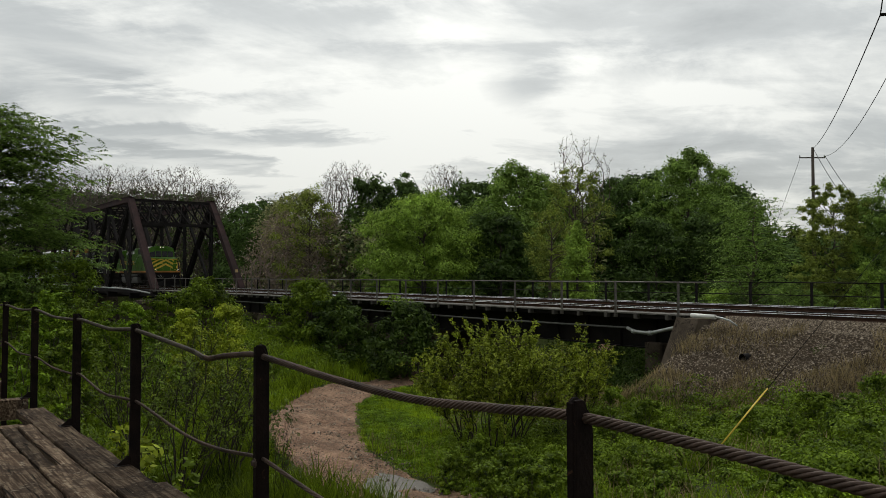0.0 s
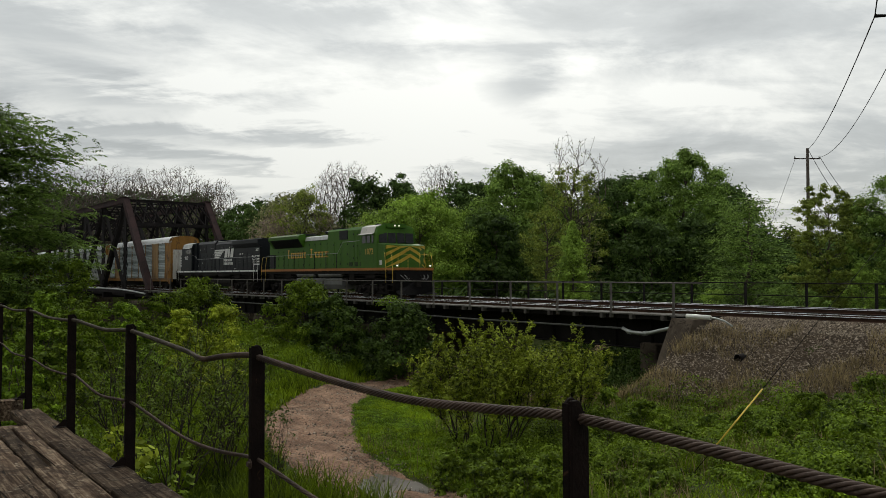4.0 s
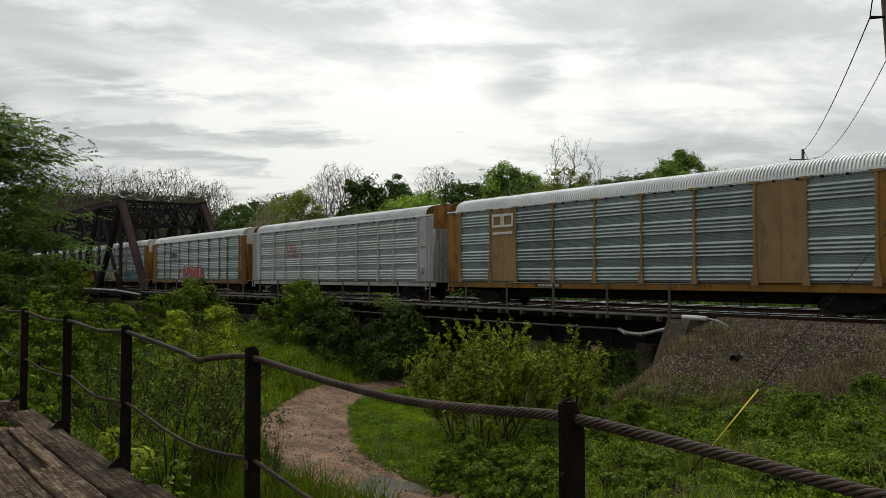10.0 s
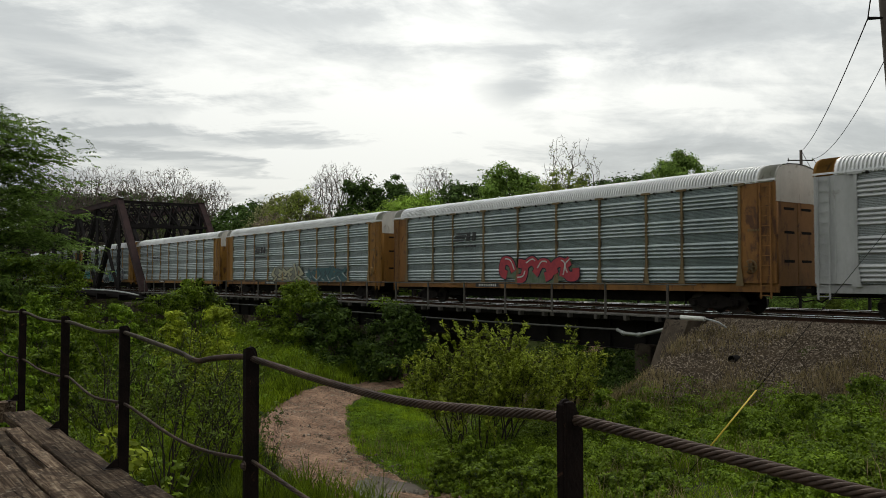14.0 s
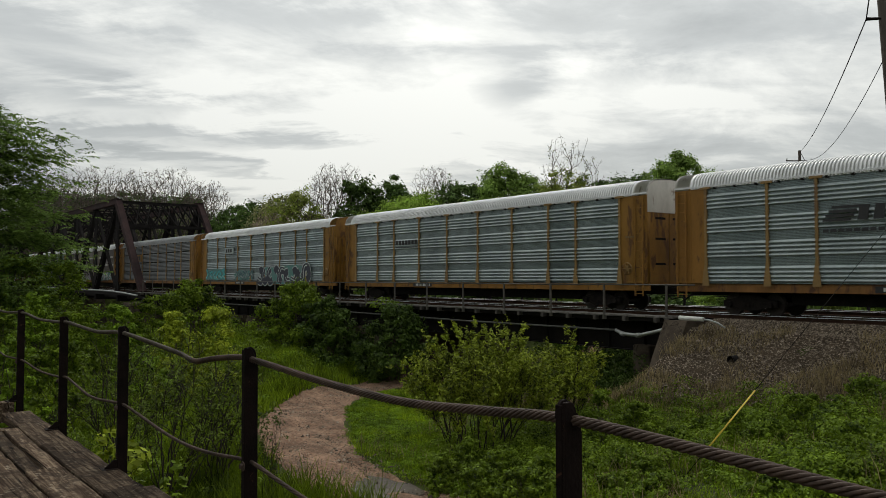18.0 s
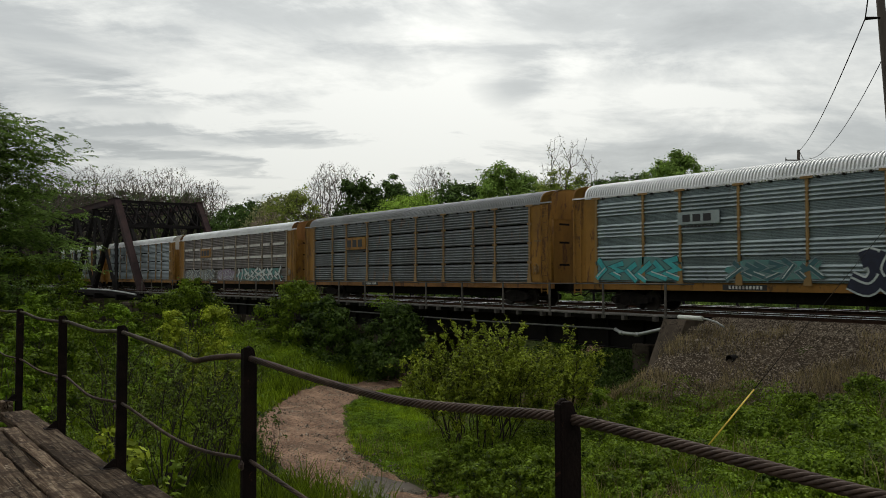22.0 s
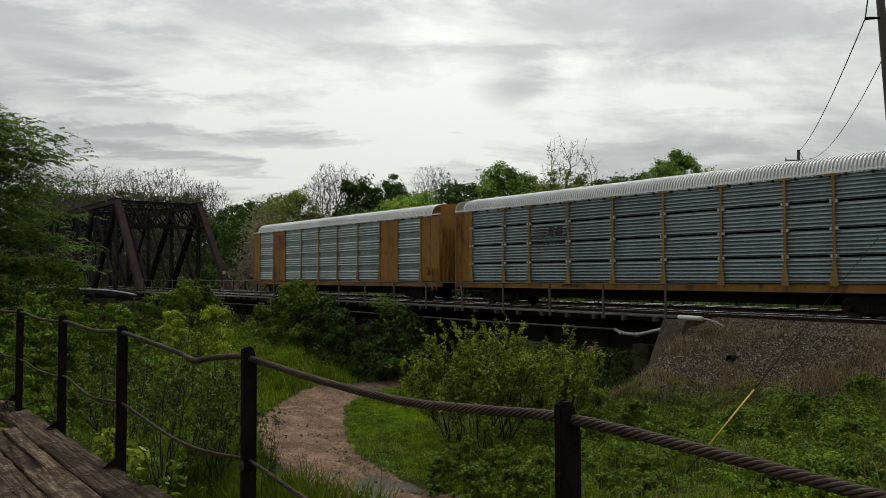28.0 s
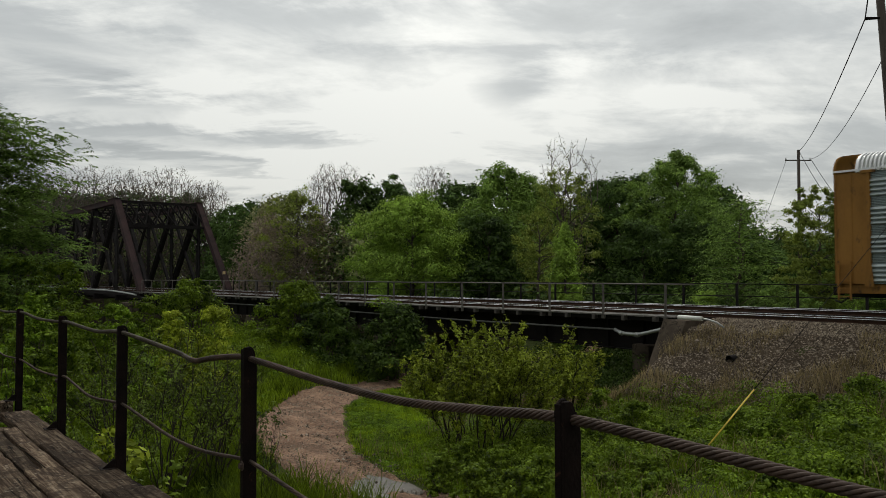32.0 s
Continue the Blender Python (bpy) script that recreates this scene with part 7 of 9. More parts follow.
def tree(name, label, x, y, height, width, seed, leaf_mat, bark=None, base=0.25, clumps=70, per=150, leaf=0.26, shape="round", spread=0.9, depth_ratio=1.0, limbs=26, trunk_r=None, z=None, sink=0.2, droop=0.3, twigs=0, lean=(0, 0), category="tree", stretch=1.8):
    """A tree or shrub: tapered trunk with limbs, and a crown of clumps of leaves with gaps and an uneven outline."""
    g = np.random.default_rng(seed)
    z0 = ground_z(x, y) if z is None else z
    thing = tagged(new(name), label, category)
    thing.location = (x, y, z0 - sink)
    bark = bark or BARK
    if height > 8:
        clumps, per = int(clumps * 1.5), per * 0.75
    # clump centres in the crown's envelope
    cs, rs = [], []
    while len(cs) < clumps:
        t = g.uniform(0, 1)
        zc = height * (base + (1 - base) * t)
        if shape == "round":
            env = math.sin(math.pi * min(1, (0.12 + 0.78 * t))) ** 0.6
        elif shape == "crown":
            env = max(0.1, 1 - abs(2 * t - 0.98) ** 2.6) ** 0.5
        elif shape == "cone":
            env = (1 - t) ** 0.75 * min(1, 0.35 + t * 4)
        elif shape == "fan":
            env = 0.30 + 0.75 * t ** 0.8 if t < 0.86 else 0.95 - (t - 0.86) * 4
        else:
            env = 1 - 0.75 * t ** 2.2
        a = g.uniform(0, math.tau)
        r = math.sqrt(g.uniform(0.12, 1)) * env * width / 2 * (1 + 0.22 * math.sin(3 * a + seed) + 0.15 * math.sin(7 * t * math.pi + seed))
        cs.append((math.cos(a) * r + lean[0] * t, math.sin(a) * r * depth_ratio + lean[1] * t, zc + g.normal() * height * 0.02))
        rs.append(width * 0.135 * g.uniform(0.55, 1.5) * (0.75 if t > 0.85 else 1.0) * spread)
    cs, rs = np.array(cs), np.array(rs)
    # wood
    bm = bmesh.new()
    tr = trunk_r or height * 0.018
    many = shape in ("fan", "bush")
    if not many:
        top = np.array([lean[0] * 0.7, lean[1] * 0.7, height * 0.86])
        line = limb_line((0, 0, 0), top, g, 0.02, 7)
        tube(bm, line, [tr * (1 - 0.85 * k / 7) for k in range(8)], 7)
    pick = g.permutation(len(cs))[:limbs]
    ends = []
    for i in pick:
        c = cs[i]
        if many:
            root = np.array([g.normal() * width * 0.06, g.normal() * width * 0.06 * depth_ratio, 0])
            r0 = tr * g.uniform(0.4, 0.9)
        else:
            h = max(height * 0.12, min(height * 0.8, c[2] - np.hypot(c[0], c[1]) * g.uniform(0.5, 1.0)))
            k = h / (height * 0.86)
            root = line[min(6, int(k * 7))] * (1 - (k * 7 % 1)) + line[min(7, int(k * 7) + 1)] * (k * 7 % 1)
            r0 = tr * 0.5 * (1 - 0.7 * k)
        pts = limb_line(root, c, g, 0.05, 5)
        tube(bm, pts, [r0 * (1 - 0.82 * k / 5) for k in range(6)], 5, False)
        ends.append((pts, r0))
    for _ in range(twigs):
        pts, r0 = ends[g.integers(len(ends))]
        k = g.integers(1, 5)
        a = pts[k] * 0.5 + pts[k + 1] * 0.5
        d = g.normal(size=3) * np.array([1, 1, 0.55]) + np.array([0, 0, 0.55]) + (pts[-1] - pts[0]) / (np.linalg.norm(pts[-1] - pts[0]) + 1e-6) * 0.9
        b = a + d / np.linalg.norm(d) * width * g.uniform(0.07, 0.2)
        tube(bm, [a, (a + b) / 2 + g.normal(size=3) * 0.02 * width, b], [r0 * 0.36, r0 * 0.27, r0 * 0.14], 3, False)
    part("trunk", bm, bark, thing)
    # leaves
    if per:
        n = (per * 2.1 * g.uniform(0.5, 1.4, len(cs))).astype(int)
        idx = np.repeat(np.arange(len(cs)), n)
        dirs = g.normal(size=(len(idx), 3))
        dirs /= np.linalg.norm(dirs, axis=1)[:, None]
        rad = rs[idx] * g.uniform(0.25, 1.0, len(idx)) ** 0.6 * (1 + (0.34 if height > 4 else 0.15) * g.normal(size=len(idx)))
        pts = cs[idx] + dirs * rad[:, None] * np.array([1.15, 1.15, 0.8])
        keep = pts[:, 2] > 0.02
        v, f = leaf_quads(pts[keep], leaf * 0.95, g, droop=droop, stretch=stretch, out=dirs[keep], tri=height > 8)
        crown = new("crown", arrays_mesh("crown", v, f, leaf_mat))
        crown.parent = thing
    return thing


def at(px, depth):
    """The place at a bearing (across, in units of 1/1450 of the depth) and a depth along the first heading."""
    lat = (px - 784) / 1450 * depth
    yaw = radians(35.80)
    return (-depth * math.cos(yaw) + lat * math.sin(yaw), depth * math.sin(yaw) + lat * math.cos(yaw))


def sized(px, top, width_px, depth, **kw):
    """Place and size of a plant from its bearing, the angle of its top and its breadth."""
    x, y = at(px, depth)
    ztop = 1.33 + (488 - top) / 1450 * depth
    z = ground_z(x, y)
    return x, y, ztop - z + 0.2, width_px / 1450 * depth


def grow(name, label, px, top, wide, depth, seed, mat, **kw):
    x, y, h, w = sized(px, top, wide, depth)
    return tree(name, label, x, y, h, w, seed, mat, **kw)


def twig_mesh(name, segs, material):
    """Three-sided tapered sticks: rows of start, end, and a radius at each."""
    A, B = np.array([q[0] for q in segs]), np.array([q[1] for q in segs])
    ra, rb = np.array([q[2] for q in segs]), np.array([q[3] for q in segs])
    d = B - A
    d /= np.linalg.norm(d, axis=1)[:, None] + 1e-9
    side = np.cross(d, np.where(np.abs(d[:, 2:3]) > 0.9, np.array([[1.0, 0, 0]]), np.array([[0, 0, 1.0]])))
    side /= np.linalg.norm(side, axis=1)[:, None] + 1e-9
    up = np.cross(side, d)
    rings = []
    for P, r in ((A, ra), (B, rb)):
        for k in range(3):
            w = k * math.tau / 3
            rings.append(P + (side * math.cos(w) + up * math.sin(w)) * r[:, None])
    v = np.stack(rings, 1).reshape(-1, 3)
    i = np.arange(len(segs))[:, None] * 6
    f = np.concatenate([i + np.array([[k, (k + 1) % 3, 3 + (k + 1) % 3, 3 + k]]) for k in range(3)])
    return arrays_mesh(name, v, f, material)


def bare_tree(label, px, top, wide, depth, seed, bark, count=1300, base=0.25, tip=0.022, buds=0, bud_mat=None, trunk_r=0.2, form="oval", stems=1, pull=0.45):
    """A leafless tree: twig ends strewn through the crown, each joined to the nearest wood that keeps its way to the foot short; wood thickens downwards."""
    x, y, h, w = sized(px, top, wide, depth)
    g_ = np.random.default_rng(seed)
    nodes, up, way = [], [], []
    for k in range(stems):
        foot = g_.normal(size=2) * 0.05 * w * (stems > 1)
        lean = g_.normal(size=2) * w * (0.03 if stems == 1 else 0.14)
        for i in range(7):
            t = i / 6
            nodes.append((foot[0] + lean[0] * t, foot[1] + lean[1] * t, h * (base + 0.12) * t))
            up.append(len(nodes) - 2 if i else -1)
            way.append(h * (base + 0.12) * t)
    pts = []
    while len(pts) < count:
        t = g_.uniform()
        if form == "oval":
            env = math.sin(math.pi * (0.10 + 0.85 * t)) ** 0.55
        elif form == "brush":
            env = (0.35 + 0.65 * t) * (1.0 if t < 0.8 else 1 - (t - 0.8) * 2.2)
        else:
            env = (1 - t ** 2.2) ** 0.5
        q, a = math.sqrt(g_.uniform()), g_.uniform(0, math.tau)
        q *= env * (1 + 0.16 * math.sin(3 * a + seed) + 0.12 * math.sin(5 * a + 9 * t + seed))
        pts.append((math.cos(a) * q * w / 2, math.sin(a) * q * w / 2, h * (base + (1 - base) * t * (0.93 + 0.07 * math.sin(4 * a + seed)))))
    pts = np.array(pts)
    pts = pts[np.argsort(np.hypot(np.hypot(pts[:, 0], pts[:, 1]), np.maximum(0, pts[:, 2] - h * base)))]
    P = np.zeros((len(nodes) + count, 3))
    P[:len(nodes)] = nodes
    W = np.zeros(len(P))
    W[:len(nodes)] = way
    m = len(nodes)
    for p in pts:
        d = np.linalg.norm(P[:m] - p, axis=1)
        cost = d + pull * W[:m] + 1.6 * np.maximum(0, P[:m, 2] - p[2])
        i = int(np.argmin(cost))
        P[m], W[m] = p, W[i] + d[i]
        up.append(i)
        m += 1
    load = np.ones(m)
    for i in range(m - 1, 0, -1):
        if up[i] >= 0:
            load[up[i]] += load[i]
    thick = np.minimum(trunk_r, tip * load ** 0.42)
    segs = []
    for i in range(m):
        if up[i] >= 0:
            a, b = P[up[i]], P[i]
            mid = (a + b) / 2 + g_.normal(size=3) * 0.025 * np.linalg.norm(b - a) + np.array([0, 0, 0.02 * np.linalg.norm(b - a)])
            segs += [(a, mid, thick[i] * 1.1, thick[i]), (mid, b, thick[i], thick[i] * 0.85)]
        if load[i] < 3:
            for _ in range(3):
                e = g_.normal(size=3) + np.array([P[i, 0] / w, P[i, 1] / w, 0.8])
                e = P[i] + e / np.linalg.norm(e) * 0.055 * w * g_.uniform(0.5, 1.2)
                segs.append((P[i], e, tip * 0.8, tip * 0.5))
    thing = tagged(new("bare_tree"), label, "tree")
    thing.location = (x, y, ground_z(x, y) - 0.2)
    trunk = new("trunk", twig_mesh("trunk", segs, bark))
    trunk.parent = thing
    if buds:
        at_ = P[m - count:m][g_.integers(0, count, buds)] + g_.normal(size=(buds, 3)) * w * 0.03
        v, f = leaf_quads(at_, 0.0020 * depth, g_, stretch=1.4)
        crown = new("crown", arrays_mesh("crown", v, f, bud_mat))
        crown.parent = thing
    return thing


def feather_tree(label, px, top, wide, depth, seed, mat, base=0.08, boughs=60, fronds=1700, leaflets=15, length=0.9, leaf=0.14, name="tree", category="tree", profile="dome", trunk_r=0.2, sag=0.6):
    """A tree with feathered leaves: boughs that carry flat layers of drooping fronds, each a rib with two rows of leaflets."""
    x, y, h, w = sized(px, top, wide, depth)
    g_ = np.random.default_rng(seed)
    thing = tagged(new(name), label, category)
    thing.location = (x, y, ground_z(x, y) - 0.2)
    bm = bmesh.new()
    line = limb_line((0, 0, 0), (0.04 * w, 0, h * 0.9), g_, 0.025, 7)
    tube(bm, line, [trunk_r * (1 - 0.8 * k / 7) for k in range(8)], 7)
    roots, ways = [], []
    for k in range(boughs):
        t = (k + g_.uniform()) / boughs
        z1 = h * (base + (1 - base) * t)
        env = {"dome": (1 - t ** 2.4) * 0.92 + 0.08, "cone": (1 - t) * 0.95 + 0.06, "tier": 0.94 - 0.44 * t - 0.4 * max(0.0, t - 0.86) / 0.14, "oval": math.sin(math.pi * (0.14 + 0.82 * t)) ** 0.7}[profile]
        a = k * 2.39996 + g_.normal() * 0.3
        r = w / 2 * env * g_.uniform(0.62, 1.06)
        end = np.array([math.cos(a) * r, math.sin(a) * r, z1])
        z0 = max(h * 0.06, z1 - r * g_.uniform(0.35, 0.75))
        q = min(6.99, z0 / (h * 0.9) * 7)
        i = int(q)
        root = line[i] * (1 - (q - i)) + line[i + 1] * (q - i)
        pts = limb_line(root, end, g_, 0.05, 6)
        r0 = trunk_r * 0.34 * (1 - 0.6 * t)
        tube(bm, pts, [r0 * (1 - 0.85 * j / 6) for j in range(7)], 5, False)
        n = max(3, int(fronds / boughs * (0.35 + env)))
        for _ in range(n):
            u = g_.uniform(0.25, 1.0) ** 0.6 * 6
            j = min(5, int(u))
            p = pts[j] * (1 - (u - j)) + pts[j + 1] * (u - j)
            spread = 0.10 * w * (0.4 + u / 6)
            p = p + g_.normal(size=3) * np.array([spread, spread, spread * (0.10 if profile == "tier" else 0.13)])
            d = np.array([math.cos(a), math.sin(a), 0.0]) * 0.7 + g_.normal(size=3) * np.array([0.75, 0.75, 0.18])
            roots.append(p)
            ways.append(d / np.linalg.norm(d))
    part("trunk", bm, BARK, thing)
    P, D = np.array(roots), np.array(ways)
    N = len(P)
    L = length * g_.uniform(0.6, 1.25, N)
    t = np.linspace(0.12, 1.0, leaflets)[None, :, None]
    rib = P[:, None] + D[:, None] * (L[:, None, None] * t) + np.array([0, 0, 1.0]) * (L[:, None, None] * (0.25 * t - sag * t * t))
    side = np.cross(D, np.array([0, 0, 1.0]))
    side /= np.linalg.norm(side, axis=1)[:, None] + 1e-9
    hand = np.where(np.arange(leaflets) % 2 == 0, 1.0, -1.0)[None, :, None]
    d = side[:, None] * hand * 0.85 + D[:, None] * 0.5 + np.array([0, 0, -0.35]) + g_.normal(size=(N, leaflets, 3)) * 0.22
    d /= np.linalg.norm(d, axis=2)[..., None]
    n_ = np.cross(d, D[:, None] + g_.normal(size=(N, leaflets, 3)) * 0.2)
    n_ /= np.linalg.norm(n_, axis=2)[..., None] + 1e-9
    across_ = np.cross(n_, d)
    size = leaf * g_.uniform(0.7, 1.25, (N, leaflets, 1))
    p = rib
    v = np.stack([p, p + d * size * 0.45 + across_ * size * 0.22, p + d * size, p + d * size * 0.45 - across_ * size * 0.22], 2).reshape(-1, 3)
    crown = new("crown", arrays_mesh("crown", v, np.arange(len(v)).reshape(-1, 4), mat))
    crown.parent = thing
    return thing


def stem_shrub(label, px, top, wide, depth, seed, mat, bark, stems=16, forks=6, twigs=6, leaves=10, leaf=0.09, stem_r=0.03, foot=0.07, drop=0.5, lean=0.0, bare=0.35, stretch=3.0):
    """A shrub of many slanting stems: each forks into shoots, the shoots carry twigs, and narrow leaves stand along the outer wood."""
    x, y, h, w = sized(px, top, wide, depth)
    g_ = np.random.default_rng(seed)
    segs, spots_, ways = [], [], []

    def shoot(a, b, r0, r1, n):
        """A crooked stem from a to b; gives its points."""
        pts = [a + (b - a) * np.array([(k / n) ** 1.15, (k / n) ** 1.15, (k / n) ** 0.92]) + (g_.normal(size=3) * 0.018 * np.linalg.norm(b - a) if 0 < k else 0) for k in range(n + 1)]
        for k in range(n):
            segs.append((pts[k], pts[k + 1], r0 + (r1 - r0) * k / n, r0 + (r1 - r0) * (k + 1) / n))
        return pts

    for s in range(stems):
        a, u = s * 2.39996 + g_.normal() * 0.25, math.sqrt((s + 0.6) / stems)
        out = np.array([math.cos(a), math.sin(a) * 0.8, 0.0])
        root = out * w * foot * g_.uniform(0.3, 1.2)
        end = out * (u * w * 0.46) + np.array([lean * w * 0.585, lean * w * 0.811, h * (1 - drop * u ** 2.2) * g_.uniform(0.78, 0.97)])
        r0 = stem_r * g_.uniform(0.6, 1.1)
        line = shoot(root, end, r0, r0 * 0.3, 7)
        for f in range(forks):
            t = bare + (1 - bare) * (f + g_.uniform()) / forks
            k = min(6, int(t * 7))
            p = line[k] * (1 - (t * 7 - k)) + line[k + 1] * (t * 7 - k)
            d = (end - root) / np.linalg.norm(end - root) + g_.normal(size=3) * np.array([0.55, 0.55, 0.3]) + np.array([0, 0, 0.25])
            q = p + d / np.linalg.norm(d) * h * g_.uniform(0.14, 0.30)
            twig = shoot(p, q, r0 * 0.36, r0 * 0.16, 3)
            for _ in range(twigs):
                i = g_.integers(0, 4)
                e = d / np.linalg.norm(d) * 0.8 + g_.normal(size=3) * 0.6 + np.array([0, 0, 0.35])
                e /= np.linalg.norm(e)
                b = twig[i] + e * h * g_.uniform(0.05, 0.12)
                segs.append((twig[i], b, r0 * 0.15, r0 * 0.08))
                m = g_.uniform(0.15, 1.05, leaves)[:, None]
                spots_.append(twig[i] * (1 - m) + b * m + g_.normal(size=(leaves, 3)) * leaf * 0.25)
                ways.append(e + g_.normal(size=(leaves, 3)) * 0.65)
    thing = tagged(new("shrub"), label, "shrub")
    thing.location = (x, y, ground_z(x, y) - 0.15)
    trunk = new("trunk", twig_mesh("trunk", segs, bark))
    trunk.parent = thing
    v, f = leaf_quads(np.concatenate(spots_), leaf, g_, stretch=stretch, droop=-0.15, out=np.concatenate(ways))
    crown = new("crown", arrays_mesh("crown", v, f, mat))
    crown.parent = thing
    return thing


# beyond the track, from the truss to the pole
feather_tree("dense feathery green tree on the near river bank", -12, 184, 335, 46, 21, LEAF_LOCUST, base=0.03, boughs=58, fronds=9500, leaflets=13, length=0.72, leaf=0.20, profile="tier", trunk_r=0.22, sag=0.42)
feather_tree("feathery green tree beside the first one", -150, 200, 300, 48, 121, LEAF_LOCUST, boughs=50, fronds=1600, leaflets=11, leaf=0.2)
for px, top, wide, depth, seed in ((185, 292, 150, 150, 22), (250, 298, 150, 157, 122), (320, 296, 150, 155, 23), (385, 318, 120, 150, 24), (120, 300, 130, 155, 25)):
    bare_tree("grey leafless tree far behind the truss", px, top, wide, depth, seed, BARK_GREY, count=2000, tip=0.022, buds=1500, bud_mat=LEAF_GREY, trunk_r=0.26)
for px, top, wide, depth, seed in ((450, 366, 110, 140, 26), (490, 378, 110, 130, 27), (400, 392, 100, 150, 28)):
    grow("tree", "dark green tree in the far wood", px, top, wide, depth, seed, FAR_DARK, base=0.15, clumps=60, per=100, leaf=0.48)
bare_tree("sprawling brown leafless tree with pale crooked limbs", 505, 372, 200, 104, 30, BARK_BROWN, count=1500, base=0.06, tip=0.030, buds=10000, bud_mat=LEAF_MAUVE, form="dome", pull=0.3)
bare_tree("sprawling brown leafless tree with pale crooked limbs", 590, 378, 170, 101, 130, BARK_BROWN, count=1500, base=0.06, tip=0.030, buds=10000, bud_mat=LEAF_MAUVE, form="dome", pull=0.3)
bare_tree("tall grey budding tree with a fine leafless crown", 615, 288, 150, 106, 31, BARK_GREY, count=2200, base=0.3, tip=0.016, buds=900, bud_mat=LEAF_GREY)
grow("bare_tree", "thin half-leafed tree in the wood", 548, 340, 125, 99, 32, FAR_OLIVE2, base=0.2, clumps=150, per=40, leaf=0.2, limbs=60, twigs=900, trunk_r=0.2, shape="crown", spread=0.6)
grow("tree", "dark green maple in the wood", 705, 318, 115, 104, 33, FAR_DARK, base=0.2, clumps=130, per=90, leaf=0.34, spread=0.65, shape="crown")
bare_tree("grey budding tree with a thin pale crown", 790, 290, 120, 112, 34, BARK_GREY, count=1800, base=0.3, tip=0.016, buds=900, bud_mat=LEAF_GREY)
grow("tree", "dark green tree with a low crown in the wood", 835, 330, 80, 108, 134, FAR_DARK, base=0.25, clumps=60, per=100, leaf=0.36)
grow("tree", "broad bright green tree standing just behind the railway", 750, 352, 228, 80, 35, FAR_BRIGHT, base=0.03, clumps=300, per=140, leaf=0.20, shape="crown", droop=0.9, spread=0.5)
grow("tree", "tall dark green tree in the wood", 920, 297, 172, 88, 36, FAR_MID, base=0.15, clumps=190, per=100, leaf=0.28, spread=0.6, shape="crown")
grow("tree", "dark green tree low in the wood, shade put into its leaf colour", 885, 380, 110, 80, 37, FAR_SHADED, base=0.1, clumps=70, per=120, leaf=0.28)
bare_tree("tall spindly tree with bare upright stems", 1025, 238, 130, 76, 38, BARK_GREY, count=420, base=0.3, tip=0.016, buds=700, bud_mat=FAR_OLIVE, stems=3, trunk_r=0.12, form="brush", pull=0.6)
bare_tree("small leafless tree behind the wood's edge", 1100, 296, 60, 90, 138, BARK_GREY, count=160, base=0.3, tip=0.016, stems=2, trunk_r=0.09, form="brush", pull=0.6)
grow("tree", "sparse olive tree among bare stems", 1018, 305, 130, 75, 139, FAR_OLIVE2, base=0.15, clumps=90, per=60, leaf=0.17, spread=0.7)
grow("tree", "sparse olive sapling beside the bare stems", 975, 372, 90, 66, 140, FAR_OLIVE2, base=0.15, clumps=60, per=60, leaf=0.16, spread=0.7)
grow("tree", "slender bright green young tree behind the railing", 1022, 400, 88, 56, 39, FAR_BRIGHT, base=0.04, clumps=110, per=110, leaf=0.15, shape="cone", spread=0.8)
grow("tree", "dark green tree in the wood", 1115, 325, 120, 88, 40, FAR_DARK, base=0.15, clumps=80, per=120, leaf=0.28)
grow("tree", "big rounded green tree in the wood", 1222, 272, 178, 84, 141, FAR_MID, base=0.15, clumps=230, per=110, leaf=0.24, spread=0.6, shape="crown")
grow("tree", "dark green tree low in the wood, shade put into its leaf colour", 1160, 395, 130, 76, 42, FAR_SHADED, base=0.05, clumps=80, per=120, leaf=0.25)
grow("tree", "tree in the wood with its shade put into dark green leaves", 1250, 380, 110, 74, 44, FAR_SHADED, base=0.1, clumps=80, per=120, leaf=0.25)
feather_tree("layered feathery green tree behind the railway", 1330, 345, 185, 60, 43, FAR_MID, base=0.04, boughs=70, fronds=2400, leaflets=11, length=0.9, leaf=0.16, profile="dome", trunk_r=0.14, sag=0.45)
grow("tree", "bronze-tinged tree round the utility pole", 1478, 338, 140, 52, 45, FAR_OLIVE2, base=0.2, clumps=190, per=80, leaf=0.14, spread=0.42, trunk_r=0.13)
grow("tree", "green tree at the edge of the wood", 1590, 322, 120, 50, 46, FAR_MID, base=0.1, clumps=100, per=130, leaf=0.13)
for px, top, wide, depth, seed, mat in ((1270, 508, 90, 50, 47, FAR_BRIGHT), (1390, 500, 100, 50, 48, FAR_MID), (1540, 470, 90, 48, 49, FAR_BRIGHT), (1445, 515, 90, 48, 50, FAR_MID)):
    grow("shrub", "fresh green bush behind the railing", px, top, wide, depth, seed, mat, base=0.05, clumps=60, per=70, leaf=0.11, shape="bush", limbs=20, trunk_r=0.03, category="shrub", spread=0.7)

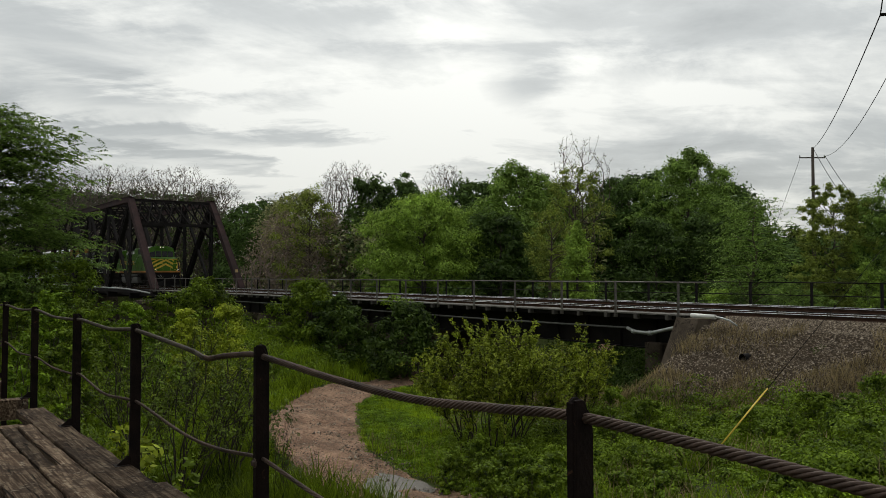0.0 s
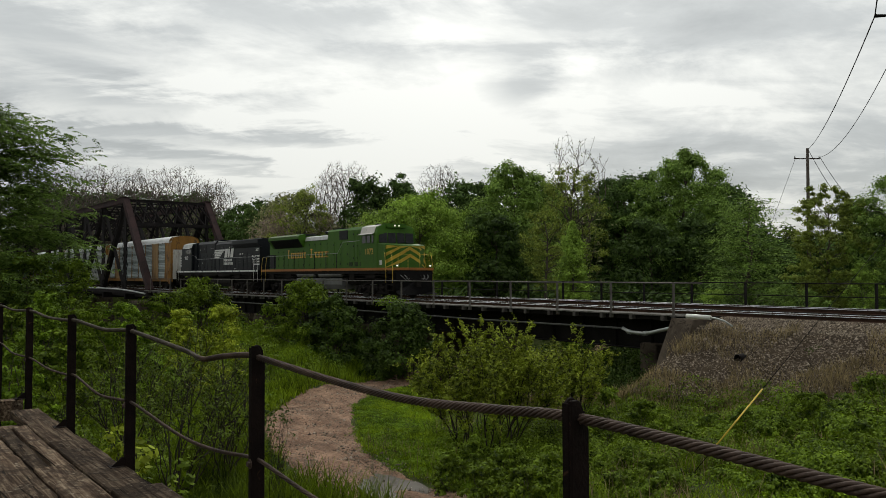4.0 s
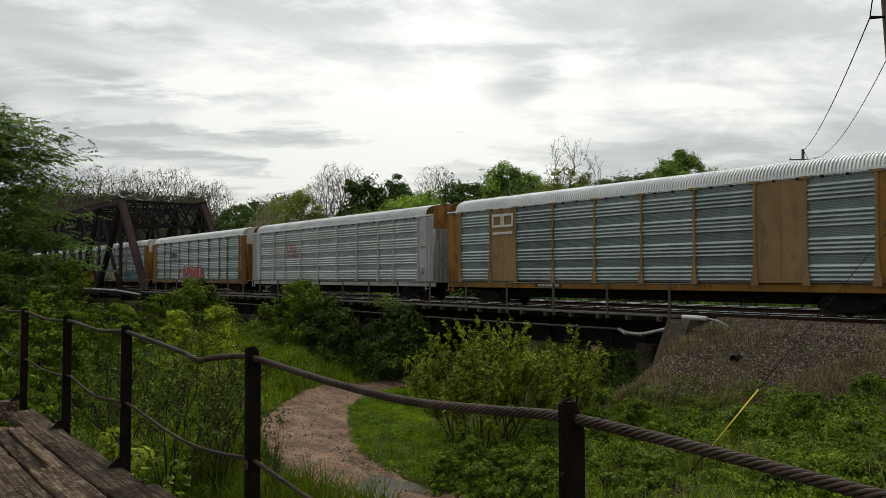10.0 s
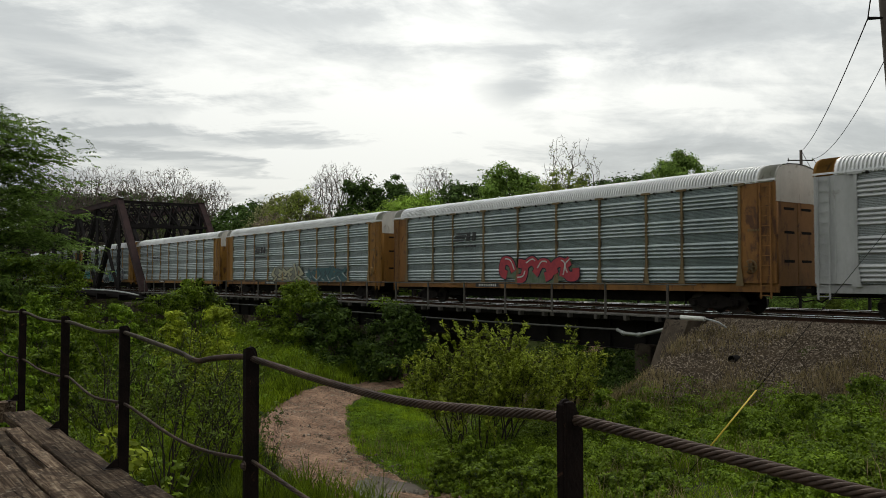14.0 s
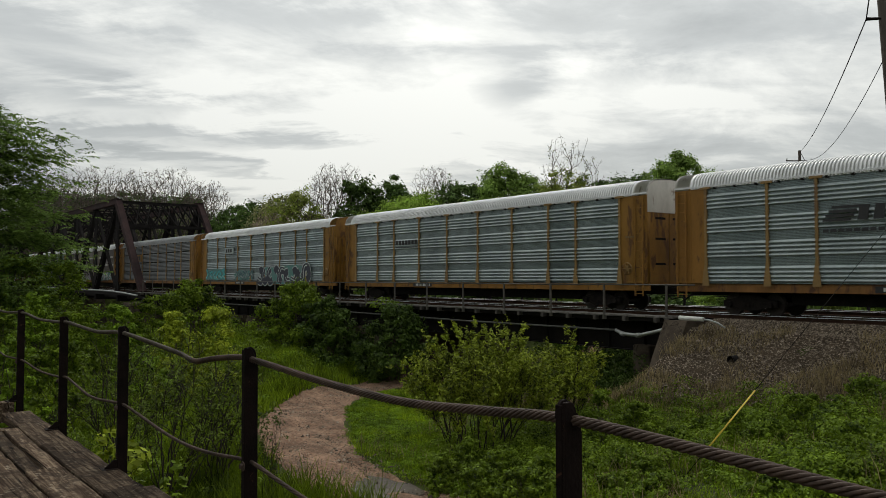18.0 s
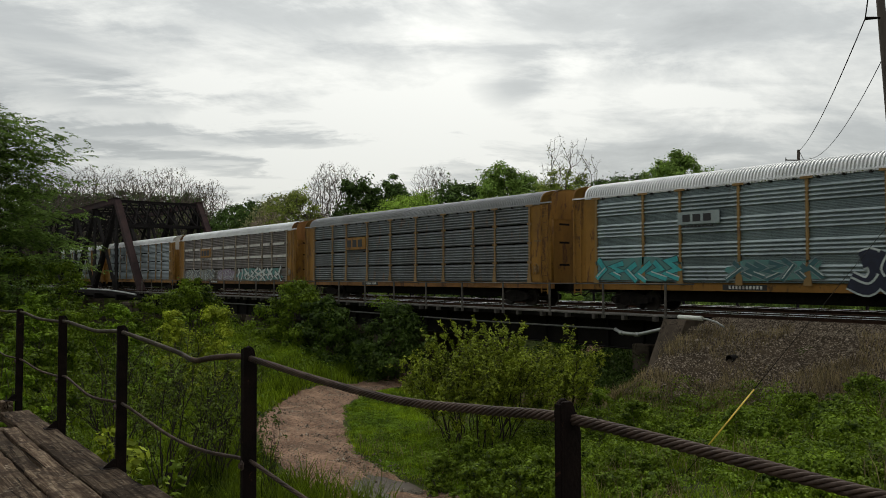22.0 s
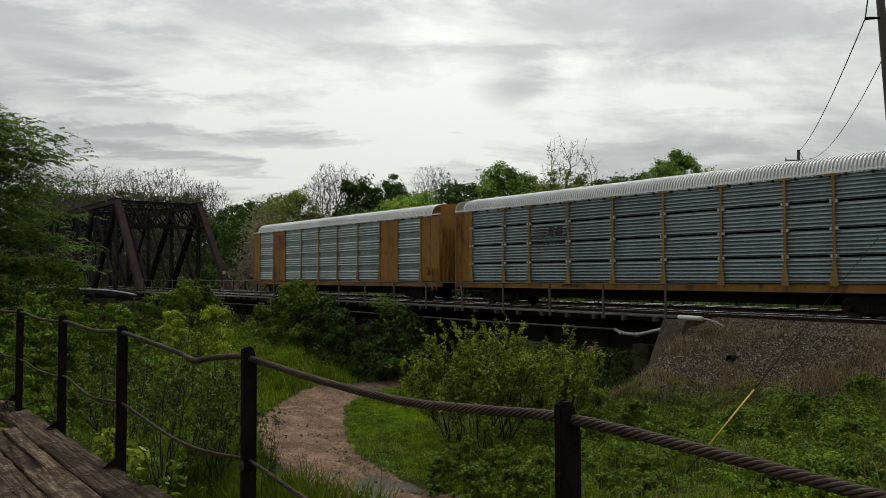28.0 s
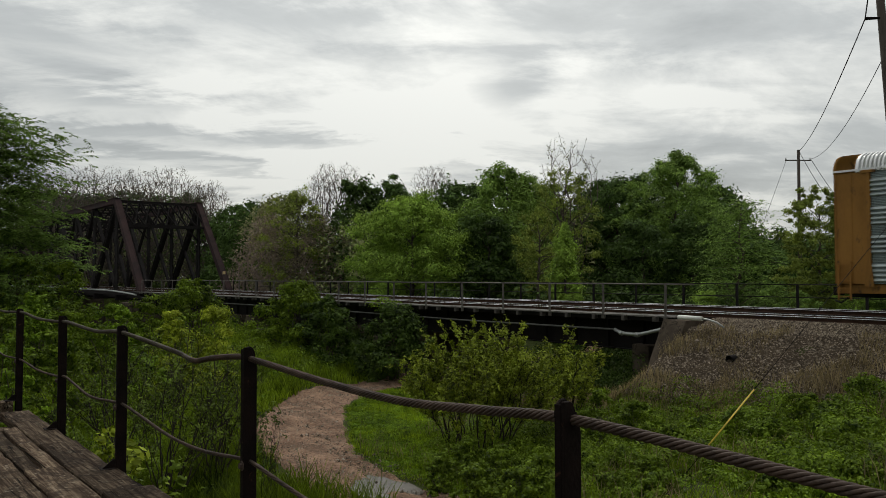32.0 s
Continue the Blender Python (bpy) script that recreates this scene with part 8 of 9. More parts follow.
# the wood closes behind them
for px, top, wide, depth, seed, mat in ((470, 362, 140, 128, 141, FAR_DARK), (520, 345, 130, 116, 142, FAR_OLIVE), (665, 322, 130, 103, 143, FAR_SHADED), (850, 318, 150, 100, 144, FAR_SHADED), (965, 325, 130, 98, 145, FAR_DARK), (1055, 322, 150, 95, 146, FAR_SHADED), (1125, 316, 150, 93, 147, FAR_DARK), (1290, 322, 140, 92, 148, FAR_DARK), (1370, 410, 150, 82, 149, FAR_DARK), (1425, 425, 130, 78, 150, FAR_DARK), (1545, 365, 110, 68, 151, FAR_SHADED), (800, 345, 120, 96, 152, FAR_DARK)):
    grow("tree", "green tree standing deep in the wood", px, top, wide, depth, seed, mat, base=0.12, clumps=90, per=72, leaf=0.40, limbs=20)
for px, top, seed in ((80, 330, 161), (130, 338, 162), (185, 345, 163), (240, 340, 164), (300, 348, 165), (355, 350, 166)):
    grow("tree", "dark green tree on the far river bank", px, top, 120, 178, seed, FAR_DARK, base=0.1, clumps=60, per=60, leaf=0.7, limbs=14)

# shrubs
stem_shrub("tall yellow-green willow shrub with bare slanting stems", 874, 592, 322, 25.5, 51, LEAF_WILLOW, BARK_DARK, stems=34, forks=8, twigs=8, leaves=19, leaf=0.11, stem_r=0.030, foot=0.20, drop=0.42, bare=0.45, stretch=2.4)
stem_shrub("smaller willow shrub with upright shoots", 1030, 604, 130, 28, 151, LEAF_WILLOW, BARK_DARK, stems=14, forks=6, twigs=7, leaves=10, leaf=0.12, stem_r=0.03, drop=0.35, bare=0.35, stretch=2.4)
grow("shrub", "fresh green shrub against the railway bridge", 545, 498, 150, 48, 52, LEAF_MID, base=0.06, clumps=120, per=60, leaf=0.20, shape="bush", limbs=30, trunk_r=0.05, category="shrub", spread=0.6, stretch=2.2)
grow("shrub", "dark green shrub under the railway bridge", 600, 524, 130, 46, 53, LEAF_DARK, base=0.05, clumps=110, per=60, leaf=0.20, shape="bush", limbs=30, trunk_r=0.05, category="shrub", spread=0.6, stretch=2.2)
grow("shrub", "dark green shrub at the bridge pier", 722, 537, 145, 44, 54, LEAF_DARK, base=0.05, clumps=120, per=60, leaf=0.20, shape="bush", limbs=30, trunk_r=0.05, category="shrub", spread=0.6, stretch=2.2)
grow("shrub", "leafy green sapling against the truss end", 366, 494, 138, 48, 55, LEAF_MID, base=0.06, clumps=95, per=60, leaf=0.21, shape="bush", limbs=30, trunk_r=0.05, category="shrub", spread=0.6, stretch=2.2)
grow("shrub", "yellow-green sapling in the meadow", 405, 545, 100, 38, 56, LEAF_YELLOW, base=0.1, clumps=50, per=90, leaf=0.14, shape="dome", limbs=20, trunk_r=0.04, category="shrub")

for px, top, wide, dep, seed, mat in ((135, 462, 130, 46, 156, LEAF_MID), (60, 448, 150, 45, 157, LEAF_MID), (300, 520, 120, 46, 57, LEAF_MID), (230, 535, 110, 44, 58, LEAF_BRIGHT), (150, 530, 130, 42, 59, LEAF_MID), (90, 520, 120, 40, 60, LEAF_BRIGHT), (20, 540, 120, 36, 62, LEAF_MID), (330, 552, 100, 36, 63, LEAF_YELLOW), (260, 590, 130, 32, 66, LEAF_BRIGHT), (130, 585, 140, 30, 67, LEAF_MID), (40, 600, 120, 27, 68, LEAF_BRIGHT)):
    grow("shrub", "leafy green bush in the tangle below the bridge", px, top, wide, dep, seed, mat, base=0.06, clumps=90, per=42, leaf=0.17, shape="bush", limbs=20, trunk_r=0.035, category="shrub", spread=0.55, stretch=2.2)

for px, top, wide, dep, seed in ((806, 792, 80, 21.0, 351), (852, 772, 100, 22.5, 352), (905, 786, 110, 21.0, 353), (872, 818, 100, 19.4, 354), (940, 822, 120, 18.2, 355), (985, 800, 120, 19.0, 356), (1030, 780, 110, 20.6, 357), (1090, 690, 120, 25.0, 358), (1150, 706, 110, 24.0, 359)):
    grow("shrub", "low mound of mid green leafy growth beside the willow", px, top, wide, dep, seed, LEAF_MID, base=0.05, clumps=80, per=48, leaf=0.085, shape="bush", limbs=14, trunk_r=0.02, category="shrub", spread=0.55, stretch=1.8)

for k, (px, dep, h, w) in enumerate(((1215, 22.5, 0.9, 1.7), (1262, 24.0, 0.8, 1.5), (1392, 21.0, 0.8, 1.6), (1440, 22.5, 0.9, 1.8), (1505, 21.0, 0.8, 1.6), (1556, 22.0, 1.0, 1.9), (1415, 18.4, 0.65, 1.4), (1480, 17.6, 0.6, 1.3), (1545, 18.6, 0.7, 1.5), (1170, 19.5, 0.6, 1.3), (1125, 21.5, 0.7, 1.4), (1190, 16.8, 0.5, 1.2), (1110, 17.6, 0.55, 1.2), (1390, 15.6, 0.45, 1.1), (1470, 14.8, 0.45, 1.1), (1550, 15.4, 0.5, 1.2), (1330, 23.0, 0.9, 1.7))):
    tree("shrub", "low mound of leafy weeds below the embankment", *at(px, dep), h, w, 380 + k, LEAF_LUSH if k % 3 else LEAF_MID, base=0.05, clumps=70, per=34, leaf=0.085, shape="bush", limbs=12, trunk_r=0.015, category="weeds", spread=0.55, stretch=1.8, sink=0.05)

# ---- undergrowth, weeds, grass, stones ----
def road_gap(x, y):
    """Distance from the middle of the dirt track."""
    return min(math.hypot(x - p.x, y - p.y) for p in ROAD_NEAR)


ROAD_NEAR = ROAD[::6]


def thicket(name, label, spots, leaf, mat, seed, category="undergrowth", droop=0.2, stretch=1.8):
    """One mass of leaves: spots of (x, y, foot, height, radius, leaves)."""
    g = np.random.default_rng(seed)
    pts, ways = [], []
    for x, y, z, h, r, n in spots:
        n = int(n)
        a, u, q = g.uniform(0, math.tau, n), np.sqrt(g.uniform(0, 1, n)), g.uniform(0.02, 1, n)
        env = np.sqrt(np.clip(1 - (q * 0.97) ** 2.2, 0, 1))
        rad = r * u * (0.35 + 0.65 * env) * (1 + 0.25 * np.sin(3 * a + x))
        ways.append(np.stack([np.cos(a) * (0.3 + u), np.sin(a) * (0.3 + u), (q - 0.35) * 1.6], 1))
        pts.append(np.stack([x + np.cos(a) * rad, y + np.sin(a) * rad, z + h * q * (0.75 + 0.25 * env) + g.normal(size=n) * 0.03 * h], 1))
    v, f = leaf_quads(np.concatenate(pts), leaf, g, droop=droop, stretch=stretch, out=np.concatenate(ways), tri=leaf > 0.25)
    return tagged(new(name, arrays_mesh(name, v, f, mat)), label, category, kind="stuff")


g = np.random.default_rng(77)
# the wood's lower storey beyond the railway, then the far woods
spots = []
for px in range(380, 1700, 22):
    for depth in (58, 70, 84):
        if depth == 58 and px < 1080:
            continue
        if depth == 70 and px < 640:
            continue
        x, y = at(px + g.uniform(-14, 14), depth + g.uniform(-5, 5))
        if y > 41:
            spots.append((x, y, ground_z(x, y) - 0.2, g.uniform(2.5, 5.5) * depth / 70, g.uniform(1.6, 3.0), 380))
# the canopy's shade is put into the leaf colour here
thicket("undergrowth", "undergrowth along the edge of the wood, coloured dark green for shade", spots, 0.30, FAR_SHADED, 61)
SKYLINE = [(-300, 300), (100, 318), (300, 325), (420, 375), (500, 375), (560, 345), (640, 335), (720, 330), (800, 335), (860, 325), (920, 310), (990, 325), (1060, 335), (1150, 335), (1200, 295), (1260, 300), (1320, 345), (1370, 390), (1420, 405), (1500, 385), (1800, 360)]


def skyline(px):
    for (a, ya), (b, yb) in zip(SKYLINE, SKYLINE[1:]):
        if a <= px <= b:
            return ya + (yb - ya) * (px - a) / (b - a)
    return 360


mass = {"m": [], "d": [], "o": []}
for px in range(-200, 1750, 15):
    for depth in (92, 104, 118) if px > 380 else (150, 165, 180):
        q = px + g.uniform(-14, 14)
        dd = depth + g.uniform(-6, 6)
        x, y = at(q, dd)
        z = ground_z(x, y) - 0.3
        h = 1.33 + (488 - skyline(q) - g.uniform(-4, 28)) / 1450 * dd - z
        kind = "o" if (500 < q < 680 or 990 < q < 1090 or q < 400) and g.uniform() < (0.5 if q > 400 else 0.3) else ("m" if g.uniform() < 0.45 else "d")
        if h > 1 and y > 46:
            mass[kind].append((x, y, z, h, g.uniform(2.0, 3.6) * depth / 100, 300 if depth < 150 else 420))
thicket("far_wood", "mid green woods behind the railway", mass["m"], 0.42, FAR_DARK, 62, "woods")
thicket("far_wood", "woods behind the railway, coloured dark green for shade", mass["d"], 0.42, FAR_SHADED, 162, "woods")
thicket("far_wood", "olive half-bare woods behind the railway", mass["o"], 0.42, FAR_OLIVE, 262, "woods")
spots = []
for k in range(150):
    d, s = g.uniform(170, 240), g.uniform(-1.05, 1.1)
    x, y = at(784 + 1450 * s, d)
    spots.append((x, y, -2.5, g.uniform(10, 15), g.uniform(6, 9), 300))
thicket("far_wood", "pale distant woods on the horizon", spots, 1.1, FAR_OLIVE, 63, "woods")

# rough weeds and saplings between the old bridge and the railway
spots, spots = [], []
for _ in range(1250):
    x, y = g.uniform(-86, -18), g.uniform(3.2, 26)
    if road_gap(x, y) < 2.2:
        continue
    lat, dep = x * 0.585 + y * 0.811, -x * 0.811 + y * 0.585
    px = 784 + 1450 * lat / dep
    if px < 430 or (px < 640 and dep > 40):
        short = 0.4 if 190 < px and dep < 25 else 1.0
        spots.append((x, y, ground_z(x, y) - 0.05, (g.uniform(0.5, 1.25) + 0.5 * (dep < 30)) * short, g.uniform(0.3, 0.75), 90))
thicket("weeds", "tangle of tall green and brownish weeds", spots, 0.11, LEAF_MID, 64, "weeds")
spots = [(x + g.normal() * 0.3, y + g.normal() * 0.3, z, h * 1.15, r * 0.9, 60) for x, y, z, h, r, n in spots[::3] if math.hypot(x, y) > 24]
thicket("weeds", "olive and brown weed stalks", spots, 0.10, LEAF_OLIVE, 65, "weeds", stretch=5.0)
spots, dark = [], []
for _ in range(520):
    x, y = g.uniform(-17.5, -1), g.uniform(11.5, 23.6)
    lat, dep = x * 0.585 + y * 0.811, -x * 0.811 + y * 0.585
    px = 784 + 1450 * lat / dep
    if dep < 11 or px > 1700 or px < 1130:
        continue
    if min(math.hypot(x + 11.8 - 0.7 * k, y - 15.4 + 0.9 * k) for k in range(3)) < 0.8:
        continue
    lush = px > 1240 and y > 15.0 and noise.noise(Vector((x * 0.3, y * 0.3, 0))) > -0.35
    if lush:
        spots.append((x, y, ground_z(x, y), g.uniform(0.30, 0.95), g.uniform(0.28, 0.55), 150))
    elif y > 17:
        dark.append((x, y, ground_z(x, y), g.uniform(0.4, 0.8), g.uniform(0.4, 0.7), 220))
spots = [(x, y, z, h, r, n * 2.6) for x, y, z, h, r, n in spots]
thicket("weeds", "lush bright green leafy weeds at the foot of the embankment", spots, 0.075, LEAF_LUSH, 66, "weeds", droop=-0.2, stretch=1.7)
for _ in range(40):
    x, y = at(g.uniform(1060, 1240), g.uniform(21, 27))
    dark.append((x, y, ground_z(x, y), g.uniform(0.5, 1.1), g.uniform(0.4, 0.8), 260))
for _ in range(60):
    x, y = at(g.uniform(780, 1060), g.uniform(18.5, 24))
    if road_gap(x, y) > 2.2:
        dark.append((x, y, ground_z(x, y), g.uniform(0.35, 0.85), g.uniform(0.4, 0.8), 260))
for _ in range(110):
    x, y = at(g.uniform(735, 1010), g.uniform(14.2, 18.8))
    if road_gap(x, y) > 1.9:
        dark.append((x, y, ground_z(x, y), g.uniform(0.35, 0.9), g.uniform(0.3, 0.65), 300))
for _ in range(170):
    x, y = at(g.uniform(700, 1040), g.uniform(17.0, 23.5))
    if road_gap(x, y) > 2.3:
        dark.append((x, y, ground_z(x, y), g.uniform(0.3, 0.75), g.uniform(0.35, 0.7), 380))
for _ in range(60):
    x, y = at(g.uniform(790, 1060), g.uniform(23.0, 28.5))
    dark.append((x, y, ground_z(x, y), g.uniform(0.5, 1.0), g.uniform(0.45, 0.85), 300))
thicket("weeds", "dark green weeds in the hollow beside the shrub", dark, 0.085, LEAF_MID, 67, "weeds", stretch=2.2)
spots = []
for _ in range(90):
    x, y = g.uniform(-60, -23), g.uniform(24, 37)
    if road_gap(x, y) > 3.2:
        spots.append((x, y, ground_z(x, y), g.uniform(0.4, 1.3), g.uniform(0.4, 0.9), 160))
for _ in range(70):
    x, y = at(g.uniform(960, 1170), g.uniform(33, 52))
    spots.append((x, y, ground_z(x, y), g.uniform(1.2, 2.8), g.uniform(0.7, 1.3), 260))
# the dark leaf colour itself deepens the shade under the bridge
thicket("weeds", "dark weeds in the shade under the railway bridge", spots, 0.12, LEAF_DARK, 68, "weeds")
for k, (px, dep, top) in enumerate(((180, 7.6, 745), (162, 7.2, 770), (205, 8.0, 760), (290, 7.4, 842), (330, 7.9, 830), (250, 8.6, 800))):
    x, y = at(px, dep)
    y = max(y, 2.15)
    zt = 1.33 - (top - 488) / 1450 * dep
    mat = LEAF_YELLOW if k < 3 else LEAF_MID
    thing = tree("sapling", "yellow-green leafy sapling growing up beside the deck" if k < 3 else "green leafy weed growing up beside the deck", x, y, zt - ground_z(x, y) + 0.2, 0.55, 300 + k, mat, base=0.72, clumps=18, per=9, leaf=0.085, limbs=12, trunk_r=0.012, category="sapling", spread=1.2, droop=-0.1)


def blades(name, label, n, region, hmin, hmax, width, mat, seed, keep):
    """Grass: single bent blades as thin triangles."""
    g_ = np.random.default_rng(seed)
    x0, x1, y0, y1 = region
    P = np.stack([g_.uniform(x0, x1, n), g_.uniform(y0, y1, n)], 1)
    ok = np.array([keep(x, y) for x, y in P])
    P = P[ok]
    Z = np.array([ground_z(x, y) for x, y in P]) - 0.02
    m = len(P)
    h, a = g_.uniform(hmin, hmax, m), g_.uniform(0, math.tau, m)
    h *= 0.45 + 1.1 * np.array([noise.noise(Vector((x * 0.5, y * 0.5, 9))) + 0.5 for x, y in P])
    side = np.stack([np.cos(a), np.sin(a), 0 * a], 1) * (width * g_.uniform(0.6, 1.3, m))[:, None]
    b = g_.uniform(0, math.tau, m)
    tip = np.stack([np.cos(b) * h * 0.4, np.sin(b) * h * 0.4, h], 1)
    root = np.stack([P[:, 0], P[:, 1], Z], 1)
    mid = root + tip * np.array([0.35, 0.35, 0.6])
    v = np.stack([root - side, root + side, mid + side * 0.8, root + tip, mid - side * 0.8], 1).reshape(-1, 3)
    i = np.arange(m)[:, None] * 5
    f = np.concatenate([i + np.array([[0, 1, 2]]), i + np.array([[0, 2, 4]]), i + np.array([[4, 2, 3]])])
    return tagged(new(name, arrays_mesh(name, v, f, mat)), label, "grass", kind="stuff")


def view_px(x, y):
    lat, dep = x * 0.585 + y * 0.811, -x * 0.811 + y * 0.585
    return 784 + 1450 * lat / max(dep, 0.1), dep


def meadow(x, y):
    px, dep = view_px(x, y)
    if dep < 8 or px < -60 or px > 1640:
        return False
    if min(math.hypot(x + 11.8 - 0.7 * k, y - 15.4 + 0.9 * k) for k in range(3)) < 0.45:
        return False
    gap = road_gap(x, y)
    half = road_half(x) - 0.1 + 0.3 * noise.noise(Vector((x * 0.8, y * 0.8, 1)))
    if x > -25 and y < 11.9 and gap < half + 0.25:
        return False
    if -39 < x < -26 and y > 15 and gap < half + 2.4 and x > min(ROAD_NEAR, key=lambda p: math.hypot(x - p.x, y - p.y)).x:
        return False
    if gap < half or (gap < half + 0.35 and (x * 7.3 + y * 3.1) % 1 < 0.5):
        return False
    return not (x > -20.5 and y > 23.2)


def inner_turf(x, y):
    """Inside the bend, from the track's edge to an uneven line some metres in."""
    p = min(ROAD_NEAR, key=lambda q: math.hypot(x - q.x, y - q.y))
    gap = math.hypot(x - p.x, y - p.y)
    return (y > p.y or x > p.x + 0.6) and road_half(x) + 0.05 + 0.25 * noise.noise(Vector((x, y, 7))) < gap < 4.6 + 2.0 * noise.noise(Vector((x * 0.4, y * 0.4, 3)))


blades("grass", "fresh green meadow grass beside the dirt track", 80000, (-34, -4, 4, 24), 0.10, 0.32, 0.008, GRASS, 71, meadow)
blades("grass", "meadow grass farther off towards the railway", 52000, (-68, -32, 3.5, 26), 0.22, 0.5, 0.02, GRASS, 72, meadow)
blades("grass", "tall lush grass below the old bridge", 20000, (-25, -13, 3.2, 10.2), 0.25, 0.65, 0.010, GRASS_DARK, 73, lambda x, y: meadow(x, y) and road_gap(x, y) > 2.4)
blades("grass", "fresh short grass inside the bend of the dirt track", 90000, (-36, -15, 12.3, 24), 0.05, 0.15, 0.013, GRASS_FRESH, 77, inner_turf)
blades("grass", "fresh grass on the outer bank of the dirt track", 16000, (-50, -34, 13, 25), 0.15, 0.4, 0.022, GRASS_FRESH, 78, lambda x, y: meadow(x, y) and road_gap(x, y) < 6.0 and noise.noise(Vector((x * 0.25, y * 0.25, 13))) > -0.1)
blades("dry_grass", "dry straw-coloured grass on the railway embankment", 26000, (-20.2, -2, 22.2, 26.6), 0.10, 0.40, 0.008, GRASS_DRY, 74, lambda x, y: noise.noise(Vector((x * 0.45, y * 0.6, 2))) > 0.02 or y < 23.8)
blades("dry_grass", "dry grass tufts under the bridge end", 5000, (-27, -19.8, 21.5, 26.5), 0.3, 0.7, 0.012, GRASS_DRY, 75, lambda x, y: x < -20.6 or y < 24.2)
blades("grass", "green grass behind the railway embankment", 14000, (-26, 4, 38.6, 52), 0.12, 0.4, 0.03, GRASS, 76, lambda x, y: True)


def ballast():
    g_ = np.random.default_rng(81)
    n = 60000
    x = g_.uniform(-20.3, 3, n)
    y = 22.6 + 5.6 * g_.uniform(0, 1, n) ** 0.8
    z = np.array([ground_z(a, b) for a, b in zip(x, y)])
    r = g_.uniform(0.018, 0.046, n) * (1 + 0.8 * (g_.uniform(0, 1, n) > 0.985))
    base = np.array([(1, 0, 0), (0, 1, 0), (-1, 0, 0), (0, -1, 0), (0.1, 0.1, 0.8), (-0.1, 0, -0.8)], float)
    v = base[None] * (1 + 0.35 * g_.normal(size=(n, 6, 1)).clip(-1.2, 1.2)) * r[:, None, None]
    a = g_.uniform(0, math.tau, n)
    c, s = np.cos(a)[:, None], np.sin(a)[:, None]
    v = np.stack([v[..., 0] * c - v[..., 1] * s, v[..., 0] * s + v[..., 1] * c, v[..., 2]], -1)
    v = v + np.stack([x, y, z + 0.045], 1)[:, None]
    tri = np.array([(0, 1, 4), (1, 2, 4), (2, 3, 4), (3, 0, 4)])
    f = (np.arange(n)[:, None, None] * 6 + tri[None]).reshape(-1, 3)
    tagged(new("ballast", arrays_mesh("ballast", v.reshape(-1, 3), f, BALLAST)), "grey and brown crushed stone on the embankment slope", "gravel", kind="stuff")


def island_stone():
    m = bpy.data.materials.new("crushed stone")
    m.use_nodes = True
    n = Nodes(m.node_tree)
    geo = n.add("ShaderNodeNewGeometry")
    col = n.ramp(geo.outputs["Random Per Island"], [(0.0, (0.026, 0.020, 0.015)), (0.45, (0.108, 0.086, 0.064)), (0.85, (0.205, 0.168, 0.128)), (1.0, (0.31, 0.262, 0.21))])
    n.add("ShaderNodeOutputMaterial", {"Surface": n.add("ShaderNodeBsdfPrincipled", {"Base Color": col, "Roughness": 0.95, "Specular IOR Level": 0.04}).outputs[0]})
    return m


BALLAST = island_stone()
ballast()
bm = bmesh.new()
rows = []
for k in range(95):
    x = -19.9 + k * 0.25
    rows.append([bm.verts.new((x, y + 0.08 * noise.noise(Vector((x, y, 4))), ground_z(x, y) + 0.035 - 0.02 * smooth(27.2, 28.2, y) + 0.03 * (1 - smooth(27.2, 28.2, y)) * noise.noise(Vector((x * 2, y * 2, 0))))) for y in np.linspace(22.9, 38.4, 70)])
for r0, r1 in zip(rows, rows[1:]):
    for a in range(69):
        bm.faces.new((r0[a], r0[a + 1], r1[a + 1], r1[a]))
SLOPE = surface("gravelly earth", (0.082, 0.062, 0.042), (0.034, 0.027, 0.019), 0.95, 0, 1.2, 25, 0.8, spots=(0.095, 0.073, 0.05), spot_at=0.6, spec=0.02)
# a darker colour for the part from y 27.9 on
DARK_BALLAST = surface("oily dark ballast", (0.030, 0.025, 0.021), (0.013, 0.011, 0.010), 0.95, 0, 3, 30, 0.8, spec=0.02)
slope_ob = part("embankment_slope", bm, SLOPE)
slope_ob.data.materials.append(DARK_BALLAST)
for p in slope_ob.data.polygons:
    p.material_index = 1 if p.center.y > 27.9 else 0
tagged(slope_ob, "gravelly brown earth of the embankment slope", "embankment", kind="structure")
bm = bmesh.new()
tube(bm, [(-16.8, 24.72, -1.48), (-16.8, 25.6, -1.44)], 0.14, 12, False)
tagged(part("culvert_pipe", bm, DARK_IRON), "short dark rusty pipe mouth in the embankment slope", "culvert")

# thin willows before the bridge posts
for px, top, wide, dep, seed, lean in ((318, 598, 270, 20.0, 91, 0.16), (408, 632, 170, 21.5, 92, 0.05), (240, 585, 230, 21.0, 93, 0.0)):
    stem_shrub("dark green willow shrub with thin slanting brown stems", px, top, wide, dep, seed, LEAF_SALLOW, BARK_DARK, stems=16, forks=6, twigs=4, leaves=5, leaf=0.13, stem_r=0.030, foot=0.03, drop=0.52, lean=lean, bare=0.60, stretch=3.2)

x, y, h, w = sized(500, 715, 60, 19)
tree("shrub", "small dark twiggy bush at the edge of the dirt track", x, y, h, w, 94, LEAF_DARK, base=0.35, clumps=40, per=9, leaf=0.075, shape="fan", bark=BARK_DARK, limbs=22, trunk_r=0.014, twigs=90, category="shrub", spread=0.7, stretch=2.6)

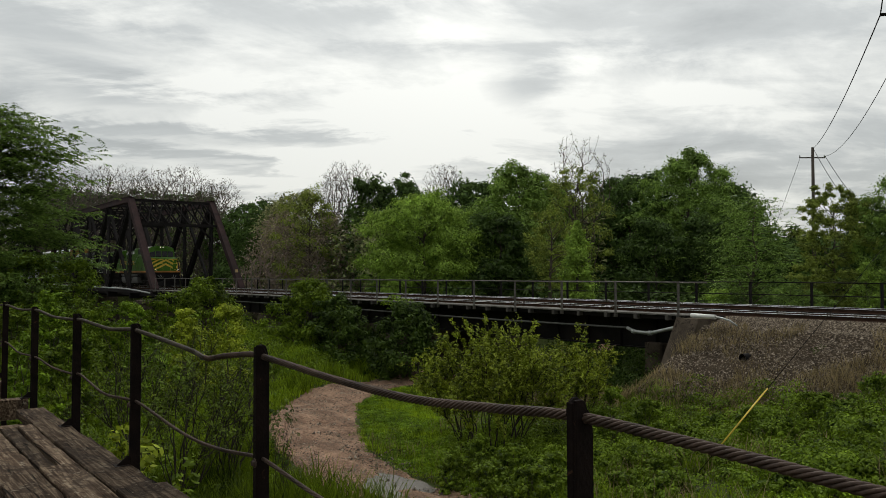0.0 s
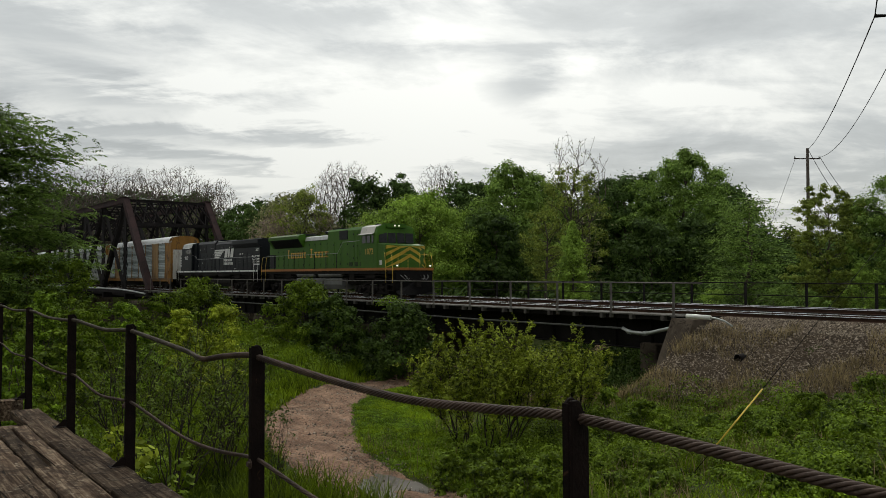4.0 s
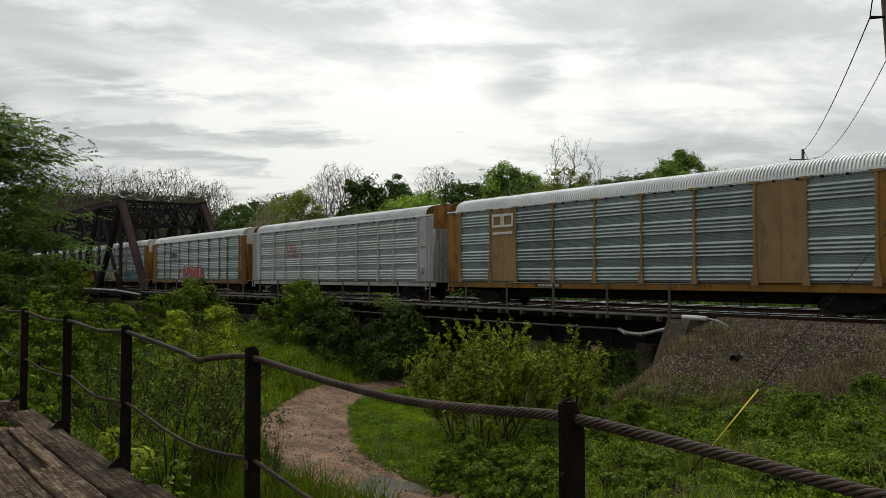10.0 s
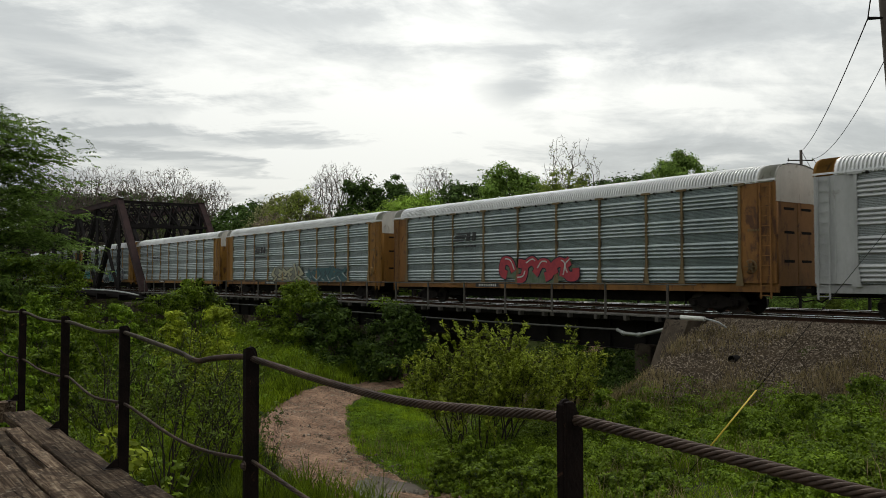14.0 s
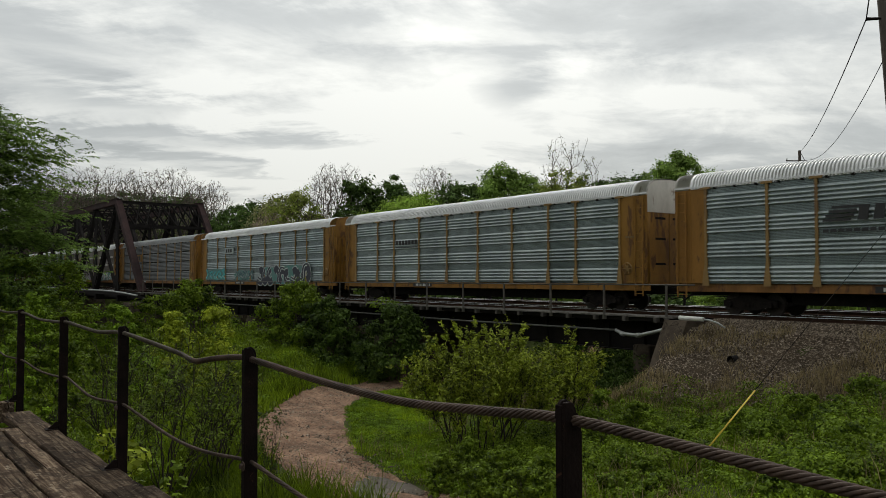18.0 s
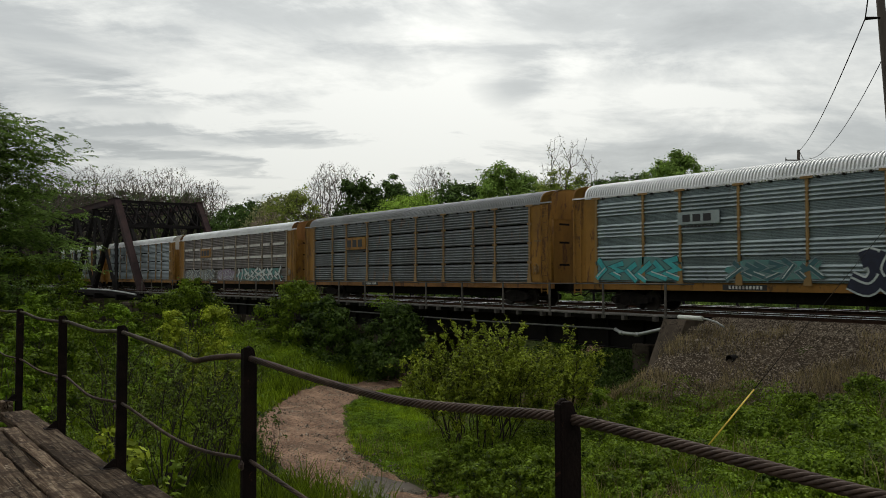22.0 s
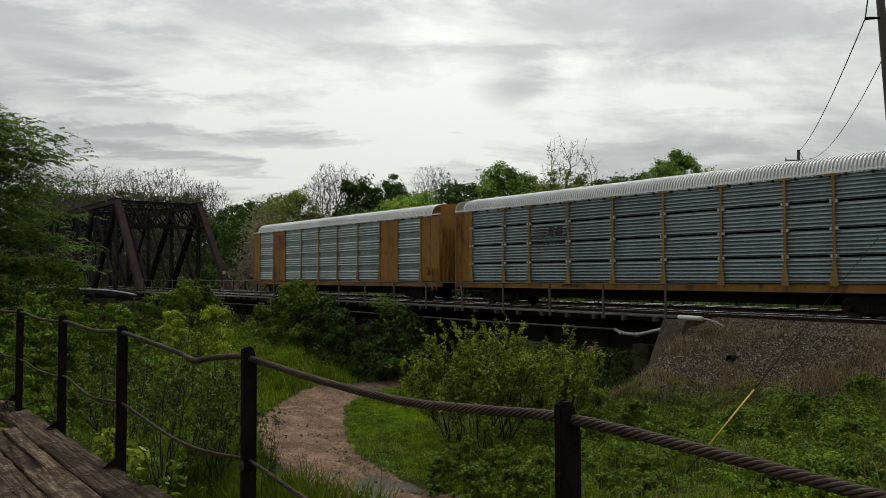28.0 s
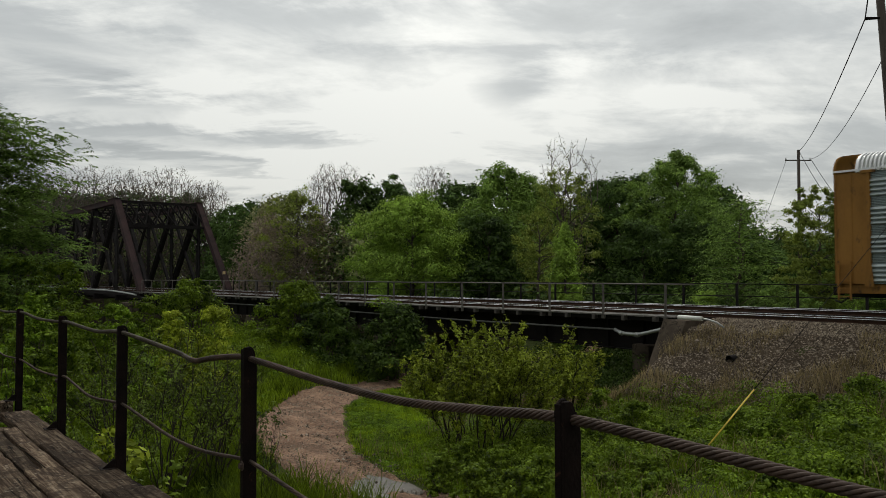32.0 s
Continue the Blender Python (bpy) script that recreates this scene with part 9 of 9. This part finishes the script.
# scattered clumps that break up the meadow
spots, pale = [], []
for _ in range(420):
    x, y = g.uniform(-34, -4), g.uniform(5, 23)
    if meadow(x, y) and road_gap(x, y) > 2.1:
        k = noise.noise(Vector((x * 0.35, y * 0.35, 5)))
        (spots if k > 0.0 else pale).append((x, y, ground_z(x, y) - 0.03, g.uniform(0.18, 0.5), g.uniform(0.2, 0.55), 130))
thicket("weeds", "broad-leaved weeds scattered through the meadow", spots, 0.075, LEAF_MID, 261, "weeds", stretch=1.6)
thicket("weeds", "fresh light green weeds scattered through the meadow", pale[::2], 0.06, LEAF_BRIGHT, 263, "weeds", stretch=3.0)
blades("grass", "seeding grass stalks in the meadow", 9000, (-30, -4, 5, 22), 0.4, 0.75, 0.006, GRASS_DRY, 264, lambda x, y: meadow(x, y) and view_px(x, y)[0] > 540 and noise.noise(Vector((x * 0.4, y * 0.4, 12))) > 0.05)

# an added, unseen wood behind the old bridge: dims the light, darkens reflections
spots = []
for k in range(130):
    a = radians(180 + k * 180 / 130 + g.uniform(-1, 1))
    d = g.uniform(38, 52)
    x, y = 10 + math.cos(a) * d * 1.5, -4 + math.sin(a) * d
    spots.append((x, y, ground_z(x, y) - 0.5, g.uniform(11, 17), g.uniform(3.5, 5.5), 420))
thicket("far_wood", "unseen tall green wood added to dim light behind the old bridge", spots, 0.7, LEAF_MID, 301, "woods")

thicket("vine", "bright green creeper growing through the bridge railing", [(-41.6, 26.35, -0.45, 0.75, 0.7, 260), (-40.3, 26.4, -0.4, 0.45, 0.5, 140), (-42.6, 26.4, -0.5, 0.5, 0.6, 160)], 0.10, LEAF_BRIGHT, 302, "creeper")

# rank growth below the fence and along the track's verge
spots = []
for _ in range(230):
    x, y = at(g.uniform(-60, 470), g.uniform(13, 24))
    if y > 3.3 and road_gap(x, y) > 2.0:
        spots.append((x, y, ground_z(x, y) - 0.03, g.uniform(0.4, 1.1) * (0.45 if view_px(x, y)[0] > 200 else 1.0), g.uniform(0.25, 0.6), 110))
thicket("weeds", "rank leafy weeds below the old bridge", spots, 0.09, LEAF_LUSH, 311, "weeds", droop=-0.1, stretch=1.9)
spots = []
for _ in range(130):
    x, y = at(g.uniform(330, 720), g.uniform(33, 47))
    if road_gap(x, y) > 2.1 and y < 26:
        spots.append((x, y, ground_z(x, y) - 0.03, g.uniform(0.3, 0.8), g.uniform(0.4, 0.9), 120))
thicket("weeds", "fresh green weeds on the outer bend of the dirt track", spots, 0.12, LEAF_BRIGHT, 312, "weeds", stretch=2.6)
blades("grass", "tall grass on the outer bend of the dirt track", 20000, (-46, -28, 8, 24), 0.3, 0.7, 0.018, GRASS, 313, lambda x, y: meadow(x, y) and road_gap(x, y) < 6.5)
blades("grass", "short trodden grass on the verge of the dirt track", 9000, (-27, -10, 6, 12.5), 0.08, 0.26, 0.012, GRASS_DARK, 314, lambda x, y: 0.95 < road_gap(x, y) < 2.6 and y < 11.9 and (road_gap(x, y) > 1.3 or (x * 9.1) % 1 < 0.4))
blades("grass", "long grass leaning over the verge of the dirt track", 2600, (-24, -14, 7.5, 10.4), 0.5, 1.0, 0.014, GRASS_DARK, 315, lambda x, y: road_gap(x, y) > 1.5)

# low leafy plants that fill the meadow between the grass
low, low_light = [], []
for _ in range(1500):
    x, y = g.uniform(-33, -3), g.uniform(6, 23.5)
    if meadow(x, y):
        k = noise.noise(Vector((x * 0.28, y * 0.28, 31)))
        (low if k > 0.05 else low_light).append((x, y, ground_z(x, y) - 0.02, g.uniform(0.10, 0.34), g.uniform(0.2, 0.5), 38))
thicket("weeds", "low dark green leafy plants in the meadow", low, 0.055, LEAF_MID, 321, "weeds", droop=-0.1, stretch=1.5)
thicket("weeds", "low light green leafy plants in the meadow", low_light, 0.055, LEAF_BRIGHT, 322, "weeds", droop=-0.1, stretch=1.5)


# clover and small leaves in the turf inside the bend
turf = []
for _ in range(1500):
    x, y = g.uniform(-35, -16), g.uniform(12.5, 22)
    if inner_turf(x, y):
        turf.append((x, y, ground_z(x, y) - 0.01, g.uniform(0.06, 0.18), g.uniform(0.25, 0.5), 110))
thicket("weeds", "low clover in the short turf inside the bend", turf, 0.05, LEAF_BRIGHT, 323, "weeds", droop=-0.2, stretch=1.4)
blades("grass", "lush green grass at the foot of the willows", 30000, (-36, -10, 3.0, 14.0), 0.25, 0.6, 0.014, GRASS, 316, lambda x, y: 310 < view_px(x, y)[0] < 520 and 12 < view_px(x, y)[1] < 34 and road_gap(x, y) > 1.7)


def pebbles():
    """Loose stones and clods on the dirt track."""
    g_ = np.random.default_rng(88)
    n = 7000
    i = g_.integers(60, 250, n)
    pts = np.array([ROAD[k][:2] for k in i]) + g_.normal(size=(n, 2)) * 0.75
    keep = np.array([road_gap(a, b) < 1.7 for a, b in pts])
    pts = pts[keep]
    n = len(pts)
    z = np.array([ground_z(a, b) for a, b in pts]) + 0.10
    r = g_.uniform(0.012, 0.035, n) * (1 + 1.2 * (g_.uniform(0, 1, n) > 0.97))
    base = np.array([(1, 0, 0), (0, 1, 0), (-1, 0, 0), (0, -1, 0), (0.1, 0.1, 0.9)], float)
    v = base[None] * (1 + 0.35 * g_.normal(size=(n, 5, 1)).clip(-1.2, 1.2)) * r[:, None, None]
    v = v + np.stack([pts[:, 0], pts[:, 1], z], 1)[:, None]
    tri = np.array([(0, 1, 4), (1, 2, 4), (2, 3, 4), (3, 0, 4)])
    f = (np.arange(n)[:, None, None] * 5 + tri[None]).reshape(-1, 3)
    tagged(new("gravel", arrays_mesh("gravel", v.reshape(-1, 3), f, BALLAST)), "loose stones and clods scattered on the dirt track", "gravel", kind="stuff")


pebbles()

blades("grass", "short grass round the foot of the guy wire", 1500, (-13, -9.5, 13, 16.5), 0.06, 0.16, 0.008, GRASS, 331, lambda x, y: min(math.hypot(x + 11.8 - 0.7 * k, y - 15.4 + 0.9 * k) for k in range(3)) < 0.6)


# ---- what moves ----
# rows of seconds and the place of the first car's front end along the track
TRAIN = [(0, -139.8), (2, -113.9), (4, -87.8), (6, -62.0), (7.5, -43.1), (9, -24.13), (11, 0.75), (13, 25.5), (16, 62.5), (19, 99.1), (21, 123.7), (23, 148.4), (25.5, 178.9), (28, 209.4), (30, 234.0), (32, 258.7)]


def motions():
    for k, car in enumerate(CARS):
        walk(car, [(t, pose(s - BODY_LEN / 2 - PITCH * k, TRACK_Y, 0)) for t, s in TRAIN])
    for eng, ahead, turn in zip(ENGINES, (34.1, 12.3), (0, 180)):
        walk(eng, [(t, pose(s + ahead, TRACK_Y, 0, 0, 0, turn)) for t, s in TRAIN])


motions()
